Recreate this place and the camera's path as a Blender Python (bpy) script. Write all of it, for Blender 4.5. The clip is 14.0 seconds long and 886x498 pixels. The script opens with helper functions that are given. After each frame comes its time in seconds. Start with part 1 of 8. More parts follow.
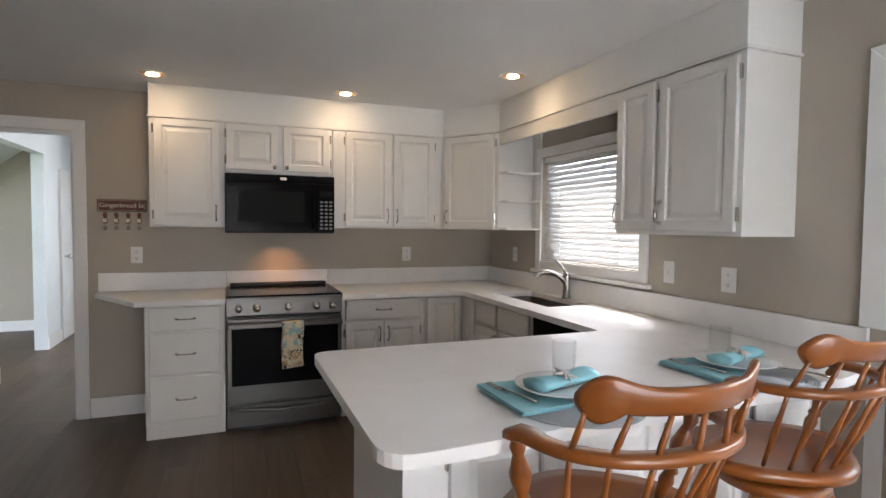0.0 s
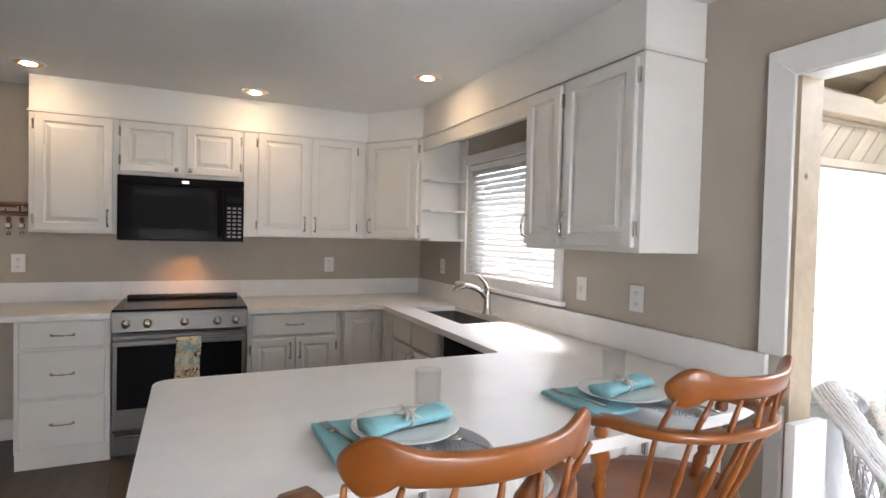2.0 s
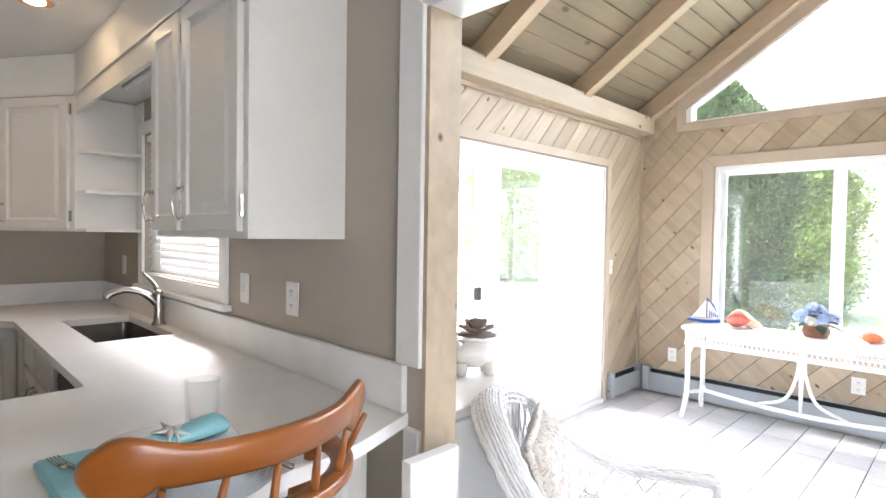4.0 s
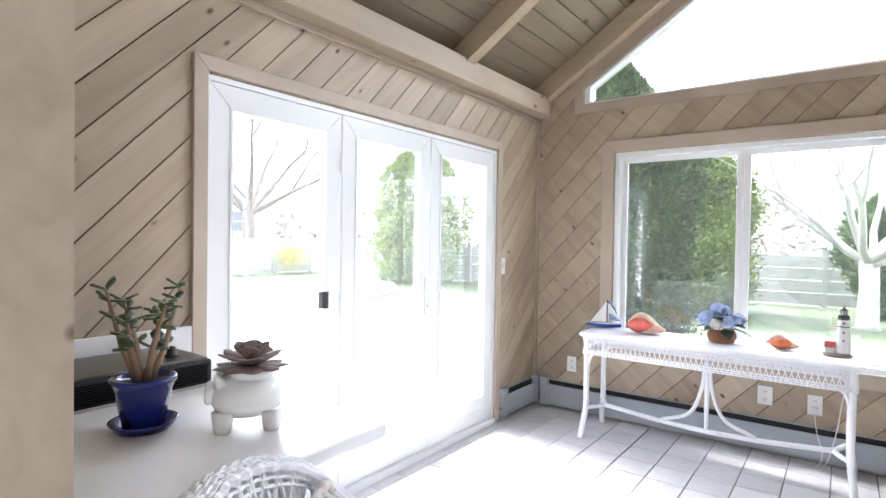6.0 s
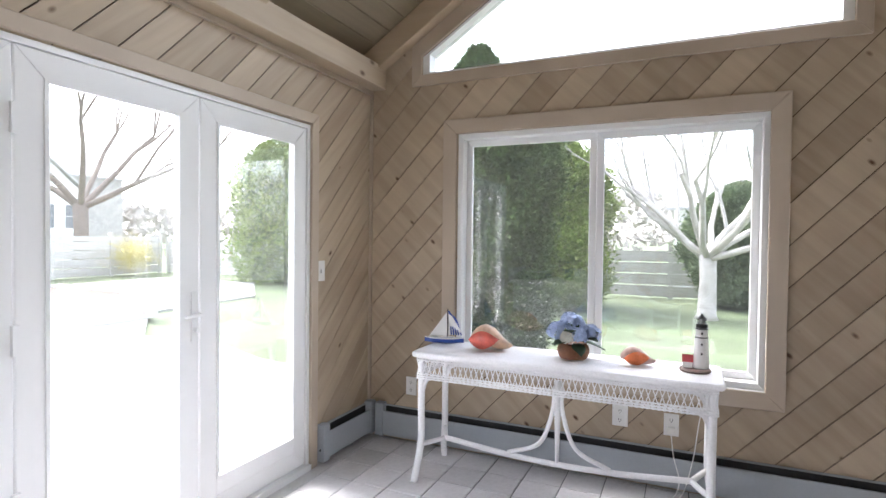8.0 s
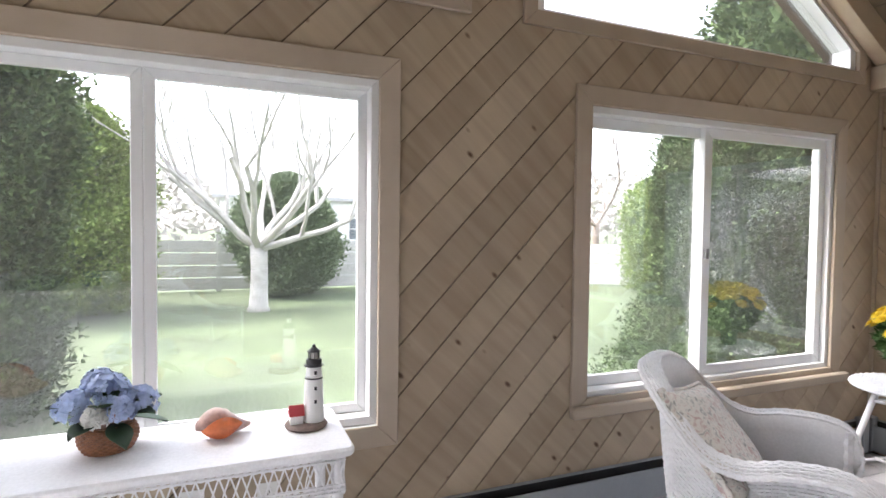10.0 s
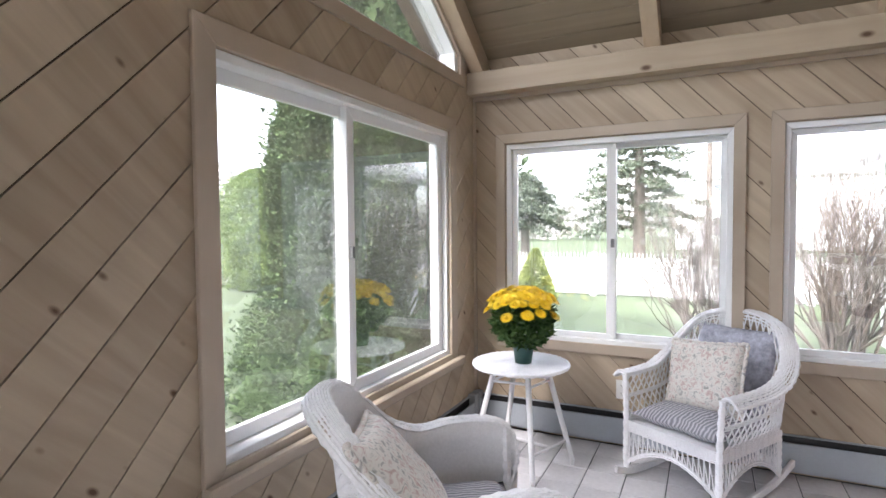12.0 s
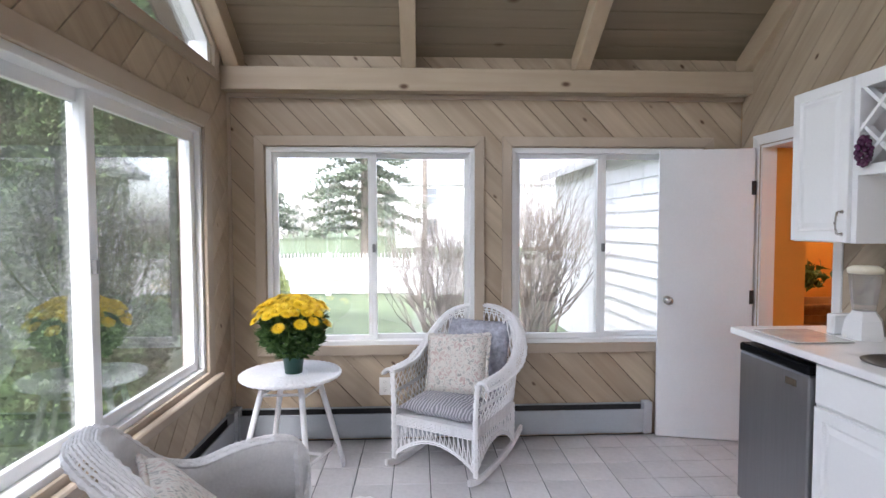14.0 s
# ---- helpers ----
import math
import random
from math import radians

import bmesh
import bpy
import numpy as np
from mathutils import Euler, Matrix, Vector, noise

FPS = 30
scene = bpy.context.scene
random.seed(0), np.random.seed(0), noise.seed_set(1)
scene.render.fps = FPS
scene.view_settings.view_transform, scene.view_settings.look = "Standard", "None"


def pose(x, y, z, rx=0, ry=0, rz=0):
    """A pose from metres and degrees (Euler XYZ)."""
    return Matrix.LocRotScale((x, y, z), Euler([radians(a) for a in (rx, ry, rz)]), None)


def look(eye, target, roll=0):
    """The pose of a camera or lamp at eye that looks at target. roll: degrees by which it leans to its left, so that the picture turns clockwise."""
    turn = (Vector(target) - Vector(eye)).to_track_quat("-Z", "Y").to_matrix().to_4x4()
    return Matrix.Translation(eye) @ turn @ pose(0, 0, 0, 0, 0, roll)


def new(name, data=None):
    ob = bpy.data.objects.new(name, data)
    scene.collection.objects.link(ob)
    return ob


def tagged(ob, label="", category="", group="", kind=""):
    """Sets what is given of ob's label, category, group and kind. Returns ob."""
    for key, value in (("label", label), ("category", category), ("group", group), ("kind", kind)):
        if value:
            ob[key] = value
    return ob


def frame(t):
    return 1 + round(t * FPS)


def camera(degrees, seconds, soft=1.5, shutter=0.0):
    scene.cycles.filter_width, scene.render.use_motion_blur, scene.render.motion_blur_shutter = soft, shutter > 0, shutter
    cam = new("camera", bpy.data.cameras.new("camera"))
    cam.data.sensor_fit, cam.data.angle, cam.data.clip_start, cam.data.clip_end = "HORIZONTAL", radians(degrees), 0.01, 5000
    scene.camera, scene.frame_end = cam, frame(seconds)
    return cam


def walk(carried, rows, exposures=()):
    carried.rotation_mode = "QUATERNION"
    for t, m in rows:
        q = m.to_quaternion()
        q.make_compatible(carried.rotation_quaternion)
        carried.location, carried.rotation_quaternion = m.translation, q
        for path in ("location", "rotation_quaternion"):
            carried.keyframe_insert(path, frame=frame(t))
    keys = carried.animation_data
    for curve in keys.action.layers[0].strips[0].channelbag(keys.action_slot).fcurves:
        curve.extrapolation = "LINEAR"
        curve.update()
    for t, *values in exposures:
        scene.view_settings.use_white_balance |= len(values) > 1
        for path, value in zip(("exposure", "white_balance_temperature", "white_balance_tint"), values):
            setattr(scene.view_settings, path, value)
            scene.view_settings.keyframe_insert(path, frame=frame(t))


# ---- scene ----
cam = camera(79.1, 14.0)
PATH = [
    (0, (-0.025, 0.394, 1.411), (0.706, 2.254, 1.325), 0.6),
    (0.5, (0.085, 0.386, 1.416), (0.7, 2.287, 1.333), 0.6),
    (1, (0.164, 0.356, 1.418), (0.722, 2.275, 1.339), 0.7),
    (1.5, (0.261, 0.378, 1.415), (0.855, 2.287, 1.349), 1.0),
    (2, (0.385, 0.462, 1.43), (1.222, 2.272, 1.378), 1.4),
    (2.5, (0.612, 0.475, 1.434), (1.672, 2.172, 1.381), 1.0),
    (3, (0.834, 0.451, 1.412), (2.02, 2.059, 1.358), 0.8),
    (3.5, (1.035, 0.518, 1.384), (2.339, 2.033, 1.335), 0.8),
    (4, (1.241, 0.573, 1.399), (2.65, 1.991, 1.346), 0.9),
    (4.2, (1.324, 0.601, 1.39), (2.78, 1.971, 1.341), 0.8),
    (6.3, (2.169, 0.786, 1.336), (3.787, 1.961, 1.298), 0.8),
    (6.5, (2.261, 0.793, 1.34), (3.896, 1.944, 1.3), 0.7),
    (7, (2.451, 0.816, 1.35), (4.124, 1.911, 1.306), 0.7),
    (7.2, (2.546, 0.817, 1.342), (4.24, 1.881, 1.3), 0.7),
    (8.25, (3.02, 0.91, 1.352), (4.95, 1.6, 1.31), 0.6),
    (9.3, (3.546, 1.168, 1.366), (5.541, 1.029, 1.321), 0.4),
    (9.5, (3.637, 1.14, 1.375), (5.616, 0.863, 1.319), 0.5),
    (10, (3.895, 1.056, 1.395), (5.746, 0.303, 1.325), 0.7),
    (10.5, (4.077, 0.961, 1.395), (5.707, -0.196, 1.336), 0.3),
    (10.8, (4.17, 0.912, 1.386), (5.636, -0.448, 1.328), 0.1),
    (11, (4.219, 0.9, 1.38), (5.58, -0.564, 1.327), -0.0),
    (11.5, (4.355, 0.799, 1.368), (5.475, -0.856, 1.308), -0.3),
    (12, (4.559, 0.71, 1.399), (5.441, -1.083, 1.318), -0.5),
    (12.5, (4.701, 0.662, 1.396), (5.376, -1.219, 1.316), -0.5),
    (13, (4.814, 0.681, 1.43), (5.222, -1.274, 1.334), -0.1),
    (13.5, (4.817, 0.722, 1.422), (4.974, -1.27, 1.338), -0.2),
    (14, (4.802, 0.778, 1.445), (4.71, -1.217, 1.355), -0.1),
]
EXPOSURES = [(0, 4.7, 6200, 12), (2.4, 5.0, 6200, 12), (4.2, 4.9, 6200, 12), (6.3, 4.03, 6000, 14), (9.3, 3.5, 6350, 15), (11, 3.58, 6300, 16), (14, 3.33, 6050, 16)]
walk(cam, [(t, look(eye, target, roll)) for t, eye, target, roll in PATH], EXPOSURES)

# ---- plan ----
KC = 2.36                       # kitchen ceiling
XS, XSR = 2.2, 2.3              # sink wall, its sunroom face
XE, YN, YS = 6.04, 2.82, -2.81  # sunroom walls
XW = 2.6                        # sunroom west wall by the door
YR = 4.87                       # range wall
GZ = -0.35                      # garden level

# ---- world and sun ----
world = bpy.data.worlds.new("world")
scene.world = world
world.use_nodes = True
wn = world.node_tree.nodes
sky = wn.new("ShaderNodeTexSky")
sky.sky_type, sky.sun_disc, sky.sun_elevation, sky.sun_rotation = "NISHITA", False, radians(52), radians(18)
sky.air_density, sky.dust_density, sky.ozone_density = 1.0, 2.5, 0.6
wn["Background"].inputs["Strength"].default_value = 0.15
soft = wn.new("ShaderNodeHueSaturation")   # a thin overcast greys the sky
soft.inputs["Saturation"].default_value = 0.35
world.node_tree.links.new(sky.outputs[0], soft.inputs["Color"])
world.node_tree.links.new(soft.outputs[0], wn["Background"].inputs["Color"])
sun = new("sun", bpy.data.lights.new("sun", "SUN"))
sun.data.energy, sun.data.angle, sun.data.color = 0.8, radians(25), (1.0, 0.96, 0.90)
sun.matrix_world = look((2.2, 6.9, 9.7), (0, 0, 0))


def daylight_fill(at, to, w, h, power, col=(0.93, 0.97, 1.0)):
    """An added area lamp that fills in daylight; no real lamp or window."""
    a = new("daylight_fill", bpy.data.lights.new("daylight_fill", "AREA"))
    a.data.shape, a.data.size, a.data.size_y, a.data.energy, a.data.color = "RECTANGLE", w, h, power, col
    a.matrix_world = look(at, to)


# Added fill behind the camera, set in the invented south opening.
daylight_fill((0.75, -1.75, 0.82), (0.75, 0, 1.0), 2.3, 0.95, 1.55)
# Added fill inside the hall, where no window is built.
daylight_fill((-.2, 8.4, 1.7), (-.2, 6.0, 1.2), 1.2, 1.4, 1.9, (1, .98, .95))
# Added fill in the gable, boosting the sky's light between the upper windows.
daylight_fill((6.16, 0.1, 3.35), (5.0, 0.1, 2.9), 2.6, 0.75, 6)


# ---- materials ----
def base_mat(name, rough=0.5, metal=0.0, coat=0.0):
    m = bpy.data.materials.new(name)
    m.use_nodes = True
    p = m.node_tree.nodes["Principled BSDF"]
    p.inputs["Roughness"].default_value = rough
    p.inputs["Metallic"].default_value = metal
    p.inputs["Coat Weight"].default_value = coat
    return m, m.node_tree.nodes, m.node_tree.links, p


def surf(name, col, rough=0.5, metal=0.0, var=0.06, scale=3.0, fine=60.0, bump=0.05, rand=0.0, coat=0.0, stretch=(1, 1, 1), dist=0.002):
    """A plain surface with broad and fine variation, relief, and a tint per piece."""
    m, n, l, p = base_mat(name, rough, metal, coat)
    tc = n.new("ShaderNodeTexCoord")
    mp = n.new("ShaderNodeMapping")
    mp.inputs["Scale"].default_value = stretch
    l.new(tc.outputs["Object"], mp.inputs["Vector"])
    broad, small = n.new("ShaderNodeTexNoise"), n.new("ShaderNodeTexNoise")
    broad.inputs["Scale"].default_value, small.inputs["Scale"].default_value = scale, fine
    broad.inputs["Detail"].default_value, small.inputs["Detail"].default_value = 4, 3
    for t in (broad, small):
        l.new(mp.outputs[0], t.inputs["Vector"])
    add = n.new("ShaderNodeMath")
    add.operation = "ADD"
    l.new(broad.outputs["Fac"], add.inputs[0])
    half = n.new("ShaderNodeMath")
    half.operation = "MULTIPLY"
    half.inputs[1].default_value = 0.5
    l.new(small.outputs["Fac"], half.inputs[0])
    l.new(half.outputs[0], add.inputs[1])
    src = add.outputs[0]
    if rand:
        info = n.new("ShaderNodeObjectInfo")
        mr = n.new("ShaderNodeMath")
        mr.operation = "MULTIPLY_ADD"
        mr.inputs[1].default_value = rand
        l.new(info.outputs["Random"], mr.inputs[0])
        l.new(src, mr.inputs[2])
        src = mr.outputs[0]
    ramp = n.new("ShaderNodeMapRange")
    ramp.inputs["From Min"].default_value, ramp.inputs["From Max"].default_value = 0.4, 1.1 + rand
    l.new(src, ramp.inputs["Value"])
    mix = n.new("ShaderNodeMix")
    mix.data_type = "RGBA"
    mix.inputs["A"].default_value = (*[c * (1 - 1.6 * var) for c in col], 1)
    mix.inputs["B"].default_value = (*[min(1, c * (1 + 1.6 * var)) for c in col], 1)
    l.new(ramp.outputs[0], mix.inputs["Factor"])
    l.new(mix.outputs["Result"], p.inputs["Base Color"])
    if bump:
        b = n.new("ShaderNodeBump")
        b.inputs["Strength"].default_value, b.inputs["Distance"].default_value = bump, dist
        l.new(small.outputs["Fac"], b.inputs["Height"])
        l.new(b.outputs[0], p.inputs["Normal"])
    return m


def wood(name, dark, light, axis=(1, 1, 1), rot=(0, 0, 0), rough=0.55, ring=18.0, rand=0.5, knots=0.0, coat=0.0, bump=0.1):
    """Wood: grain drawn out along an axis, streaks, optional knots, and a tint per board."""
    m, n, l, p = base_mat(name, rough, 0, coat)
    tc = n.new("ShaderNodeTexCoord")
    r = n.new("ShaderNodeMapping")
    r.inputs["Rotation"].default_value = [radians(a) for a in rot]
    l.new(tc.outputs["Object"], r.inputs["Vector"])
    info = n.new("ShaderNodeObjectInfo")
    off = n.new("ShaderNodeVectorMath")
    off.operation = "MULTIPLY_ADD"
    off.inputs[1].default_value = (9, 7, 11)
    l.new(info.outputs["Random"], off.inputs[0])
    l.new(r.outputs[0], off.inputs[2])
    mp = n.new("ShaderNodeMapping")
    mp.inputs["Scale"].default_value = axis
    l.new(off.outputs[0], mp.inputs["Vector"])
    grain, broad = n.new("ShaderNodeTexNoise"), n.new("ShaderNodeTexNoise")
    grain.inputs["Scale"].default_value, grain.inputs["Detail"].default_value, grain.inputs["Distortion"].default_value = ring, 6, 0.6
    broad.inputs["Scale"].default_value = 1.4
    l.new(mp.outputs[0], grain.inputs["Vector"])
    l.new(off.outputs[0], broad.inputs["Vector"])
    a = n.new("ShaderNodeMath")
    a.operation = "MULTIPLY_ADD"
    a.inputs[1].default_value = 0.9
    l.new(broad.outputs["Fac"], a.inputs[0])
    l.new(grain.outputs["Fac"], a.inputs[2])
    b = n.new("ShaderNodeMath")
    b.operation = "MULTIPLY_ADD"
    b.inputs[1].default_value = rand
    l.new(info.outputs["Random"], b.inputs[0])
    l.new(a.outputs[0], b.inputs[2])
    mr = n.new("ShaderNodeMapRange")
    mr.inputs["From Min"].default_value, mr.inputs["From Max"].default_value = 0.6, 1.3 + rand
    l.new(b.outputs[0], mr.inputs["Value"])
    mix = n.new("ShaderNodeMix")
    mix.data_type = "RGBA"
    mix.inputs["A"].default_value, mix.inputs["B"].default_value = (*dark, 1), (*light, 1)
    l.new(mr.outputs[0], mix.inputs["Factor"])
    out = mix.outputs["Result"]
    if knots:
        v = n.new("ShaderNodeTexVoronoi")
        v.inputs["Scale"].default_value = knots
        km = n.new("ShaderNodeMapping")
        km.inputs["Scale"].default_value = [0.55 if x < 0.9 else 1.0 for x in axis]
        l.new(off.outputs[0], km.inputs["Vector"])
        l.new(km.outputs[0], v.inputs["Vector"])
        k = n.new("ShaderNodeMapRange")
        k.inputs["From Min"].default_value, k.inputs["From Max"].default_value = 0.04, 0.11
        k.inputs["To Min"].default_value, k.inputs["To Max"].default_value = 1, 0
        l.new(v.outputs["Distance"], k.inputs["Value"])
        km2 = n.new("ShaderNodeMix")
        km2.data_type = "RGBA"
        km2.inputs["B"].default_value = (0.09, 0.045, 0.02, 1)
        l.new(k.outputs[0], km2.inputs["Factor"])
        l.new(out, km2.inputs["A"])
        out = km2.outputs["Result"]
    l.new(out, p.inputs["Base Color"])
    bp = n.new("ShaderNodeBump")
    bp.inputs["Strength"].default_value, bp.inputs["Distance"].default_value = bump, 0.002
    l.new(grain.outputs["Fac"], bp.inputs["Height"])
    l.new(bp.outputs[0], p.inputs["Normal"])
    return m


def glow(name, col, power):
    m, n, l, p = base_mat(name, 0.5)
    p.inputs["Emission Color"].default_value = (*col, 1)
    p.inputs["Emission Strength"].default_value = power
    return m


def pane_glass(name, edge=0.8, face=0.04, haze=0.0, tint=0.965):
    m = bpy.data.materials.new(name)
    m.use_nodes = True
    n, l = m.node_tree.nodes, m.node_tree.links
    n.remove(n["Principled BSDF"])
    tr, gl, mx, lw = n.new("ShaderNodeBsdfTransparent"), n.new("ShaderNodeBsdfGlossy"), n.new("ShaderNodeMixShader"), n.new("ShaderNodeLayerWeight")
    tr.inputs["Color"].default_value = (tint, tint * 1.004, tint, 1)
    gl.inputs["Roughness"].default_value = 0.01
    pw, ma = n.new("ShaderNodeMath"), n.new("ShaderNodeMath")
    pw.operation, ma.operation = "POWER", "MULTIPLY_ADD"
    pw.inputs[1].default_value, ma.inputs[1].default_value, ma.inputs[2].default_value = 3.0, edge, face
    lw.inputs["Blend"].default_value = 0.5
    l.new(lw.outputs["Facing"], pw.inputs[0])
    l.new(pw.outputs[0], ma.inputs[0])
    l.new(ma.outputs[0], mx.inputs[0])
    l.new(tr.outputs[0], mx.inputs[1])
    l.new(gl.outputs[0], mx.inputs[2])
    # A translucent veil mixed in; on the windows it imitates washed-out glare.
    veil, fog, nz = n.new("ShaderNodeBsdfTranslucent"), n.new("ShaderNodeMixShader"), n.new("ShaderNodeTexNoise")
    veil.inputs["Color"].default_value = (.8, .8, .8, 1)
    nz.inputs["Scale"].default_value = 2.5
    amt = n.new("ShaderNodeMapRange")
    amt.inputs["To Min"].default_value, amt.inputs["To Max"].default_value = 0.0, haze
    l.new(nz.outputs["Fac"], amt.inputs["Value"])
    l.new(amt.outputs[0], fog.inputs[0])
    l.new(mx.outputs[0], fog.inputs[1])
    l.new(veil.outputs[0], fog.inputs[2])
    l.new(fog.outputs[0], n["Material Output"].inputs["Surface"])
    return m


M_WALL = surf("beige_paint", (0.43, 0.385, 0.325), 0.75, var=0.03, bump=0.15, fine=220)
M_CEIL = surf("ceiling_paint", (0.80, 0.80, 0.79), 0.85, var=0.02, bump=0.1, fine=180)
M_WHITE = surf("white_trim_paint", (0.80, 0.80, 0.79), 0.4, var=0.02, bump=0.04)
M_CAB = surf("white_cabinet_paint", (0.70, 0.69, 0.665), 0.38, var=0.03, bump=0.05, fine=90)
M_SOFFIT = surf("soffit_paint", (0.76, 0.76, 0.74), 0.7, var=0.02, bump=0.08)
M_COOLWALL = surf("pale_hall_paint", (0.72, 0.76, 0.78), 0.7, var=0.02)
M_COUNTER = surf("white_quartz", (0.80, 0.79, 0.78), 0.38, var=0.03, scale=8, fine=300, bump=0.0)
M_PINE_E = wood("pine_boards_east", (0.29, 0.22, 0.15), (0.54, 0.445, 0.325), (1, 0.07, 1), (-43, 0, 0), knots=8, rand=.38)
M_PINE_N = wood("pine_boards_north", (0.29, 0.22, 0.15), (0.54, 0.445, 0.325), (0.07, 1, 1), (0, 43, 0), knots=8, rand=.38)
M_PINE_X = wood("pine_beam_long", (0.34, 0.265, 0.18), (0.51, 0.42, 0.31), (0.07, 1, 1), knots=5)
M_PINE_Y = wood("pine_rafter", (0.36, 0.27, 0.18), (0.50, 0.40, 0.28), (1, 0.07, 1), knots=5)
M_CASING = wood("whitewashed_casing", (0.37, 0.30, 0.225), (0.53, 0.45, 0.36), (0.3, 0.3, 0.3), rand=0.3, ring=9)
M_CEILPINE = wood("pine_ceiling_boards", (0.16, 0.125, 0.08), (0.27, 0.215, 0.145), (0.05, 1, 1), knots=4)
M_DARKGAP = surf("shadowed_backing", (0.09, 0.06, 0.04), 0.9, var=0.1)
M_VINYL = surf("white_vinyl", (0.80, 0.81, 0.81), 0.35, var=0.015, bump=0.0)
M_GLASS = pane_glass("window_glass", 0.9, 0.09, 0.02, 0.84)
M_TILE = surf("glazed_floor_tile", (0.64, 0.63, 0.64), 0.28, var=0.15, scale=5, fine=40, bump=0.25, rand=0.4)
M_GROUT = surf("grout", (0.16, 0.19, 0.185), 0.9, var=0.15, fine=150)
M_LAM = wood("grey_brown_laminate", (0.050, 0.034, 0.022), (0.15, 0.105, 0.072), (1, 0.06, 1), rough=0.42, rand=0.35, ring=14)
M_STEEL = surf("brushed_steel", (0.22, 0.21, 0.20), 0.32, 1.0, var=0.08, scale=2, fine=120, bump=0.06, stretch=(0.05, 1, 1))
M_CHROME = surf("satin_nickel", (0.55, 0.53, 0.50), 0.22, 1.0, var=0.04, bump=0.0)
M_BLACK = surf("gloss_black", (0.007, 0.007, 0.008), 0.12, var=0.1, bump=0.0)
M_BLACK.node_tree.nodes["Principled BSDF"].inputs["Specular IOR Level"].default_value = 0.03
M_BLACKM = surf("matt_black", (0.02, 0.02, 0.022), 0.5, var=0.1)
M_HEAT = surf("grey_blue_enamel", (0.36, 0.39, 0.42), 0.4, var=0.05)
M_GRASS = surf("grass", (0.10, 0.13, 0.065), 0.9, var=0.35, scale=0.6, fine=25, bump=0.6, dist=0.02)


# ---- mesh helpers ----
def thing(name, loc, label, category, group=""):
    return tagged(_at(new(name), loc), label, category, group)


def _at(ob, loc):
    ob.location = loc
    return ob


def part(name, bm, mat, parent=None, label="", kind="", bevel=0.0, smooth=False):
    """One mesh object from a bmesh in world places, under a thing or a part."""
    bmesh.ops.recalc_face_normals(bm, faces=bm.faces)
    if bevel:
        es = [e for e in bm.edges if len(e.link_faces) == 2 and e.calc_face_angle(0) > 0.6]
        bmesh.ops.bevel(bm, geom=es, offset=bevel, segments=1, affect="EDGES", profile=0.7, clamp_overlap=True)
    me = bpy.data.meshes.new(name)
    bm.to_mesh(me)
    bm.free()
    me.materials.append(mat)
    if smooth:
        me.shade_smooth()
    ob = new(name, me)
    if parent:
        ob.parent = parent
        if parent.type == "EMPTY":
            ob.matrix_parent_inverse = Matrix.Translation(-parent.location)
    return tagged(ob, label, kind=kind)


def B():
    return bmesh.new()


def ident(x, z, d):
    return (x, d, z)


def prism(bm, poly, M, d0, d1):
    lo = [bm.verts.new(M(u, z, d0)) for u, z in poly]
    hi = [bm.verts.new(M(u, z, d1)) for u, z in poly]
    bm.faces.new(lo)
    bm.faces.new(hi[::-1])
    n = len(poly)
    for i in range(n):
        bm.faces.new((lo[i], hi[i], hi[(i + 1) % n], lo[(i + 1) % n]))


def boxm(bm, M, u0, u1, z0, z1, d0, d1):
    prism(bm, [(u0, z0), (u1, z0), (u1, z1), (u0, z1)], M, d0, d1)


def box(bm, x0, x1, y0, y1, z0, z1):
    boxm(bm, ident, x0, x1, z0, z1, y0, y1)
    return bm


def ring(bm, M, u0, u1, z0, z1, w, d0, d1, sides="lrtb"):
    """A mitred frame of width w inside the rectangle."""
    o = [(u0, z0), (u1, z0), (u1, z1), (u0, z1)]
    i = [(u0 + w, z0 + w), (u1 - w, z0 + w), (u1 - w, z1 - w), (u0 + w, z1 - w)]
    if "b" not in sides:
        i[0], i[1] = (u0 + w, z0), (u1 - w, z0)
    for k, s in enumerate("brtl"):
        if s in sides:
            prism(bm, [o[k], o[(k + 1) % 4], i[(k + 1) % 4], i[k]], M, d0, d1)


def slab(bm, pts, z0, z1):
    prism(bm, pts, lambda x, y, d: (x, y, d), z0, z1)
    return bm


def tube(bm, pts, r, n=8, caps=True):
    """A round bar along points; r is one radius or one for each point."""
    pts = [Vector(p) for p in pts]
    rs = r if isinstance(r, (list, tuple)) else [r] * len(pts)
    up = None
    rings = []
    for i, p in enumerate(pts):
        d = (pts[min(i + 1, len(pts) - 1)] - pts[max(i - 1, 0)]).normalized()
        if up is None:
            up = d.orthogonal().normalized()
        up = (up - d * up.dot(d)).normalized()
        side = d.cross(up)
        rings.append([bm.verts.new(p + (up * math.cos(a) + side * math.sin(a)) * rs[i]) for a in [2 * math.pi * k / n for k in range(n)]])
    for a, b in zip(rings, rings[1:]):
        for k in range(n):
            bm.faces.new((a[k], a[(k + 1) % n], b[(k + 1) % n], b[k]))
    if caps:
        bm.faces.new(rings[0][::-1])
        bm.faces.new(rings[-1])
    return bm


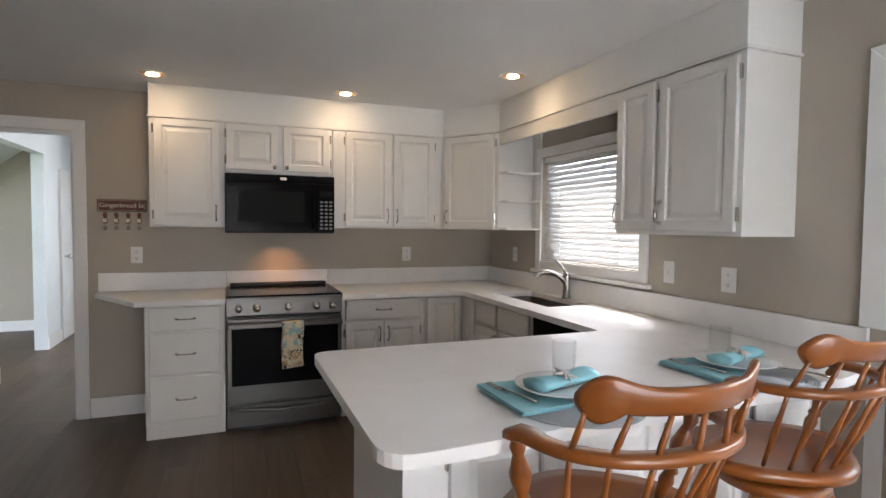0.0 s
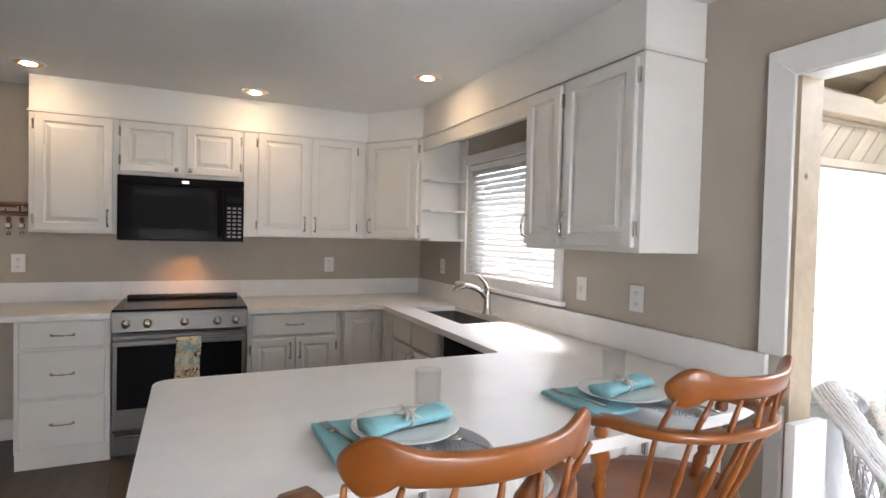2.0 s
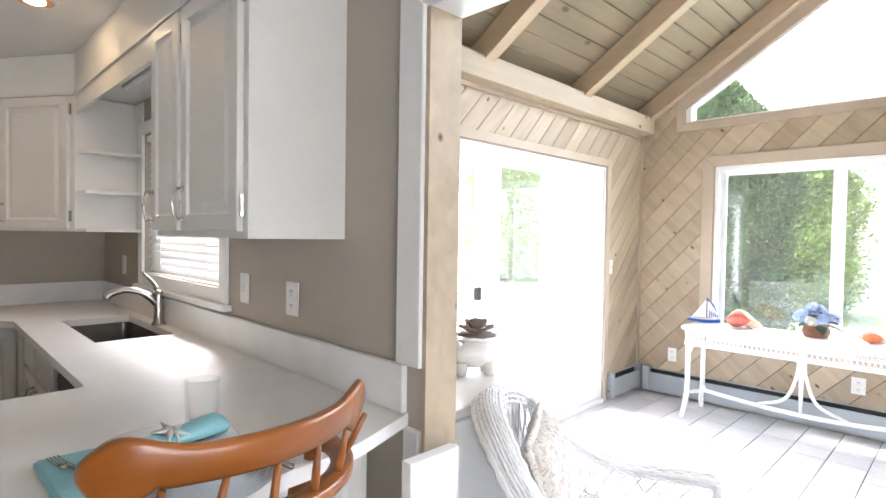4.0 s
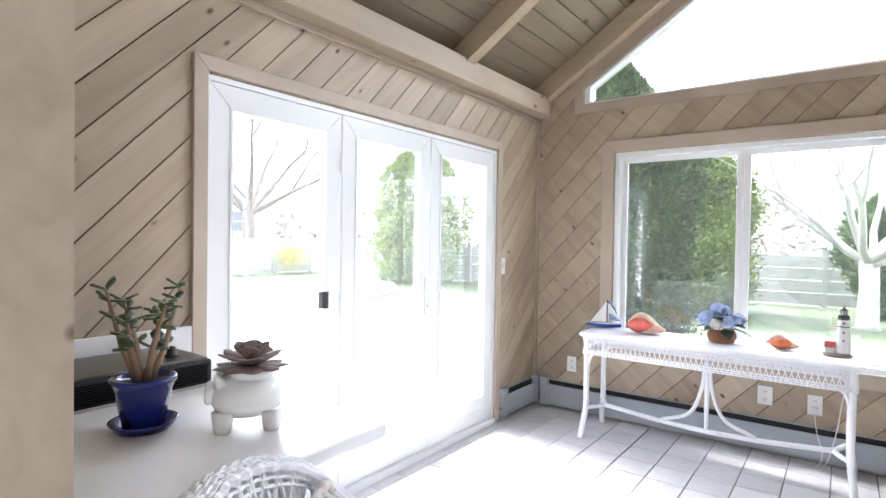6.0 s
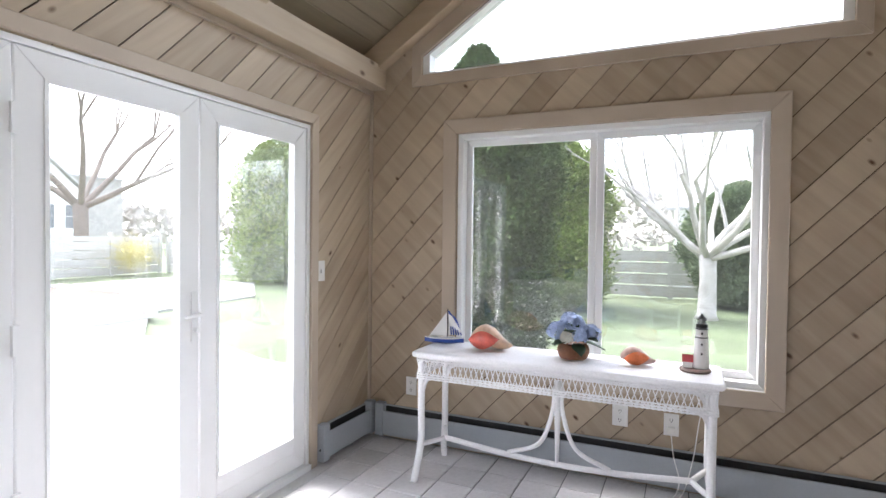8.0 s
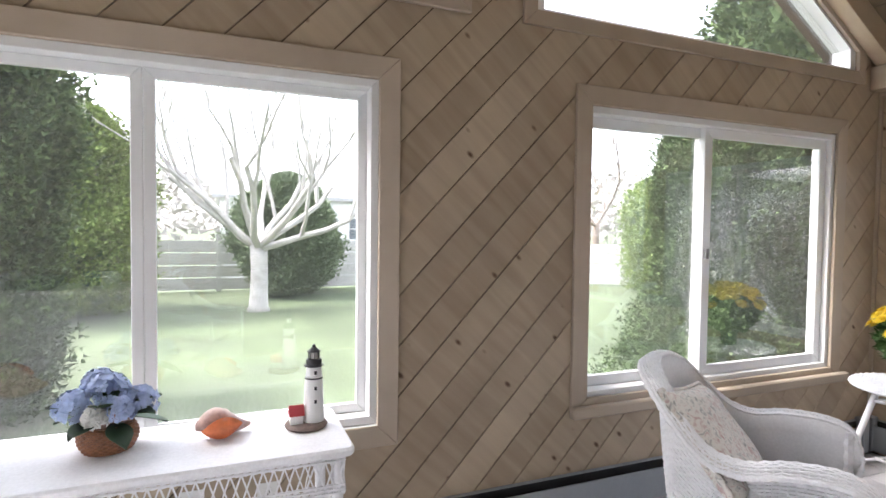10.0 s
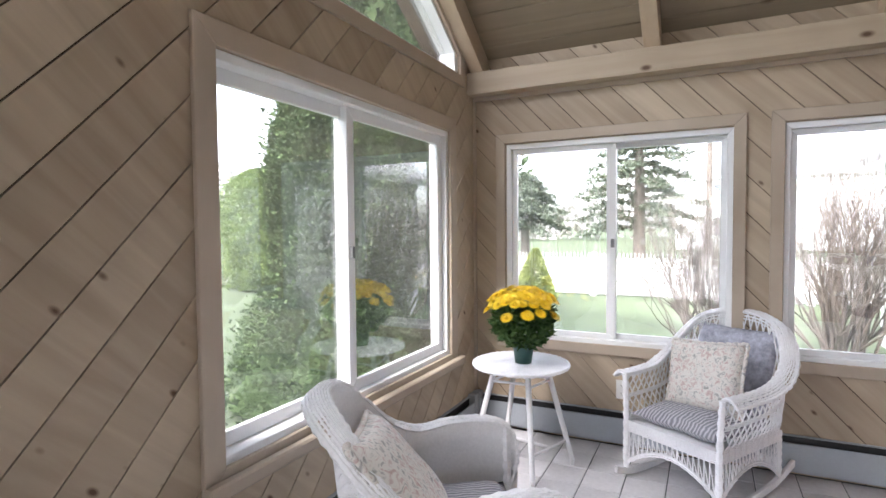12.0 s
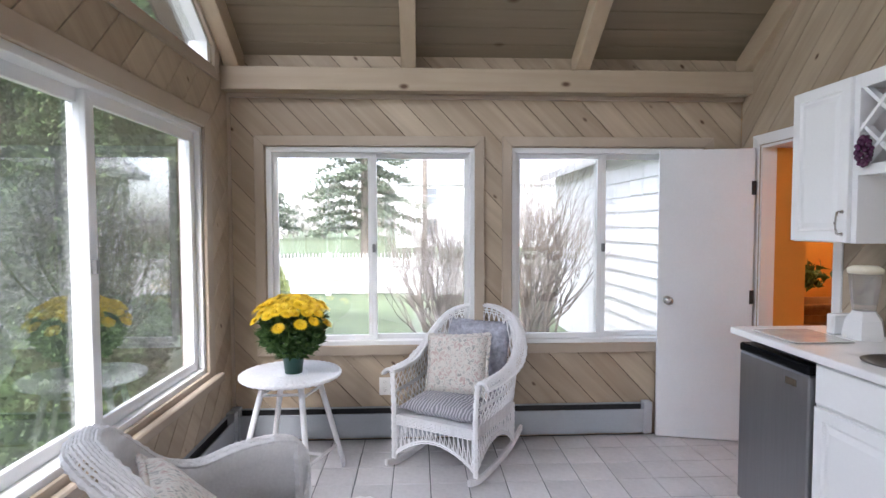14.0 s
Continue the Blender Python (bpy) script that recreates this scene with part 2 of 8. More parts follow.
def lathe(bm, prof, c=(0, 0, 0), n=20, a=None, b=None):
    """Turns a profile of (radius, height) about the line from a to b, or about the upright through c."""
    if a is None:
        a, b = Vector(c), Vector(c) + Vector((0, 0, 1))
    a, b = Vector(a), Vector(b)
    ax = (b - a).normalized()
    u = ax.orthogonal().normalized()
    v = ax.cross(u)
    rings = []
    for r, h in prof:
        o = a + ax * h
        rings.append([bm.verts.new(o + (u * math.cos(t) + v * math.sin(t)) * max(r, 1e-4)) for t in [2 * math.pi * k / n for k in range(n)]])
    for p, q in zip(rings, rings[1:]):
        for k in range(n):
            bm.faces.new((p[k], p[(k + 1) % n], q[(k + 1) % n], q[k]))
    bm.faces.new(rings[0][::-1])
    bm.faces.new(rings[-1])
    return bm


def curve_pts(ctrl, n=8):
    """A smooth line through control points."""
    c = [Vector(p) for p in ctrl]
    c = [2 * c[0] - c[1]] + c + [2 * c[-1] - c[-2]]
    out = []
    for i in range(1, len(c) - 2):
        p0, p1, p2, p3 = c[i - 1:i + 3]
        for k in range(n):
            t = k / n
            out.append(0.5 * ((2 * p1) + (p2 - p0) * t + (2 * p0 - 5 * p1 + 4 * p2 - p3) * t * t + (3 * p1 - p0 - 3 * p2 + p3) * t ** 3))
    out.append(c[-2])
    return out


def raised(bm, M, u0, u1, z0, z1, steps, d_back=0.0):
    """A panelled door: concentric rectangles at (inset, depth)."""
    rings = [[(u0, z0), (u1, z0), (u1, z1), (u0, z1)]]
    rows = [[bm.verts.new(M(u, z, d_back)) for u, z in rings[0]]]
    for ins, d in steps:
        rows.append([bm.verts.new(M(u, z, d)) for u, z in ((u0 + ins, z0 + ins), (u1 - ins, z0 + ins), (u1 - ins, z1 - ins), (u0 + ins, z1 - ins))])
    for a, b in zip(rows, rows[1:]):
        for k in range(4):
            bm.faces.new((a[k], a[(k + 1) % 4], b[(k + 1) % 4], b[k]))
    bm.faces.new(rows[-1])
    bm.faces.new(rows[0][::-1])


def clip(poly, a, b, c):
    """Keeps the part of a polygon where a*u + b*z >= c."""
    out = []
    for i, p in enumerate(poly):
        q = poly[(i + 1) % len(poly)]
        fp, fq = a * p[0] + b * p[1] - c, a * q[0] + b * q[1] - c
        if fp >= 0:
            out.append(p)
        if (fp > 0 > fq) or (fp < 0 < fq):
            t = fp / (fp - fq)
            out.append((p[0] + (q[0] - p[0]) * t, p[1] + (q[1] - p[1]) * t))
    return out


def wall_cells(top, bottom, openings):
    """Convex pieces of a wall round its openings. top: (u, z) corners; openings: (u0, u1, zb, zt0, zt1)."""
    us = sorted({u for u, _ in top} | {o[0] for o in openings} | {o[1] for o in openings})

    def at(u):
        for (a, za), (b, zb) in zip(top, top[1:]):
            if a <= u <= b:
                return za + (zb - za) * (u - a) / (b - a)
    cells = []
    for a, b in zip(us, us[1:]):
        lo = (bottom, bottom)
        for o in sorted([o for o in openings if o[0] <= a + 1e-6 and o[1] >= b - 1e-6], key=lambda o: o[2]):
            s = lambda u: o[3] + (o[4] - o[3]) * (u - o[0]) / (o[1] - o[0])
            if o[2] > max(lo) + 1e-4:
                cells.append([(a, lo[0]), (b, lo[1]), (b, o[2]), (a, o[2])])
            lo = (s(a), s(b))
        cells.append([(a, lo[0]), (b, lo[1]), (b, at(b)), (a, at(a))])
    return cells


def wall_mesh(name, cells, M, d0, d1, mat):
    bm = B()
    for c in cells:
        prism(bm, c, M, d0, d1)
    return part(name, bm, mat, kind="structure")


# ---- kitchen shell ----
MR = lambda u, z, d: (u, YR - d, z)          # range wall
MS = lambda u, z, d: (XS - d, -u, z)         # sink wall, u = -y
WX0, DY0 = -3.2, -1.7                        # far sides of the kitchen and dining room
w = wall_mesh("wall_north", wall_cells([(WX0, KC + .1), (XS, KC + .1)], 0, [(-1.93, -1.06, 0, 2.045, 2.045)]), MR, -0.12, 0, M_WALL)
wall_mesh("wall_east", wall_cells([(-YR - .12, KC + .1), (1.82, KC + .1)], 0, [(-3.97, -2.89, 1.16, 1.94, 1.94), (-1.6, 0.75, 0, 2.0, 2.0)]), MS, -0.098, 0, M_WALL)
wall_mesh("wall_west", [[(DY0, 0), (YR + .12, 0), (YR + .12, KC + .1), (DY0, KC + .1)]], lambda u, z, d: (WX0 - d, u, z), 0, 0.12, M_WALL)
# This wall is unseen; its opening is invented to hold the fill lamp.
wall_mesh("wall_south", wall_cells([(WX0, KC + .1), (XS, KC + .1)], 0, [(-0.5, 2.0, 0.3, 2.05, 2.05)]), lambda u, z, d: (u, DY0 - d, z), 0, 0.12, M_WALL)
part("ceiling", box(B(), WX0, XS, DY0, YR, KC, KC + 0.1), M_CEIL, kind="structure")
part("floor_slab", box(B(), WX0 - .1, XSR, DY0 - 1.6, 9.2, -0.12, -0.012), M_DARKGAP, kind="structure")

# ---- hall beyond the kitchen door ----
def simple_wall(name, x0, x1, y0, y1, z0, z1, mat):
    return part(name, box(B(), x0, x1, y0, y1, z0, z1), mat, kind="structure")


simple_wall("hall_wall", -2.05, -1.93, YR + .121, 6.1, 0, 2.6, M_COOLWALL)
simple_wall("hall_wall", -2.05, -1.93, 7.45, 9.0, 0, 2.6, M_COOLWALL)
simple_wall("hall_wall", -2.05, -1.93, 6.1, 7.45, 2.15, 2.6, M_COOLWALL)
simple_wall("hall_wall", -4.2, 1.2, 9.0, 9.1, 0, 2.6, M_COOLWALL)
simple_wall("stair_wall", -4.2, -2.052, 8.8, 8.9, 0, 2.6, M_WALL)
simple_wall("stair_wall", -4.3, -4.2, YR + .121, 9.1, 0, 2.6, M_WALL)
simple_wall("hall_wall", 1.2, 1.3, YR + .121, 9.1, 0, 2.6, M_COOLWALL)
simple_wall("hall_ceiling", -4.3, 1.3, YR + .121, 9.1, 2.6, 2.7, M_CEIL)
bm = B()
prism(bm, [(-4.2, 2.6), (-4.2, 1.2), (-3.9, 1.2), (-2.35, 2.45), (-2.35, 2.6)], lambda u, z, d: (u, d, z), 7.9, 8.79)
part("stair_soffit", bm, M_CEIL, kind="structure")
part("baseboard", box(B(), -4.1, -2.06, 8.78, 8.798, 0, 0.13), M_WHITE, kind="structure")
part("baseboard", box(B(), -1.928, -1.912, YR + .13, 6.1, 0, 0.14), M_WHITE, kind="structure")
part("baseboard", box(B(), -1.928, -1.912, 7.45, 8.9, 0, 0.14), M_WHITE, kind="structure")
hd = part("door_2", box(B(), -1.928, -1.90, 7.95, 8.75, 0.01, 2.03), M_WHITE, kind="structure")
part("door_knob", lathe(B(), [(0.012, 0), (0.012, .03), (0.028, .045), (0.028, .06), (0.01, .07)], a=(-1.90, 8.05, 1.0), b=(-1.8, 8.05, 1.0)), M_CHROME, hd)
lou = thing("louvered_door", (-1.9, 5.3, 0), "white painted louvered closet door, closed, in the pale hall", "door")
bm = B()
ring(bm, lambda u, z, d: (-1.925 + d, u, z), 5.02, 5.55, 0.03, 1.98, 0.06, 0, 0.03)
part("frame", bm, M_WHITE, lou)
for k in range(44):
    z = 0.11 + k * 0.041
    bm = B()
    prism(bm, [(0.004, z), (0.024, z + 0.028), (0.028, z + 0.026), (0.008, z - 0.002)], lambda a, b, d: (-1.925 + a, d, b), 5.08, 5.49)
    part("slat", bm, M_WHITE, lou)

# ---- trim of the kitchen ----
bm = B()
ring(bm, MR, -2.01, -0.985, 0, 2.125, 0.078, 0.001, 0.02, "lrt")
part("door_casing", bm, M_WHITE, kind="structure", bevel=0.003)
bm = B()
boxm(bm, MR, -1.932, -1.916, 0, 2.045, -0.14, 0.001)
boxm(bm, MR, -1.074, -1.058, 0, 2.045, -0.14, 0.001)
boxm(bm, MR, -1.916, -1.074, 2.03, 2.045, -0.14, 0.001)
part("door_jamb", bm, M_WHITE, kind="structure")
part("baseboard", box(B(), -0.98, -0.56, YR - 0.018, YR - 0.001, 0, 0.14), M_WHITE, kind="structure", bevel=0.004)
part("baseboard", box(B(), WX0, -2.015, YR - 0.018, YR - 0.001, 0, 0.14), M_WHITE, kind="structure", bevel=0.004)
# casing and pine jamb of the wide opening
MO = lambda u, z, d: (XS - d, u, z)
for poly in ([(1.6, 1.047), (1.6, 1.99), (1.695, 2.085), (1.695, 1.047)], [(1.6, 0), (1.6, .879), (1.66, .879), (1.66, 0)],
             [(-.75, 0), (-.75, 1.99), (-.845, 2.085), (-.845, 0)], [(-.75, 1.99), (1.6, 1.99), (1.695, 2.085), (-.845, 2.085)]):
    bm = B()
    prism(bm, poly, MO, 0.001, 0.022)
    part("opening_casing", bm, M_WHITE, kind="structure", bevel=0.003)
part("opening_jamb", box(B(), XS - 0.01, XSR + 0.006, 1.585, 1.6, 0, 1.985), M_PINE_E, kind="structure")
part("opening_jamb", box(B(), XS - 0.01, XSR + 0.006, -0.75, -0.735, 0, 1.985), M_PINE_E, kind="structure")
part("opening_head", box(B(), XS - 0.01, XSR + 0.006, -0.75, 1.6, 1.985, 2.0), M_WHITE, kind="structure")

# ---- soffit over the cabinets ----
UZ0, UZ1 = 1.385, 2.14
bm = B()
slab(bm, [(-0.55, YR - .001), (-0.55, 4.54), (1.60, 4.54), (1.885, 4.10), (1.885, 1.97), (XS - .001, 1.97), (XS - .001, YR - .001)], UZ1 + 0.002, KC - 0.001)
part("soffit", bm, M_SOFFIT, kind="structure")
part("soffit_moulding", slab(B(), [(-0.56, YR), (-0.56, 4.53), (1.594, 4.53), (1.875, 4.097), (1.875, 1.96), (XS - .001, 1.96), (XS - .001, 1.985), (1.89, 1.985), (1.89, 4.11), (1.607, 4.55), (-0.54, 4.55), (-0.54, YR)], UZ1 - 0.008, UZ1 + 0.006), M_CAB, kind="structure")


def bar_handle(parent, M, u, z, vertical=True, L=0.1):
    """A small bowed bar pull with knuckled ends."""
    bm = B()
    P = (lambda s, o: M(u, z + s, o)) if vertical else (lambda s, o: M(u + s, z, o))
    for s in (-L / 2, L / 2):
        lathe(bm, [(0.009, 0), (0.009, 0.004), (0.0045, 0.008), (0.0045, 0.02)], a=P(s, 0), b=P(s, 1), n=10)
    tube(bm, [P(-L / 2, .014), P(-L / 2 + .004, .024), P(-L / 4, .030), P(-.012, .031), P(0, .033), P(.012, .031), P(L / 4, .030), P(L / 2 - .004, .024), P(L / 2, .014)], [.005, .006, .004, .004, .006, .004, .004, .006, .005], 8)
    return part("handle", bm, M_CHROME, parent, "satin nickel bar handle", smooth=True)


def knob(parent, M, u, z):
    bm = lathe(B(), [(0.005, 0), (0.005, .012), (0.013, .018), (0.014, .024), (0.008, .029)], a=M(u, z, 0), b=M(u, z, 1), n=14)
    return part("knob", bm, M_CHROME, parent, "round nickel knob", smooth=True)


def hinge(parent, M, u, z):
    bm = B()
    boxm(bm, M, u - .006, u + .006, z - .028, z + .028, 0, .006)
    tube(bm, [M(u, z - .03, .008), M(u, z + .03, .008)], .005, 8)
    return part("hinge", bm, M_CHROME, parent)


DOOR_STEPS = [(0.0, 0.018), (0.003, 0.020), (0.048, 0.020), (0.054, 0.011), (0.062, 0.010), (0.086, 0.018), (0.09, 0.018)]


def cab_door(parent, M, u0, u1, z0, z1, handle=None, hinges=None, name="door", steps=DOOR_STEPS, mat=None):
    bm = B()
    raised(bm, M, u0, u1, z0, z1, steps)
    d = part(name, bm, mat or M_CAB, parent)
    Mf = lambda u, z, o: M(u, z, o + 0.020)
    if handle == "l":
        bar_handle(d, Mf, u0 + .025, z0 + .085)
    elif handle == "r":
        bar_handle(d, Mf, u1 - .025, z0 + .085)
    elif handle == "tl":
        bar_handle(d, Mf, u0 + .025, z1 - .085)
    elif handle == "tr":
        bar_handle(d, Mf, u1 - .025, z1 - .085)
    elif handle == "kl":
        knob(d, Mf, u0 + .025, z0 + .025)
    elif handle == "kr":
        knob(d, Mf, u1 - .025, z0 + .025)
    elif handle == "h":
        bar_handle(d, Mf, (u0 + u1) / 2, (z0 + z1) / 2, False, 0.11)
    if hinges:
        u = u0 - .008 if hinges == "l" else u1 + .008
        for z in (z0 + .07, z1 - .07):
            hinge(d, M, u, z)
    return d


MF = lambda u, z, d: (u, 4.54 - d, z)
MFS = lambda u, z, d: (1.885 - d, -u, z)
WHITE_CAB = "cream white painted wall cabinet with raised panel doors, closed"


def upper(u0, u1, z0, z1, doors, loc, label=WHITE_CAB):
    c = thing("upper_cabinet", loc, label, "cabinet", "wall cabinets of the kitchen")
    part("body", box(B(), u0, u1, 4.542, YR - .002, z0, z1), M_CAB, c)
    for d in doors:
        cab_door(c, MF, *d)
    return c


upper(-0.55, -0.072, UZ0, UZ1 - .01, [(-0.52, -0.105, 1.40, 2.125, "r", "l")], (-.31, 4.7, UZ0))
upper(-0.068, 0.69, 1.775, UZ1 - .01, [(-0.06, 0.29, 1.80, 2.125, "kr", "l"), (0.327, 0.665, 1.80, 2.125, "kl", "r")], (.3, 4.7, 1.775),
      "short cream white wall cabinet, two closed doors, above the microwave")
upper(0.694, 1.585, UZ0, UZ1 - .01, [(0.79, 1.145, 1.40, 2.125, "r", "l"), (1.172, 1.515, 1.40, 2.125, "l", "r")], (1.15, 4.7, UZ0))
# the angled corner cabinet
c = thing("corner_cabinet", (1.9, 4.5, UZ0), "cream white angled corner wall cabinet with one closed door", "cabinet", "wall cabinets of the kitchen")
part("body", slab(B(), [(1.59, YR - .002), (1.59, 4.545), (1.602, 4.545), (1.885, 4.105), (XS - .002, 4.105), (XS - .002, YR - .002)], UZ0, UZ1 - .01), M_CAB, c)
ca, cb = Vector((1.602, 4.541, 0)), Vector((1.883, 4.103, 0))
cd = (cb - ca).normalized()
cn = Vector((-abs(cd.y), -abs(cd.x), 0))
MC = lambda u, z, d: tuple(ca + cd * u + cn * d + Vector((0, 0, z)))
cab_door(c, MC, 0.03, 0.49, 1.40, 2.125, "l", "r")
# open shelves beside it
c = thing("open_shelf", (2.04, 4.0, UZ0), "white painted open corner shelves, empty, beside the window", "shelf")
part("back_panel", box(B(), XS - .012, XS - .002, 3.985, 4.10, UZ0, 2.13), M_CAB, c)
for z in (UZ0, 1.595, 1.815):
    pts = [(XS - .013, 4.10), (1.89, 4.10)] + [(1.89 + .01 + .02 * (1 - math.cos(a)) + 0.0, 4.10 - .09 * math.sin(a)) for a in (.5, 1.0, 1.57)] + [(XS - .1, 3.99), (XS - .013, 3.985)]
    part("shelf", slab(B(), pts, z, z + 0.016), M_CAB, c)
part("valance", box(B(), 1.887, 1.905, 2.72, 4.10, 2.035, 2.138), M_CAB, kind="structure")
# the cabinet at the near end of the sink wall
c = thing("upper_cabinet", (2.04, 2.35, UZ0), "cream white wall cabinet with wide and narrow doors, beside the window", "cabinet", "wall cabinets of the kitchen")
part("body", box(B(), 1.887, XS - .002, 1.97, 2.72, UZ0 - .005, UZ1 - .01), M_CAB, c)
cab_door(c, MFS, -2.715, -2.45, 1.40, 2.115, "l", "r")
cab_door(c, MFS, -2.415, -1.995, 1.40, 2.115, "l", "r")
for z in (UZ0, 1.595, 1.815):
    part("end_shelf", slab(B(), [(XS - .013, 2.722), (1.90, 2.722), (1.92, 2.77), (2.0, 2.80), (XS - .013, 2.81)], z, z + 0.016), M_CAB, c)
# strip lamp behind the valance
c = thing("strip_lamp", (1.98, 3.2, 2.05), "white fluorescent strip lamp fixed behind the valance over the sink, unlit", "lamp")
part("housing", box(B(), 1.93, 1.99, 2.76, 3.45, 2.085, 2.12), M_WHITE, c, bevel=.004)
part("tube_lamp", tube(B(), [(1.96, 2.8, 2.065), (1.96, 3.42, 2.065)], .016, 12), M_WHITE, c, smooth=True)

# ---- sink window with blind ----
c = part("window_1", box(B(), XS + .055, XS + .075, 2.89, 2.93, 1.16, 1.94), M_VINYL, kind="structure")
bm = B()
ring(bm, MS, -3.97, -2.89, 1.16, 1.94, 0.045, -0.09, -0.05)
part("window_frame", bm, M_VINYL, c)
bm = B()
boxm(bm, MS, -3.925, -2.935, 1.205, 1.895, -0.073, -0.069)
g = part("pane", bm, M_GLASS, c)
g.visible_shadow = False
bm = B()
ring(bm, MS, -4.04, -2.82, 1.09, 2.01, 0.07, 0.001, 0.018, "lrt")
part("window_casing", bm, M_WHITE, c, bevel=.003)
part("window_sill", box(B(), XS - .04, XS - .001, 2.79, 4.07, 1.062, 1.088), M_WHITE, c, bevel=.004)
part("apron", box(B(), XS - .014, XS - .001, 2.83, 4.03, 1.088, 1.155), M_WHITE, c, bevel=.003)
bl = thing("window_blind", (XS + .03, 3.43, 1.9), "white slatted window blind, lowered and nearly closed, over the sink", "blind")
M_SLAT = surf("white_blind_slat", (0.72, 0.72, 0.71), 0.5, var=0.01, bump=0)
sn, sl_ = M_SLAT.node_tree.nodes, M_SLAT.node_tree.links
tl, ms_ = sn.new("ShaderNodeBsdfTranslucent"), sn.new("ShaderNodeMixShader")
tl.inputs["Color"].default_value = (.55, .56, .56, 1)
ms_.inputs[0].default_value = .18
sl_.new(sn["Principled BSDF"].outputs[0], ms_.inputs[1])
sl_.new(tl.outputs[0], ms_.inputs[2])
sl_.new(ms_.outputs[0], sn["Material Output"].inputs["Surface"])
# Added fill lamp outside the pane, to brighten the blind.
daylight_fill((XS + .55, 3.43, 1.75), (XS, 3.43, 1.5), 1.1, .9, .25)
part("headrail", box(B(), XS + .005, XS + .05, 2.90, 3.96, 1.90, 1.935), M_VINYL, bl)
sm = B()
prism(sm, [(-.010, -.019), (.008, .019), (.010, .018), (-.008, -.020)], lambda a, b, d: (XS + .028 + a, d, b), 2.905, 3.955)
s0 = part("slat", sm, M_SLAT, bl)
s0.location.z = 1.19
for k in range(1, 19):
    s = s0.copy()
    scene.collection.objects.link(s)
    s.location.z = 1.19 + k * 0.0385
for y in (3.1, 3.75):
    part("cord", tube(B(), [(XS + .015, y, 1.18), (XS + .015, y, 1.9)], .001, 4), M_WHITE, bl)

# ---- counters ----
def rounded(pts, radii, n=6):
    """A polygon with rounded corners."""
    out = []
    m = len(pts)
    for i, (p, r) in enumerate(zip(pts, radii)):
        p = Vector(p)
        if not r:
            out.append(tuple(p))
            continue
        a, b = (Vector(pts[i - 1]) - p).normalized(), (Vector(pts[(i + 1) % m]) - p).normalized()
        for k in range(n + 1):
            t = k / n
            out.append(tuple(p + a * r * (1 - t) ** 2 + b * r * t ** 2))
    return out


CT, CB = 0.914, 0.880
clf = thing("worktop", (-.5, 4.5, CB), "white quartz worktop with a clipped corner, bare, beside the range", "worktop")
part("slab", slab(B(), [(-0.92, YR - .002), (-0.92, 4.745), (-0.60, 4.19), (-0.07, 4.19), (-0.07, YR - .002)], CB, CT), M_COUNTER, clf, bevel=.004)
# the worktop round the corner and out along the peninsula, with the sink cut out
SX0, SX1, SY0, SY1 = 1.80, 2.12, 3.24, 3.98
bm = B()
slab(bm, [(0.705, YR - .002), (0.705, 4.19), (1.54, 4.19), (1.62, 4.11), (1.62, SY1), (XS - .002, SY1), (XS - .002, YR - .002)], CB, CT)
slab(bm, [(1.62, SY0), (1.62, SY1), (SX0, SY1), (SX0, SY0)], CB, CT)
slab(bm, [(SX1, SY0), (SX1, SY1), (XS - .002, SY1), (XS - .002, SY0)], CB, CT)
slab(bm, rounded([(1.62, SY0), (1.62, 2.505), (0.262, 2.505), (0.272, 1.475), (1.93, 1.558), (XS - .002, 1.66), (XS - .002, SY0)], [0, .03, .07, .10, .10, 0, 0]), CB, CT)
bmesh.ops.remove_doubles(bm, verts=bm.verts, dist=0.0005)
wt = thing("worktop", (1.2, 2.0, CB), "white quartz worktop round the corner and along the peninsula", "worktop")
part("slab", bm, M_COUNTER, wt)
part("upstand", box(B(), 0.705, XS - .022, YR - .022, YR - .002, CT + .001, 1.045), M_COUNTER, wt, bevel=.002)
part("upstand", box(B(), XS - .022, XS - .002, 1.665, YR - .002, CT + .001, 1.045), M_COUNTER, wt, bevel=.002)
c = thing("worktop_upstand", (-.5, YR, CT), "white quartz upstand along the beige wall", "upstand")
part("upstand", box(B(), -0.92, -0.07, YR - .022, YR - .002, CT + .001, 1.045), M_COUNTER, c, bevel=.002)
part("upstand_behind_range", box(B(), -0.068, 0.703, YR - .022, YR - .002, CT + .001, 1.045), M_COUNTER, c)
# sink
sk = thing("kitchen_sink", (1.96, 3.6, .7), "undermounted stainless steel kitchen sink, empty, in the white worktop", "sink")
bm = B()
q = [(SX0, SY0), (SX1, SY0), (SX1, SY1), (SX0, SY1)]
o = rounded([(SX0 - .012, SY0 - .012), (SX1 + .012, SY0 - .012), (SX1 + .012, SY1 + .012), (SX0 - .012, SY1 + .012)], [.0] * 4)
i_ = rounded(q, [.05] * 4)
a1 = [bm.verts.new((x, y, CB - .001)) for x, y in i_]
a2 = [bm.verts.new((x + (1.96 - x) * .04, y + (3.61 - y) * .03, 0.72)) for x, y in i_]
a3 = [bm.verts.new((x + (1.96 - x) * .2, y + (3.61 - y) * .1, 0.70)) for x, y in i_]
b1 = [bm.verts.new((1.96 + (x - 1.96) * 1.06, 3.61 + (y - 3.61) * 1.03, CB - .001)) for x, y in i_]
b2 = [bm.verts.new((1.96 + (x - 1.96) * 1.06, 3.61 + (y - 3.61) * 1.03, 0.69)) for x, y in i_]
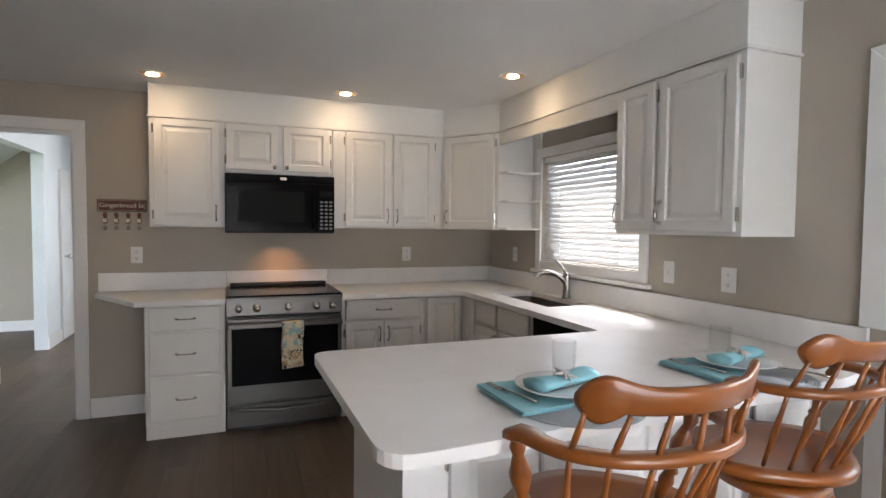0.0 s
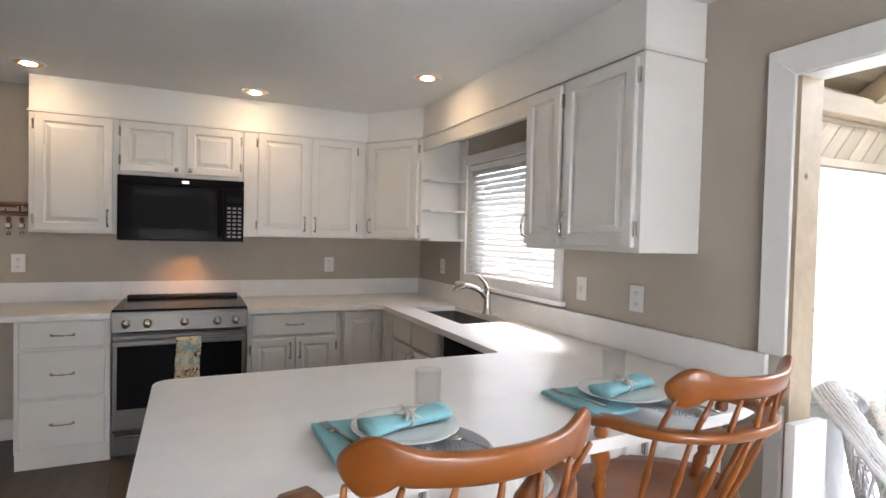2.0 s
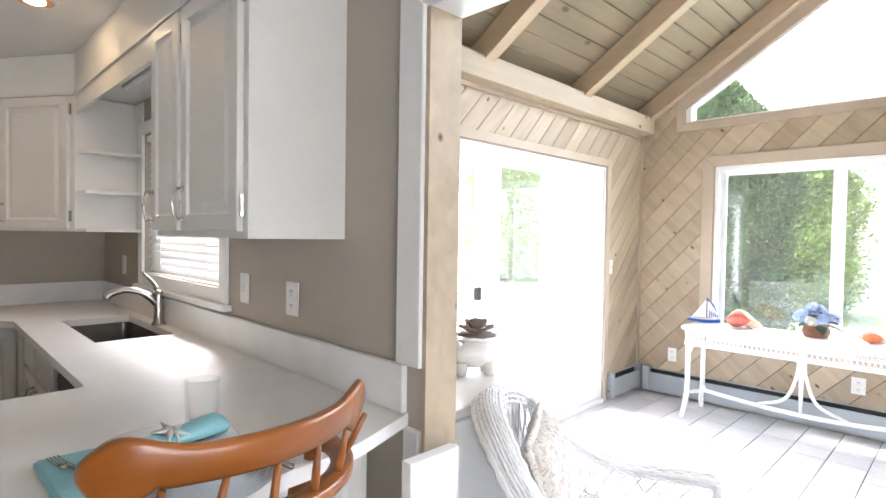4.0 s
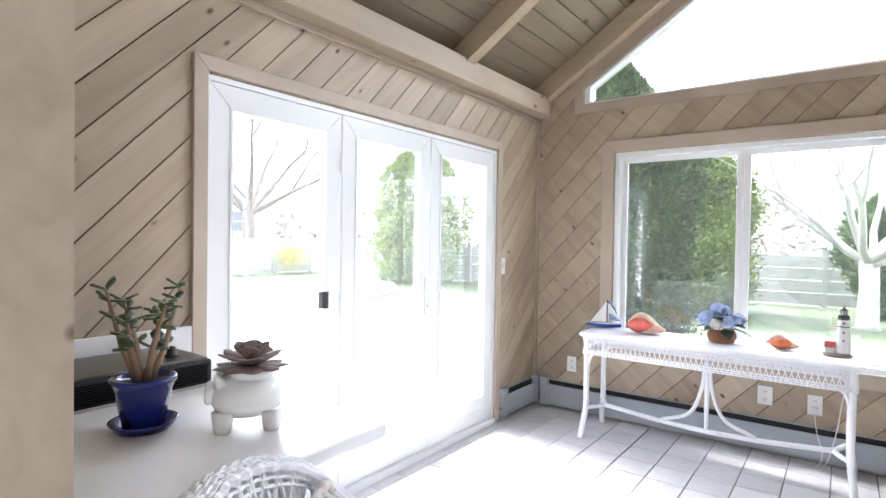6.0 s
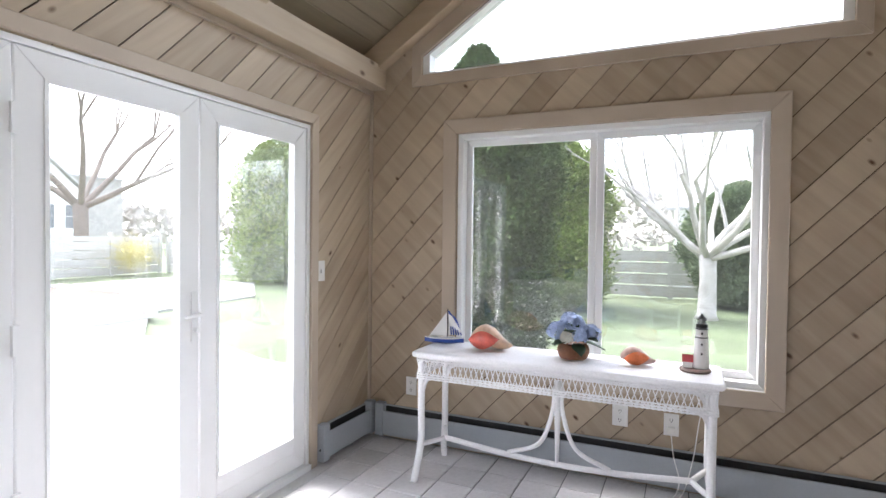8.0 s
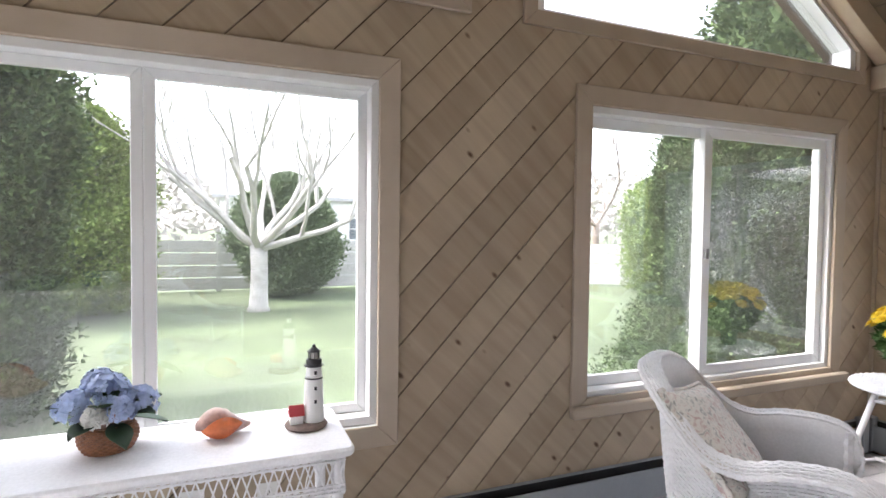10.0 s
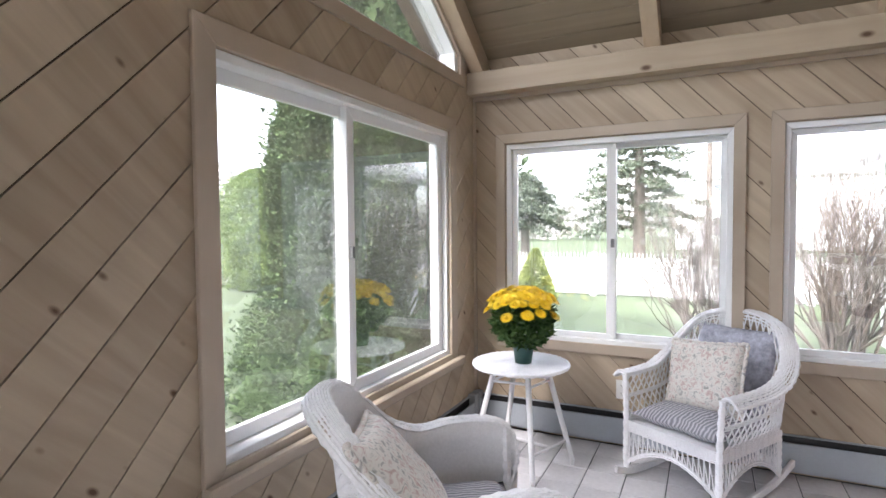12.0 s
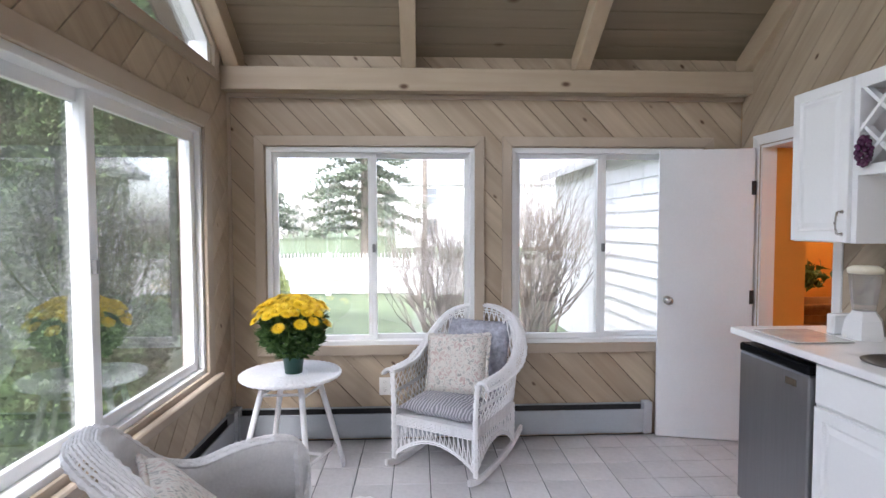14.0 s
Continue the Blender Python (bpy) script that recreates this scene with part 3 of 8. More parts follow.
for r0, r1 in ((b2, b1), (b1, a1), (a1, a2), (a2, a3)):
    for k in range(len(i_)):
        bm.faces.new((r0[k], r0[(k + 1) % len(i_)], r1[(k + 1) % len(i_)], r1[k]))
bm.faces.new(a3)
bm.faces.new(b2[::-1])
part("basin", bm, M_STEEL, sk)
part("drain", lathe(B(), [(.045, 0), (.045, .004), (.03, .002)], (1.96, 3.61, .701)), M_CHROME, sk)
# fill the rounded corners of the cut-out
fa = thing("kitchen_faucet", (2.15, 3.63, CT), "brushed nickel single lever faucet with low spout behind the sink", "faucet")
fx, fy = 2.145, 3.55
part("base", lathe(B(), [(.034, 0), (.034, .006), (.026, .02), (.024, .11), (.027, .15), (.024, .17), (.012, .18)], (fx, fy, CT), 20), M_CHROME, fa, smooth=True)
part("spout", tube(B(), curve_pts([(fx, fy, CT + .10), (fx - .05, fy + .01, CT + .155), (fx - .13, fy + .03, CT + .185), (fx - .20, fy + .04, CT + .172), (fx - .225, fy + .045, CT + .15)], 5), [.020] * 6 + [.017] * 9 + [.019] * 6, 14), M_CHROME, fa, smooth=True)
part("lever", tube(B(), curve_pts([(fx, fy, CT + .165), (fx - .02, fy + .02, CT + .215), (fx - .06, fy + .06, CT + .27)], 5), [.016] * 4 + [.010] * 4 + [.006] * 3, 10), M_CHROME, fa, smooth=True)

# ---- base cabinets ----
MBF = lambda u, z, d: (u, 4.25 - d, z)
FLAT = [(0.0, 0.014), (0.006, 0.019), (0.007, 0.019)]
c = thing("drawer_base", (-.31, 4.5, 0), "cream white base cabinet with three closed drawers beside the range", "cabinet", "base cabinets of the kitchen")
part("body", box(B(), -0.55, -0.075, 4.252, YR - .002, 0.10, CB - .001), M_CAB, c)
part("toe_kick", box(B(), -0.55, -0.075, 4.27, 4.30, 0.0, 0.099), M_CAB, c)
for z0, z1 in ((0.715, 0.868), (0.425, 0.70), (0.125, 0.41)):
    cab_door(c, MBF, -0.525, -0.10, z0, z1, "h", name="drawer", steps=FLAT)
c = thing("base_cabinet", (1.05, 4.5, 0), "cream white base cabinet, one drawer over two closed panel doors", "cabinet", "base cabinets of the kitchen")
part("body", box(B(), 0.71, 1.345, 4.252, YR - .002, 0.10, CB - .001), M_CAB, c)
part("toe_kick", box(B(), 0.71, 1.345, 4.29, 4.30, 0.0, 0.099), M_CAB, c)
cab_door(c, MBF, 0.735, 1.30, 0.715, 0.868, "h", name="drawer", steps=FLAT)
cab_door(c, MBF, 0.735, 1.01, 0.12, 0.695, "tr", "l")
cab_door(c, MBF, 1.025, 1.30, 0.12, 0.695, "tl", "r")
MBS = lambda u, z, d: (1.665 - d, -u, z)
c = thing("corner_base_cabinet", (1.8, 4.5, 0), "cream white corner base cabinet with a folding two leaf door", "cabinet", "base cabinets of the kitchen")
part("body", slab(B(), [(1.35, YR - .002), (1.35, 4.252), (1.68, 4.252), (1.68, 4.0), (XS - .002, 4.0), (XS - .002, YR - .002)], 0.10, CB - .001), M_CAB, c)
cab_door(c, MBF, 1.362, 1.64, 0.12, 0.862)
cab_door(c, MBS, -4.225, -4.01, 0.12, 0.862)
c = thing("base_cabinet", (1.9, 3.6, 0), "cream white sink base cabinet with false drawers and closed doors", "cabinet", "base cabinets of the kitchen")
bm = B()
box(bm, 1.68, 1.70, 3.22, 3.998, 0.10, CB - .001)
box(bm, 1.70, XS - .002, 3.20, 3.215, 0.10, CB - .001)
box(bm, 1.70, XS - .002, 3.985, 3.998, 0.10, CB - .001)
part("body", bm, M_CAB, c)
cab_door(c, MBS, -3.98, -3.66, 0.715, 0.868, name="drawer", steps=FLAT)
cab_door(c, MBS, -3.63, -3.24, 0.715, 0.868, name="drawer", steps=FLAT)
cab_door(c, MBS, -3.98, -3.63, 0.12, 0.695, "tr")
cab_door(c, MBS, -3.60, -3.24, 0.12, 0.695, "tl")
c = thing("dishwasher", (1.9, 2.9, 0), "black and steel built-in dishwasher, closed, under the worktop", "dishwasher")
part("body", box(B(), 1.69, XS - .002, 2.56, 3.19, 0.05, CB - .001), M_BLACKM, c)
part("door_panel", box(B(), 1.665, 1.689, 2.565, 3.185, 0.12, 0.74), M_STEEL, c, bevel=.003)
part("control_panel", box(B(), 1.66, 1.689, 2.565, 3.185, 0.745, 0.868), M_BLACK, c, bevel=.003)
c = thing("peninsula_cabinet", (1.3, 2.1, 0), "white painted panelled peninsula base under the worktop", "cabinet", "base cabinets of the kitchen")
part("body", box(B(), 0.42, 2.18, 1.82, 2.47, 0.10, CB - .001), M_WHITE, c)
part("toe_kick", box(B(), 0.44, 2.18, 1.86, 2.42, 0.0, 0.099), M_WHITE, c)
MP = lambda u, z, d: (u, 1.819 - d, z)
for u in (0.56, 0.97, 1.38, 1.79):
    cab_door(c, MP, u, u + 0.36, 0.14, 0.80, None, "l", mat=M_WHITE)
part("apron_rail", box(B(), 0.42, 2.18, 1.79, 1.818, 0.82, CB - .002), M_WHITE, c)
part("side_panel", box(B(), XS - .16, XS - .002, 1.47, 1.50, 0, CB - .002), M_WHITE, c)

# ---- range, microwave, refrigerator ----
M_RSTEEL = surf("dark_range_steel", (0.12, 0.117, 0.112), 0.36, 1.0, var=0.08, scale=2, fine=120, bump=0.06, stretch=(0.05, 1, 1))
rg = thing("kitchen_range", (.32, 4.5, 0), "stainless steel slide-in range with black glass door and five knobs", "range")
RX0, RX1, RY = -0.064, 0.700, 4.20
part("body", box(B(), RX0, RX1, RY + .03, YR - .03, 0.03, 0.895), M_RSTEEL, rg)
part("cooktop", box(B(), RX0 - .003, RX1 + .003, RY - .0, YR - .03, 0.917, 0.93), M_BLACK, rg, bevel=.003)
part("cooktop_rim", box(B(), RX0 - .004, RX1 + .004, RY - .012, YR - .025, 0.896, 0.9165), M_RSTEEL, rg)
part("rear_vent", box(B(), RX0 + .02, RX1 - .02, YR - .09, YR - .035, 0.931, 0.955), M_BLACKM, rg, bevel=.006)
bm = B()
prism(bm, [(0, 0.79), (0.0, 0.895), (-0.028, 0.895), (-0.045, 0.80)], lambda a, b, d: (d, RY + .029 + a, b), RX0, RX1)
part("control_panel", bm, M_RSTEEL, rg)
for u in (0.055, 0.17, 0.375, 0.565, 0.675):
    k = part("control_knob", lathe(B(), [(.026, 0), (.026, .006), (.021, .010), (.020, .032), (.017, .036)], a=(RX0 + u + .02, RY - .012, 0.846), b=(RX0 + u + .02, RY - 1, 0.66), n=20), M_CHROME, rg, "satin steel control knob", smooth=True)
od = part("oven_door", box(B(), RX0 + .003, RX1 - .003, RY - .012, RY + .028, 0.205, 0.775), M_RSTEEL, rg, bevel=.004)
part("oven_glass", box(B(), RX0 + .03, RX1 - .03, RY - .0155, RY - .0125, 0.325, 0.725), M_BLACK, od)
bm = tube(B(), [(RX0 + .03, RY - .012, .735), (RX0 + .03, RY - .055, .735)], .012, 8)
tube(bm, [(RX1 - .03, RY - .012, .735), (RX1 - .03, RY - .055, .735)], .012, 8)
box(bm, RX0 + .008, RX1 - .008, RY - .072, RY - .05, .718, .752)
part("handle", bm, M_RSTEEL, od, bevel=.005)
part("vent_strip", box(B(), RX0 + .02, RX1 - .02, RY - .005, RY + .02, 0.777, 0.789), M_BLACKM, rg)
dr = part("drawer", box(B(), RX0 + .003, RX1 - .003, RY - .01, RY + .028, 0.045, 0.185), M_RSTEEL, rg, bevel=.003)
bm = B()
for s0_, s1_ in ((0, 1),):
    cp = curve_pts([(RX0 + .02, RY - .014, .168), (0.32, RY - .035, .150), (RX1 - .02, RY - .014, .168)], 6)
    tube(bm, cp, .014, 8)
part("handle", bm, M_RSTEEL, dr, smooth=True)
part("toe_kick", box(B(), RX0 + .03, RX1 - .03, RY + .05, RY + .1, 0.0, 0.029), M_BLACKM, rg)

mw = thing("microwave", (.32, 4.6, 1.36), "gloss black over-the-range microwave with keypad, closed, under a cabinet", "microwave")
MX0, MX1, MY, MZ0, MZ1 = -0.072, 0.692, 4.46, 1.345, 1.768
part("body", box(B(), MX0, MX1, MY + .035, YR - .002, MZ0, MZ1), M_BLACKM, mw)
dm = part("door", box(B(), MX0, 0.56, MY, MY + .033, MZ0 + .005, MZ1 - .055), M_BLACK, mw, bevel=.006)
M_WINDOW = surf("dark_mesh_glass", (0.009, 0.010, 0.010), 0.5, var=0.1, bump=0)
M_WINDOW.node_tree.nodes["Principled BSDF"].inputs["Specular IOR Level"].default_value = 0.08
part("window", box(B(), MX0 + .09, 0.47, MY - .004, MY - .0005, MZ0 + .08, MZ1 - .12), M_WINDOW, dm)
part("handle", tube(B(), curve_pts([(0.535, MY, MZ0 + .04), (0.535, MY - .03, MZ0 + .07), (0.535, MY - .035, (MZ0 + MZ1) / 2 - .02), (0.535, MY - .03, MZ1 - .12), (0.535, MY, MZ1 - .09)], 5), .011, 8), M_BLACK, dm, smooth=True)
cp_ = part("control_panel", box(B(), 0.563, MX1, MY, MY + .033, MZ0 + .005, MZ1 - .055), M_BLACK, mw, bevel=.004)
part("top_vent", box(B(), MX0, MX1, MY + .004, MY + .033, MZ1 - .052, MZ1), M_BLACK, mw, bevel=.004)
M_KEY = surf("grey_key_print", (0.25, 0.25, 0.26), 0.5, bump=0)
for r_ in range(8):
    for q_ in range(3):
        part("key", box(B(), 0.585 + q_ * .034, 0.607 + q_ * .034, MY - .002, MY - .0005, MZ0 + .03 + r_ * .028, MZ0 + .044 + r_ * .028), M_KEY, cp_)
part("display", box(B(), 0.583, 0.677, MY - .002, MY - .0005, MZ0 + .275, MZ0 + .315), M_WINDOW, cp_)
part("badge", box(B(), 0.30, 0.345, MY + .001, MY + .0035, MZ1 - .038, MZ1 - .018), M_CHROME, mw)

fr = thing("refrigerator", (-1.7, 3.4, 0), "dark steel french door refrigerator with curved bar handles, closed", "refrigerator")
M_DSTEEL = surf("dark_steel", (0.12, 0.12, 0.125), 0.3, 1.0, var=0.05)
part("body", box(B(), -2.15, -1.42, 2.97, 3.88, 0.02, 1.76), M_DSTEEL, fr)
for y0, y1, hy in ((2.97, 3.42, 3.38), (3.43, 3.88, 3.47)):
    d = part("door", box(B(), -1.418, -1.35, y0, y1, 0.72, 1.76), M_DSTEEL, fr, bevel=.006)
    part("handle", tube(B(), curve_pts([(-1.35, hy, .80), (-1.30, hy, .86), (-1.285, hy, 1.15), (-1.30, hy, 1.45), (-1.35, hy, 1.50)], 5), .013, 8), M_STEEL, d, smooth=True)
d = part("freezer_drawer", box(B(), -1.418, -1.35, 2.97, 3.88, 0.06, 0.70), M_DSTEEL, fr, bevel=.006)
part("handle", tube(B(), curve_pts([(-1.35, 3.05, .64), (-1.30, 3.1, .64), (-1.29, 3.42, .64), (-1.30, 3.75, .64), (-1.35, 3.8, .64)], 5), .013, 8), M_STEEL, d, smooth=True)

fr.location.x += .095

# ---- recessed lamps ----
M_BULB = glow("warm_bulb", (1.0, 0.70, 0.40), 5)
M_CAN = surf("copper_reflector", (0.75, 0.42, 0.2), 0.3, 0.6, var=0.05, bump=0)
for x, y in ((-0.49, 4.275), (0.74, 4.285), (1.62, 3.41)):
    c = thing("recessed_lamp", (x, y, KC), "round recessed ceiling lamp with a white trim ring, lit warm", "ceiling lamp", "recessed lamps in the kitchen ceiling")
    part("trim_ring", lathe(B(), [(.062, 0), (.082, 0.001), (.085, .004), (.062, .006)], (x, y, KC - .006), 28), M_WHITE, c, smooth=True)
    part("reflector", lathe(B(), [(.068, 0), (.070, 0.0012)], (x, y, KC - .0085), 28), M_CAN, c)
    part("bulb", lathe(B(), [(.030, -.004), (.038, 0.0), (.038, .001)], (x, y, KC - .0095), 24), M_BULB, c)
    lp = new("lamp_light", bpy.data.lights.new("lamp_light", "SPOT"))
    lp.data.energy, lp.data.color, lp.data.spot_size, lp.data.spot_blend, lp.data.shadow_soft_size = 0.085, (1.0, 0.66, 0.38), radians(140), 0.8, 0.05
    lp.location = (x, y, KC - .03)
lp = new("range_light", bpy.data.lights.new("range_light", "SPOT"))
lp.data.energy, lp.data.color, lp.data.spot_size, lp.data.spot_blend, lp.data.shadow_soft_size = 0.22, (1.0, 0.45, 0.16), radians(120), 0.9, 0.03
lp.location = (.32, 4.72, MZ0 - .01)

# ---- sunroom shell ----
ME = lambda u, z, d: (XE - d, -u, z)
MN = lambda u, z, d: (u, YN - d, z)
MZ = lambda u, z, d: (u, YS + d, z)
MW = lambda u, z, d: (XW + d, u, z)
SL = 0.65
EAVE = 2.55
roof_z = lambda y: EAVE + SL * (2.815 - abs(y))
E_OPEN = [(-2.175, -0.47, 0.575, 2.005, 2.005), (0.545, 2.39, 0.565, 2.005, 2.005),
          (-2.43, -0.14, 2.40, 2.53, 2.53 + SL * 2.29), (0.26, 2.55, 2.40, 2.53 + SL * 2.29, 2.53)]
E_TOP = [(-YN, roof_z(2.815)), (0, roof_z(0)), (-YS, roof_z(2.815))]
N_OPEN = [(3.17, 5.395, 0.0, 1.985, 1.985)]
S_OPEN = [(4.42, 5.80, 0.62, 1.96, 1.96), (2.86, 4.18, 0.62, 1.96, 1.96)]
wall_mesh("wall_sunroom_east", wall_cells(E_TOP, GZ, E_OPEN), ME, -0.14, -0.012, M_DARKGAP)
wall_mesh("wall_sunroom_north", wall_cells([(XSR, EAVE), (XE + .14, EAVE)], GZ, N_OPEN), MN, -0.14, -0.012, M_DARKGAP)
wall_mesh("wall_sunroom_south", wall_cells([(XSR, EAVE), (XE + .14, EAVE)], GZ, S_OPEN), MZ, -0.14, -0.012, M_DARKGAP)
W_TOP = [(YS, roof_z(2.815)), (0, roof_z(0)), (YN, roof_z(2.815))]
wall_mesh("wall_sunroom_west", wall_cells([(YS, EAVE), (-0.75, EAVE)], 0, [(-2.60, -1.96, 0, 1.95, 1.95)]), MW, -0.30, -0.012, M_PINE_N)
wall_mesh("wall_gable_west", wall_cells([(YS, roof_z(2.815)), (0, roof_z(0)), (YN, roof_z(2.815))], 2.36, []), lambda u, z, d: (XSR + d, u, z), -0.1, 0, M_PINE_N)
wall_mesh("wall_over_west", [[(YS, 2.36), (-0.75, 2.36), (-0.75, 3.4), (YS, 2.56)]], MW, -0.298, -0.012, M_PINE_N)
wall_mesh("wall_west_return", [[(1.6, 0), (YN, 0), (YN, 2.37), (1.6, 2.37)]], lambda u, z, d: (XSR + d, u, z), 0.0, 0.005, M_PINE_N)
part("opening_return", box(B(), XSR + .007, XW - .013, -0.79, -0.75, 0, 2.37), M_PINE_E, kind="structure")

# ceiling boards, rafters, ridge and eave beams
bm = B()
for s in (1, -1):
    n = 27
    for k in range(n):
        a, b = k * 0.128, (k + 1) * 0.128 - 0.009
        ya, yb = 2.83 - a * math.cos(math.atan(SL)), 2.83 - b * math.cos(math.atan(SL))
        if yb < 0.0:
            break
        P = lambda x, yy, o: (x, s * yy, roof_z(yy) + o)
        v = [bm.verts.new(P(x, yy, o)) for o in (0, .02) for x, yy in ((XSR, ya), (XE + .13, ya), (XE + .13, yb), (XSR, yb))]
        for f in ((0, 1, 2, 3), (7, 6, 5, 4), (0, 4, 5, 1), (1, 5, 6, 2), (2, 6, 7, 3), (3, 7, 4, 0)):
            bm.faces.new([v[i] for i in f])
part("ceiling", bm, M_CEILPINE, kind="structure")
bm = B()
for s in (1, -1):
    prism(bm, [(s * 3.1, roof_z(3.1) + .03), (0, roof_z(0) + .03), (0, roof_z(0) + .13), (s * 3.1, roof_z(3.1) + .13)], lambda u, z, d: (d, u, z), XSR - .1, XE + .35)
part("roof", bm, M_DARKGAP, kind="structure")
for x in (2.60, 3.73, 4.86, 5.975):
    for s in (1, -1):
        bm = B()
        prism(bm, [(s * 2.83, roof_z(2.83) - .003), (s * .03, roof_z(.03) - .003), (s * .03, roof_z(.03) - .17), (s * 2.83, roof_z(2.83) - .17)], lambda u, z, d: (d, u, z), x - .047, x + .047)
        part("rafter", bm, M_PINE_Y, kind="structure", bevel=.004)
part("ridge_beam", box(B(), XSR, XE - .001, -.045, .045, roof_z(0) - .30, roof_z(0) - .035), M_PINE_X, kind="structure", bevel=.004)
part("eave_beam", box(B(), XSR, XE - .001, 2.70, YN - .001, 2.335, 2.48), M_PINE_X, kind="structure", bevel=.004)
part("eave_beam", box(B(), XSR, XE - .001, YS + .001, -2.69, 2.30, 2.445), M_PINE_X, kind="structure", bevel=.004)
part("beam_moulding", box(B(), XSR, XE - .001, YN - .022, YN - .001, 2.305, 2.333), M_CASING, kind="structure")
part("beam_moulding", box(B(), XSR, XE - .001, YS + .001, YS + .022, 2.272, 2.298), M_CASING, kind="structure")

# window and door casings
def casing(name, M, u0, u1, z0, z1, w=0.09, sides="lrtb", mat=None):
    bm = B()
    ring(bm, M, u0, u1, z0, z1, w, 0.001, 0.021, sides)
    part(name, bm, mat or M_CASING, kind="structure", bevel=.003)


casing("window_casing", ME, -2.27, -0.385, 0.495, 2.095)
casing("window_casing", ME, 0.485, 2.47, 0.495, 2.095)
casing("window_casing", MZ, 4.36, 5.87, 0.575, 2.03, 0.065)
casing("window_casing", MZ, 2.80, 4.24, 0.575, 2.03, 0.065)
casing("door_casing", MN, 3.115, 5.45, 0.0, 2.05, 0.06, "lrt")
for s, (a, b) in ((-1, (-2.50, -0.07)), (1, (0.19, 2.62))):
    bm = B()
    if s < 0:
        o = [(a, 2.33), (b, 2.33), (b, 2.60 + SL * (b - a)), (a, 2.60)]
        i = [(a + .07, 2.40), (b - .07, 2.40), (b - .07, 2.52 + SL * (b - .07 - a - .07)), (a + .07, 2.52)]
    else:
        o = [(a, 2.33), (b, 2.33), (b, 2.60), (a, 2.60 + SL * (b - a))]
        i = [(a + .07, 2.40), (b - .07, 2.40), (b - .07, 2.52), (a + .07, 2.52 + SL * (b - a - .14))]
    for k in range(4):
        prism(bm, [o[k], o[(k + 1) % 4], i[(k + 1) % 4], i[k]], ME, 0.001, 0.021)
    part("window_casing", bm, M_CASING, kind="structure", bevel=.003)
    wn_ = part("window_5" if s < 0 else "window_6", B(), M_VINYL, kind="structure")
    bm = B()
    c0 = Vector((sum(p[0] for p in i) / 4, sum(p[1] for p in i) / 4))
    i2 = [tuple(Vector(p) + (c0 - Vector(p)).normalized() * 0.05) for p in i]
    for k in range(4):
        prism(bm, [i[k], i[(k + 1) % 4], i2[(k + 1) % 4], i2[k]], ME, -0.11, -0.004)
    part("window_frame", bm, M_VINYL, wn_)
    bm = B()
    prism(bm, i2, ME, -0.07, -0.066)
    g = part("pane", bm, M_GLASS, wn_)
    g.visible_shadow = False


def slider(name, M, u0, u1, z0, z1, mull, slide, fw=0.055):
    """A vinyl window of two lights; slide: 1 if the light beyond the mullion stands forward."""
    root = tagged(new(name), kind="structure")
    bm = B()
    ring(bm, M, u0, u1, z0, z1, 0.035, -0.12, -0.002)
    part("window_frame", bm, M_VINYL, root, bevel=.003)
    for k, (a, b, d) in enumerate(((u0 + .033, mull + .03, -0.07), (mull - .03, u1 - .033, -0.035 if slide else -0.07))):
        if not slide:
            a, b = (a, mull - .001) if k == 0 else (mull + .001, b)
        bm = B()
        ring(bm, M, a, b, z0 + .034, z1 - .034, fw - .01, d - .025, d)
        sash = part("sash", bm, M_VINYL, root, bevel=.003)
        bm = B()
        boxm(bm, M, a + fw - .012, b - fw + .012, z0 + .034 + fw - .012, z1 - .034 - fw + .012, d - .016, d - .011)
        g = part("pane", bm, M_GLASS, sash)
        g.visible_shadow = False
    if slide:
        bm = B()
        boxm(bm, M, mull - .027, mull + .027, z0 + .036, z1 - .036, -.11, -.037)
        part("mullion", bm, M_VINYL, root)
        bm = B()
        boxm(bm, M, mull - .022, mull - .002, (z0 + z1) / 2 - .035, (z0 + z1) / 2 + .02, -.036, -.015)
        part("latch", bm, surf("latch_grey", (.18, .18, .18), .4), root)
    bm = B()
    boxm(bm, M, u0, u1, z0 - .012, z0, -.12, .018)
    part("window_sill", bm, M_VINYL, root)
    return root


slider("window_2", ME, -2.175, -0.47, 0.587, 2.005, -1.33, 0, 0.05)
slider("window_3", ME, 0.545, 2.39, 0.577, 2.005, 1.39, 1, 0.065)
part("window_stool", box(B(), XE - .065, XE - .022, -2.50, -0.47, 0.50, 0.555), M_CASING, kind="structure", bevel=.008)
slider("window_4", MZ, 4.42, 5.80, 0.632, 1.96, 5.11, 1, 0.045)
slider("window_7", MZ, 2.86, 4.18, 0.632, 1.96, 3.55, 1, 0.045)

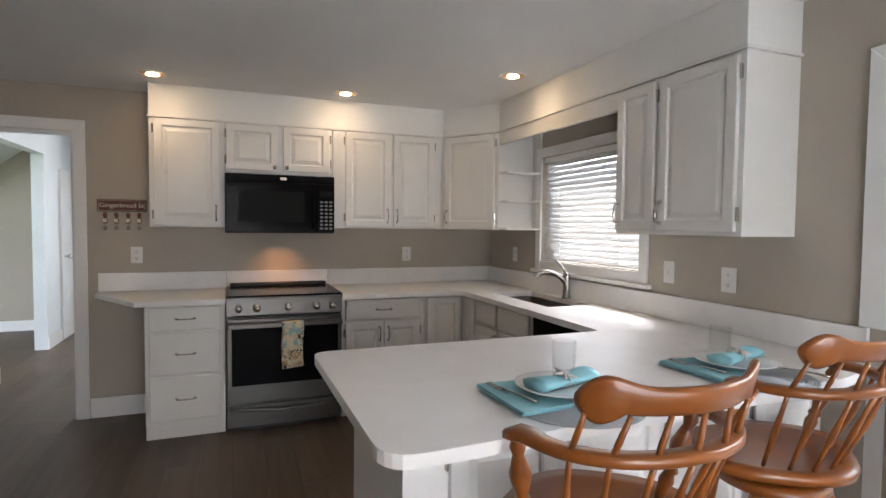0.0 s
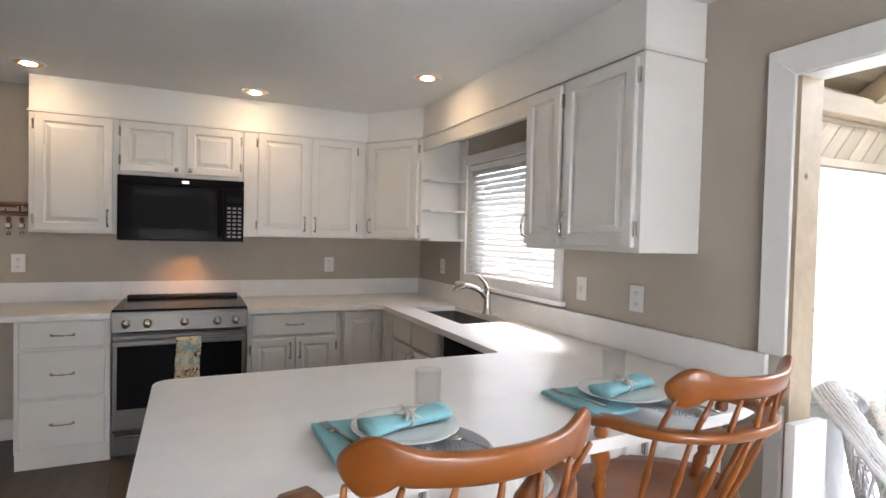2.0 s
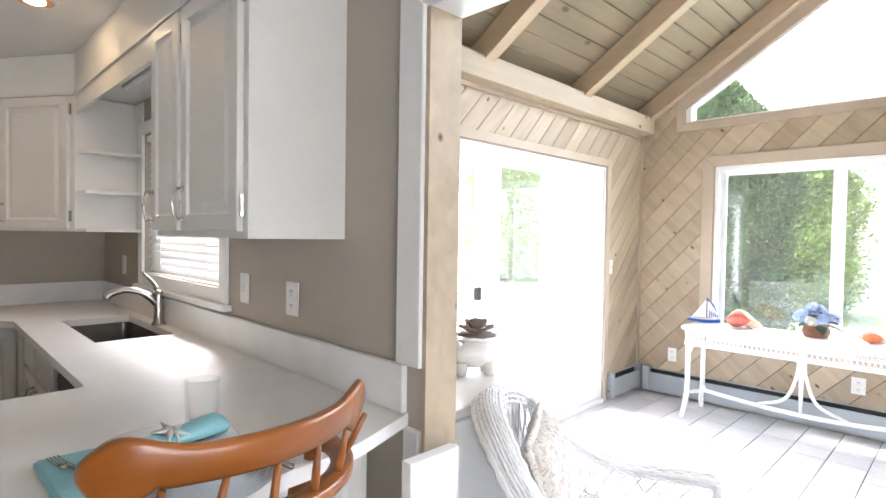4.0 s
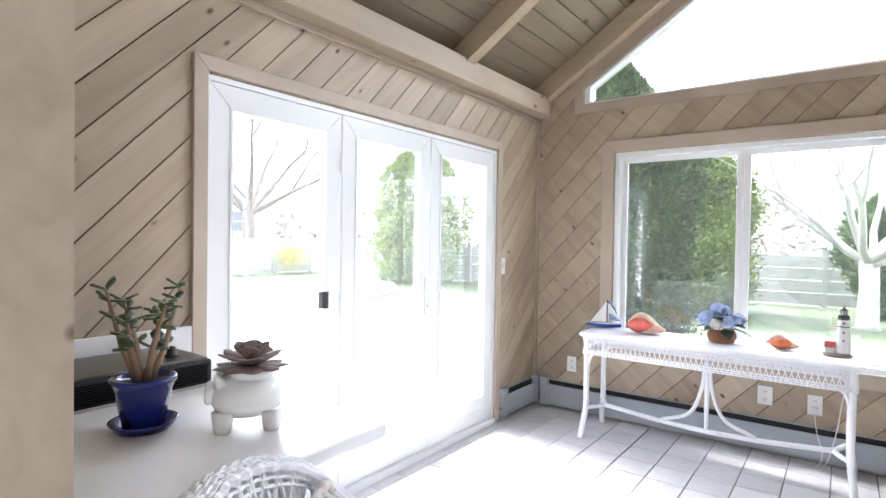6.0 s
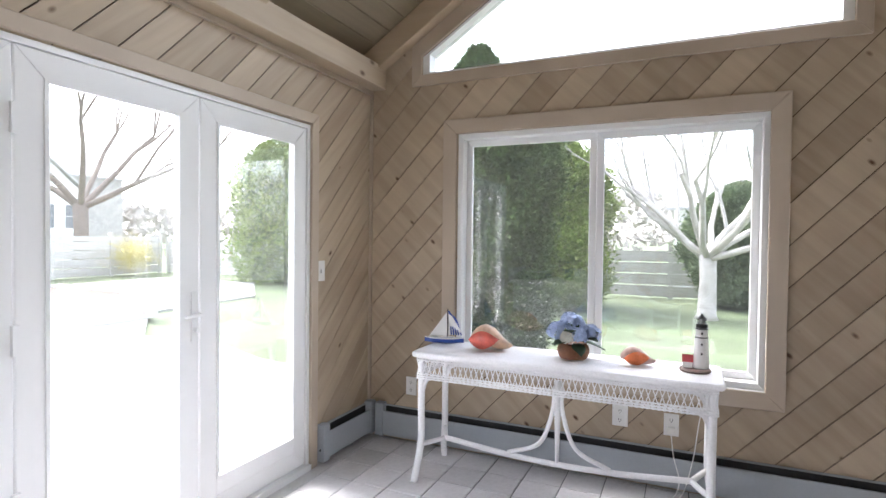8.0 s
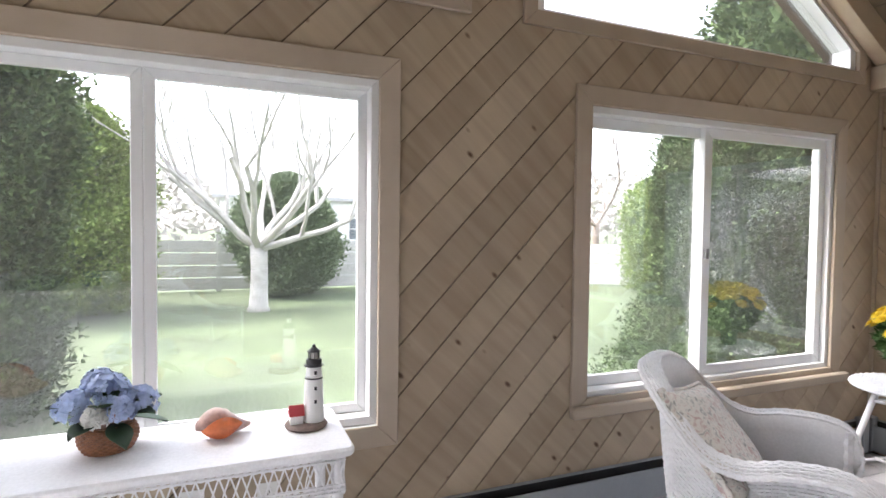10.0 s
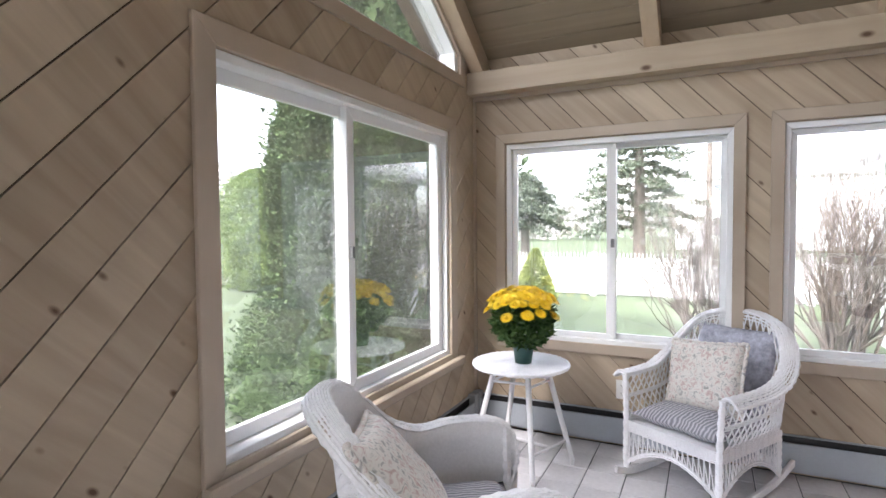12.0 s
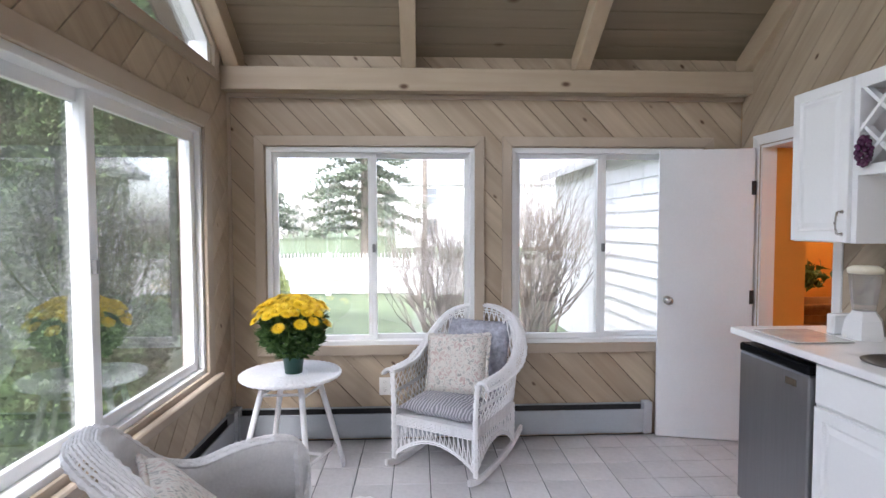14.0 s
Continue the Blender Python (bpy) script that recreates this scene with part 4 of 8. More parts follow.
# three-leaf patio door
pd = tagged(new("door_1"), kind="structure")
bm = B()
ring(bm, MN, 3.172, 5.393, 0.0, 1.983, 0.022, -0.12, 0.0, "lrt")
boxm(bm, MN, 3.172, 5.393, 0.0, 0.034, -0.14, 0.02)
part("door_frame", bm, M_VINYL, pd)
for u0, u1, hu in ((3.196, 3.903, None), (3.909, 4.632, 4.60), (4.640, 5.370, None)):
    bm = B()
    ring(bm, MN, u0, u1, 0.037, 1.96, 0.095, -0.055, -0.012)
    boxm(bm, MN, u0 + .095, u1 - .095, 0.132, 0.212, -0.055, -0.012)
    lf = part("door_leaf", bm, M_VINYL, pd, bevel=.003)
    bm = B()
    ring(bm, MN, u0 + .09, u1 - .09, 0.207, 1.87, 0.014, -0.016, -0.006)
    part("glazing_bead", bm, M_VINYL, lf)
    bm = B()
    boxm(bm, MN, u0 + .09, u1 - .09, 0.205, 1.87, -0.037, -0.031)
    g = part("pane", bm, M_GLASS, lf)
    g.visible_shadow = False
bm = B()
boxm(bm, MN, 4.588, 4.618, 0.88, 1.10, -.012, -.004)
tube(bm, [MN(4.603, 1.0, 0), MN(4.603, 1.0, .035), MN(4.52, 1.0, .04)], .009, 8)
tube(bm, [MN(4.603, .93, 0), MN(4.603, .93, .02)], .012, 8)
part("door_handle", bm, M_VINYL, pd)
for z in (0.45, 1.0, 1.72):
    bm = B()
    boxm(bm, MN, 3.895, 3.917, z - .05, z + .05, -.012, .004)
    part("hinge", bm, M_VINYL, pd)
bm = B()
boxm(bm, MN, 3.765, 3.80, 0.99, 1.07, -.012, .02)
part("lock_box", bm, M_BLACKM, pd)

# the white inner door, standing open
dr3 = part("door_3", B(), M_WHITE, kind="structure")
ha, hb = Vector((XW + .03, -2.60, 0)), Vector((3.195, -2.74, 0))
dd_ = (hb - ha).normalized()
dn_ = Vector((-dd_.y, dd_.x, 0))
if dn_.y < 0:
    dn_ = -dn_
MD = lambda u, z, d: tuple(ha + dd_ * u + dn_ * d + Vector((0, 0, z)))
DWD = (hb - ha).length
bm = B()
boxm(bm, MD, 0, DWD, 0.012, 1.935, -0.035, 0)
lf = part("door_leaf", bm, surf("white_door_paint", (.74, .76, .78), .45, var=.03), dr3, bevel=.002)
part("door_knob", lathe(B(), [(.028, 0), (.028, .005), (.012, .01), (.012, .03), (.027, .042), (.028, .06), (.015, .068)], a=MD(DWD - .06, .94, 0), b=MD(DWD - .06, .94, 1), n=20), M_CHROME, lf, smooth=True)
for z in (0.25, 0.97, 1.68):
    bm = B()
    boxm(bm, MD, -.006, .02, z - .045, z + .045, -.02, .004)
    part("hinge", bm, M_BLACKM, lf)
bm = B()
ring(bm, MW, -2.67, -1.90, 0, 2.02, 0.065, -0.011, 0.008, "lrt")
part("door_casing", bm, M_WHITE, kind="structure", bevel=.003)
bm = B()
boxm(bm, MW, -2.602, -2.585, 0, 1.95, -.10, -.005)
boxm(bm, MW, -1.975, -1.958, 0, 1.95, -.10, -.005)
boxm(bm, MW, -2.585, -1.975, 1.935, 1.95, -.31, -.005)
part("door_jamb", bm, M_WHITE, kind="structure")
# warm room behind it
M_ORANGE = surf("orange_paint", (.62, .29, .05), .7, var=.03)
bm = B()
boxm(bm, MW, -2.602, -2.588, 0, 1.935, -.31, -.101)
boxm(bm, MW, -1.972, -1.958, 0, 1.935, -.31, -.101)
part("reveal", bm, M_ORANGE, kind="structure")
simple_wall("warm_room_wall", 0.7, 0.8, -3.5, -1.83, 0, 2.4, M_ORANGE)
simple_wall("warm_room_wall", 0.8, XW, -3.5, -3.4, 0, 2.4, M_ORANGE)
simple_wall("warm_room_wall", 0.8, XS, -1.83, -1.82, 0, 2.4, M_ORANGE)
simple_wall("warm_room_wall", XW - .05, XW, -3.4, -2.82, 0, 2.4, M_ORANGE)
simple_wall("warm_room_ceiling", 0.7, XW - .32, -3.5, -1.82, 2.3, 2.4, M_CEIL)
simple_wall("warm_room_ceiling", XW - .32, XW, -3.5, -2.82, 2.3, 2.4, M_CEIL)
simple_wall("warm_room_floor", 0.7, XW, -3.5, -1.82, -0.11, -.001, M_LAM)

# floors of the sunroom
part("sunroom_floor_bed", box(B(), XSR - .1, XE + .1, YS - .1, YN + .1, -0.12, -0.006), M_GROUT, kind="structure")
# baseboard heaters
def heater(M, u0, u1, label):
    h = thing("baseboard_heater", M(u0, 0, 0), label, "heater", "baseboard heaters of the sunroom")
    bm = B()
    boxm(bm, M, u0, u1, 0.035, 0.184, 0.048, 0.054)
    part("front_panel", bm, M_HEAT, h)
    bm = B()
    boxm(bm, M, u0, u1, 0.01, 0.222, 0.002, 0.008)
    prism(bm, [(0.008, 0.217), (0.022, 0.222), (0.022, 0.218), (0.008, 0.2125)], lambda a, b, d: M(d, b, a), u0, u1)
    part("back_panel", bm, M_HEAT, h)
    bm = B()
    prism(bm, [(0.050, 0.190), (0.057, 0.188), (0.057, 0.184), (0.055, 0.184)], lambda a, b, d: M(d, b, a), u0, u1)
    part("damper", bm, M_HEAT, h)
    bm = B()
    tube(bm, [M(u0, .09, .03), M(u1, .09, .03)], .01, 6)
    boxm(bm, M, u0 + .05, u1 - .05, .05, .16, .013, .044)
    # Black sheet over the back panel, standing in for shade in the open slot.
    boxm(bm, M, u0 + .01, u1 - .01, .05, .212, .0085, .0125)
    part("fin_core_and_slot_shade", bm, M_BLACKM, h)
    for a, b in ((u0, u0 + .06), (u1 - .06, u1)):
        bm = B()
        boxm(bm, M, a, b, 0.02, 0.238, 0.002, 0.060)
        part("end_cap", bm, M_HEAT, h, bevel=.004)


HL = "grey blue enamelled baseboard heater, low along the pine wall"
heater(ME, -YN + .085, -YS - .085, HL)
heater(MN, 5.46, XE - .002, HL)
heater(MZ, 3.215, XE - .002, HL)

# ---- outdoors ----
M_BARK = surf("pale_bark", (.50, .48, .45), .9, var=.2, scale=8, bump=.6, dist=.02)
M_BARKD = surf("brown_bark", (.19, .16, .135), .9, var=.25, scale=8, bump=.6, dist=.02)
def foliage_mat(name, a, b):
    m, n, l, p = base_mat(name, .75)
    p.inputs["Specular IOR Level"].default_value = .15
    g_ = n.new("ShaderNodeNewGeometry")
    mx = n.new("ShaderNodeMix")
    mx.data_type = "RGBA"
    mx.inputs["A"].default_value, mx.inputs["B"].default_value = (*a, 1), (*b, 1)
    l.new(g_.outputs["Random Per Island"], mx.inputs["Factor"])
    l.new(mx.outputs["Result"], p.inputs["Base Color"])
    return m


M_LEAFY = foliage_mat("bright_evergreen", (.08, .13, .03), (.28, .36, .11))
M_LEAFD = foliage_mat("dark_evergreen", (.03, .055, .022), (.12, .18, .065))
M_LEAFM = foliage_mat("grey_evergreen", (.10, .14, .08), (.24, .30, .17))
M_CEDAR = foliage_mat("cedar_needles", (.07, .09, .06), (.17, .20, .14))
M_GOLD = foliage_mat("golden_evergreen", (.20, .25, .06), (.36, .40, .14))
M_FENCEG = wood("grey_fence_boards", (.42, .41, .39), (.64, .63, .60), (.1, .1, 1), rand=.3)
M_FENCEW = surf("white_fence", (.70, .69, .67), .6, var=.08)
part("ground", box(B(), -400, 400, -400, 400, GZ - .2, GZ), M_GRASS, kind="structure")
M_PAVE = surf("pale_patio_concrete", (.40, .40, .39), .85, var=.08, bump=.3)
part("patio", slab(B(), [(0.5, 2.96), (7.3, 2.96), (8.2, 4.8), (8.4, 6.0), (8.9, 7.2), (8.8, 8.8), (10.7, 11.2), (14.2, 11.6), (17.2, 14.5), (17.2, 19.0), (0.5, 18.6)], GZ + .002, GZ + .06), M_PAVE, kind="structure")


def leaves(name, spec, mat, parent, rng, size=.06, kind=""):
    """Many small leaf blades in a crown. spec(rng) gives a place and the outward way."""
    n = spec[1]
    V, F = [], []
    for _ in range(n):
        p, o = spec[0](rng)
        o = Vector(o).normalized()
        a = (o + Vector((rng.uniform(-1, 1), rng.uniform(-1, 1), rng.uniform(-.8, 1)))).normalized()
        b = a.orthogonal().normalized()
        b = (Matrix.Rotation(rng.uniform(0, 6.28), 3, a) @ b) * size * .35
        s = size * rng.uniform(.6, 1.5)
        k = len(V)
        p = Vector(p)
        V += [p - b, p + a * s * .5 - b * .2 + b.cross(a) * .3, p + a * s, p + b]
        F += [(k, k + 1, k + 2, k + 3)]
    me = bpy.data.meshes.new(name)
    me.from_pydata([tuple(v) for v in V], [], F)
    me.materials.append(mat)
    ob = new(name, me)
    if parent:
        ob.parent = parent
        ob.matrix_parent_inverse = Matrix.Translation(-parent.location)
    return tagged(ob, kind=kind)


def evergreen(name, x, y, h, r, prof, mat, count, size, label, seed, core=True):
    """A dense evergreen: trunk, dark inner mass and a crown of leaves; prof(t) is the radius up the height."""
    rng = random.Random(seed)
    t = thing(name, (x, y, GZ), label, "tree")
    part("trunk", tube(B(), [(x, y, GZ - .02), (x, y, GZ + h * .5), (x, y, GZ + h * .9)], [r * .12, r * .08, .02], 8), M_BARKD, t)
    lump = lambda a, z: 1 + .13 * math.sin(3 * a + 2 * z) + .10 * math.sin(7 * a - 5 * z + 1)

    def spot(g):
        u = g.random() ** .85
        a = g.uniform(0, 2 * math.pi)
        z = GZ + .05 + u * h
        rr = r * prof(u) * lump(a, z) * (1 - .22 * g.random() ** 2) * (1 + .22 * g.random() ** 5)
        return (x + rr * math.cos(a), y + rr * math.sin(a), z), (math.cos(a), math.sin(a), .5)
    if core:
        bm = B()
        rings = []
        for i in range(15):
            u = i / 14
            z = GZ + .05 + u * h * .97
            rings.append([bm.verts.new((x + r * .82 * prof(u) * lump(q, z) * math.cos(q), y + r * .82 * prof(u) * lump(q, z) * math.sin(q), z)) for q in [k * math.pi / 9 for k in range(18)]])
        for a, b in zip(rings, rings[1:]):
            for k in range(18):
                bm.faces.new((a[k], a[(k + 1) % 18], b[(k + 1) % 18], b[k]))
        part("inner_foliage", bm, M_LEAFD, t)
    leaves("crown", (spot, count), mat, t, rng, size)
    return t


def branches(bm, p, d, L, r, depth, rng, spread=.6, up=.25, twig=None, n=5):
    """Grows a limb that forks."""
    pts, q = [Vector(p)], Vector(d).normalized()
    k = 4
    for i in range(k):
        q = (q + Vector((rng.uniform(-1, 1), rng.uniform(-1, 1), rng.uniform(-.6, 1) + up * .3)) * .24).normalized()
        pts.append(pts[-1] + q * L / k)
    rs = [r * (1 - .45 * i / k) for i in range(k + 1)]
    tube(bm, pts, rs, n if r > .02 else 3, caps=False)
    if depth == 0:
        return
    for i in range(rng.choice((2, 3, 3))):
        j = rng.choice((2, 3, 4, 4))
        nd = (q + Vector((rng.uniform(-1, 1), rng.uniform(-1, 1), rng.uniform(-.3, .7) + up)) * spread).normalized()
        branches(bm, pts[j], nd, L * rng.uniform(.6, .85), rs[j] * .72, depth - 1, rng, spread, up, twig, n)


def bare_tree(x, y, h, r, limbs, depth, mat, label, seed, spread=.6, up=.25):
    rng = random.Random(seed)
    t = thing("bare_tree", (x, y, GZ), label, "tree")
    bm = tube(B(), [(x, y, GZ - .03), (x, y, GZ + .1), (x + .02, y - .02, GZ + h * .6), (x, y, GZ + h)], [r * 1.5, r * 1.1, r * .95, r], 12)
    part("trunk", bm, mat, t, smooth=True)
    bm = B()
    for k in range(limbs):
        a = 2 * math.pi * k / limbs + rng.uniform(-.3, .3)
        branches(bm, (x, y, GZ + h * .93), (math.cos(a), math.sin(a), rng.uniform(.3, 1.3)), h * 1.6, r * .48, depth, rng, spread, up)
    part("limbs", bm, mat, t, smooth=True)
    return t


col = lambda u: min(1, 6 * (1 - u)) * (.9 + .1 * math.cos(3 * u))
dome = lambda u: math.sqrt(max(0, 1 - (1.9 * u - .9) ** 2)) if u > .47 else .75 + .25 * math.sin(u * 3.3)
cone = lambda u: max(.02, 1 - u) ** .75
egg = lambda u: math.sqrt(max(0.0, math.sin(math.pi * min(1, u * .93 + .07))))

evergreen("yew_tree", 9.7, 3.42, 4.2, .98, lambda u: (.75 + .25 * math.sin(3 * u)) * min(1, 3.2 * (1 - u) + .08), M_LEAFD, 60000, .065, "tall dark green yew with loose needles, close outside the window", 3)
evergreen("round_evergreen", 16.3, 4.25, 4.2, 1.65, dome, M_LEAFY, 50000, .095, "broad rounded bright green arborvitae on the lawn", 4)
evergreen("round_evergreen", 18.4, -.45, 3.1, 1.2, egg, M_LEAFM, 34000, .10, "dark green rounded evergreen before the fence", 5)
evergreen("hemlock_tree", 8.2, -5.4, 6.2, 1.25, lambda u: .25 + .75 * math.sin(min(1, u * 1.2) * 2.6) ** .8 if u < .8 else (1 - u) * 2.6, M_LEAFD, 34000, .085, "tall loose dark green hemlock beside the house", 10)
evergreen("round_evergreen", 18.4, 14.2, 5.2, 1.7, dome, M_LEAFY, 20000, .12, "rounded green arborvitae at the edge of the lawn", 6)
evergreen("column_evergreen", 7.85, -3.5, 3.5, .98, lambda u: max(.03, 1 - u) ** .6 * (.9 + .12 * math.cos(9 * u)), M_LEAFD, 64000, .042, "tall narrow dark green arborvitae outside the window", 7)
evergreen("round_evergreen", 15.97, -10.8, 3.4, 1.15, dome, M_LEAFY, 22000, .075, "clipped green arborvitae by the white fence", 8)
evergreen("cone_evergreen", 8.15, -11.5, 1.15, .45, cone, M_GOLD, 8000, .07, "small cone shaped golden evergreen before the white fence", 9)
bare_tree(15.8, .40, 1.4, .18, 11, 7, M_BARK, "bare spreading tree with a pale painted trunk on the lawn", 21, .75, .38)
bare_tree(27, -17, 2.2, .2, 5, 5, M_BARKD, "bare tree behind the white fence", 22)
bare_tree(17.5, 24.5, 3.0, .30, 6, 6, M_BARKD, "bare tree beyond the patio", 23)
bare_tree(11.5, 24, 3.2, .24, 5, 6, M_BARKD, "bare tree beyond the patio", 24)


def shrub(x, y, h, n, spread, label, seed):
    rng = random.Random(seed)
    t = thing("bare_shrub", (x, y, GZ), label, "shrub")
    bm = B()
    for k in range(n):
        a = rng.uniform(0, 6.28)
        w = rng.uniform(.1, spread)
        branches(bm, (x + rng.uniform(-.15, .15), y + rng.uniform(-.15, .15), GZ - .01), (w * math.cos(a), w * math.sin(a), 1), h * rng.uniform(.32, .46), .024, 4, rng, .5, .35)
    part("stems", bm, M_BARKD, t)
    return t


shrub(3.15, -6.6, 2.4, 48, .6, "leafless many-stemmed brown shrub by the white siding", 31)
shrub(4.45, -6.6, 2.0, 48, .85, "leafless grey green shrub with fine twigs on the lawn", 32)


def cedar(x, y, h, seed, label):
    rng = random.Random(seed)
    t = thing("cedar_tree", (x, y, GZ), label, "tree")
    part("trunk", tube(B(), [(x, y, GZ), (x, y, GZ + h * .5), (x + .1, y, GZ + h)], [.28, .2, .04], 10), M_BARKD, t)
    bm = B()
    tips = []
    for k in range(46):
        z = GZ + 1.6 + (h - 1.8) * k / 46
        a = k * 2.4 + rng.uniform(-.3, .3)
        L = (1 - (k / 46) ** 1.3) * 3.0 * rng.uniform(.6, 1.1) + .4
        pts = curve_pts([(x, y, z), (x + L * .5 * math.cos(a), y + L * .5 * math.sin(a), z + .12), (x + L * math.cos(a), y + L * math.sin(a), z - .25)], 4)
        tube(bm, pts, [.05 * (1 - .1 * i) for i in range(len(pts))], 4, caps=False)
        tips.append(pts)
    part("limbs", bm, M_BARKD, t)

    def spot(g):
        pts = g.choice(tips)
        i = g.randrange(2, len(pts))
        p = pts[i]
        s = .35
        return (p.x + g.uniform(-s, s), p.y + g.uniform(-s, s), p.z + g.gauss(0, .07) - .05), (g.uniform(-1, 1), g.uniform(-1, 1), .1)
    leaves("crown", (spot, 15000), M_CEDAR, t, rng, .16)
    return t


cedar(7.3, -25, 8.5, 41, "large loose grey green cedar beyond the white fence")
cedar(13.6, -28, 4.8, 42, "smaller grey green cedar beyond the fence")


def fence(name, pts, h, mat, label, board=.34, pickets=False):
    """A fence of posts with wide horizontal boards, or pickets along the top."""
    f = thing(name, (pts[0][0], pts[0][1], GZ), label, "fence")
    for (x0, y0), (x1, y1) in zip(pts, pts[1:]):
        L = math.hypot(x1 - x0, y1 - y0)
        n = max(1, round(L / 2.4))
        a = math.atan2(y1 - y0, x1 - x0)
        ux, uy = math.cos(a), math.sin(a)
        for k in range(n + 1):
            px, py = x0 + ux * L * k / n, y0 + uy * L * k / n
            bm = B()
            boxm(bm, lambda u, z, d: (px + ux * u - uy * d, py + uy * u + ux * d, z), -.07, .07, GZ, GZ + h + .1, -.07, .07)
            prism(bm, [(-.085, GZ + h + .1), (.085, GZ + h + .1), (0, GZ + h + .16)], lambda u, z, d: (px + ux * u - uy * d, py + uy * u + ux * d, z), -.085, .085)
            part("post", bm, mat, f)
        for k in range(n):
            a0, a1 = L * k / n + .07, L * (k + 1) / n - .07
            z = GZ + .05
            while z < GZ + h - .1:
                bm = B()
                zz = min(z + board - .025, GZ + h)
                boxm(bm, lambda u, zq, d: (x0 + ux * u - uy * d, y0 + uy * u + ux * d, zq), a0, a1, z, zz, -.018, .018)
                part("board", bm, mat, f)
                z += board
            if pickets:
                bm = B()
                q = a0
                while q < a1:
                    boxm(bm, lambda u, zq, d: (x0 + ux * u - uy * d, y0 + uy * u + ux * d, zq), q, q + .03, GZ + h + .01, GZ + h + .12, -.01, .01)
                    q += .09
                part("picket_top", bm, mat, f, kind="stuff")
    return f


fence("garden_fence", [(19.8, 22), (19.8, -3.4)], 1.45, M_FENCEG, "weathered grey board fence along the lawn")
fence("garden_fence", [(19.8, -3.8), (18.5, -9.5), (16.5, -13.2)], 1.35, M_FENCEW, "white board fence along the lawn")
fence("garden_fence", [(16.2, -13.0), (-2, -13.0)], .95, M_FENCEW, "white board fence with short pickets on top, along the lawn", pickets=True)
# Grey boards here, so this fence stands out darker than the bright sky.
fence("garden_fence", [(19.5, 22.2), (-4, 20.2)], 1.6, M_FENCEG, "pale grey board fence beyond the patio")


def house(name, x0, x1, y0, y1, h, rise, along, wallm, roofm, label, wins=(), lap=.18):
    """A far or near house: lapped walls, pitched roof, windows. along: axis of the ridge; wins: (side, centre, z, w, h)."""
    t = thing(name, (x0, y0, GZ), label, "house")
    part("wall", box(B(), x0, x1, y0, y1, GZ, GZ + h), wallm, t)
    bm = B()
    z = GZ + .15
    while z < GZ + h - .05:
        for M, a, b in ((lambda u, zz, d: (x1 + d, u, zz), y0, y1), (lambda u, zz, d: (x0 - d, u, zz), y0, y1), (lambda u, zz, d: (u, y0 - d, zz), x0, x1), (lambda u, zz, d: (u, y1 + d, zz), x0, x1)):
            prism(bm, [(0.002, z), (0.022, z), (0.004, z + lap - .004), (0.002, z + lap - .004)], lambda p, q, d: M(d, q, p), a, b)
        z += lap
    part("siding", bm, wallm, t, kind="stuff")
    bm, o, zt = B(), .25, GZ + h
    if along == "y":
        xm = (x0 + x1) / 2
        prism(bm, [(x0 - o, zt - .05), (xm, zt + rise), (x1 + o, zt - .05), (x1 + o, zt + .07), (xm, zt + rise + .14), (x0 - o, zt + .07)], lambda u, z, d: (u, d, z), y0 - o, y1 + o)
        gb = B()
        prism(gb, [(x0, zt), (x1, zt), (xm, zt + rise)], lambda u, z, d: (u, d, z), y0 + .01, y1 - .01)
    else:
        ym = (y0 + y1) / 2
        prism(bm, [(y0 - o, zt - .05), (ym, zt + rise), (y1 + o, zt - .05), (y1 + o, zt + .07), (ym, zt + rise + .14), (y0 - o, zt + .07)], lambda u, z, d: (d, u, z), x0 - o, x1 + o)
        gb = B()
        prism(gb, [(y0, zt), (y1, zt), (ym, zt + rise)], lambda u, z, d: (d, u, z), x0 + .01, x1 - .01)
    part("gable", gb, wallm, t)
    part("roof", bm, roofm, t)
    for side, c, z, w_, hh in wins:
        M = {"e": lambda u, zz, d: (x1 + .022 + d, u, zz), "w": lambda u, zz, d: (x0 - .022 - d, u, zz), "s": lambda u, zz, d: (u, y0 - .022 - d, zz), "n": lambda u, zz, d: (u, y1 + .022 + d, zz)}[side]
        bm = B()
        ring(bm, M, c - w_ / 2, c + w_ / 2, z, z + hh, .08, 0, .04)
        boxm(bm, M, c - w_ / 2 + .08, c + w_ / 2 - .08, z + hh / 2 - .02, z + hh / 2 + .02, 0, .03)
        wo = part("window", bm, M_FENCEW, t)
        bm = B()
        boxm(bm, M, c - w_ / 2 + .08, c + w_ / 2 - .08, z + .08, z + hh - .08, .001, .008)
        part("pane", bm, M_DARKP, wo)
    return t


M_DARKP = surf("dark_window", (.15, .17, .19), .15, var=.1, bump=0)
M_SIDING = surf("white_siding", (.78, .78, .77), .55, var=.04)
M_ROOF = surf("grey_shingles", (.42, .42, .42), .85, var=.2, scale=6, fine=30, bump=.5)
M_SHINGLE = surf("grey_shingle_wall", (.42, .41, .39), .85, var=.2, scale=5)
house("garage", -1.8, 2.3, -8.9, -3.6, 2.62, 1.6, "y", M_SIDING, M_ROOF, "low white sided wing with grey roof and gutter beside the shrub")
house("neighbour_house", 23.5, 31, -7.0, 1.2, 2.8, 2.0, "y", M_SIDING, M_ROOF, "white sided garage with a small window beyond the fence", [("w", -3.6, .95, 1.0, .9)])
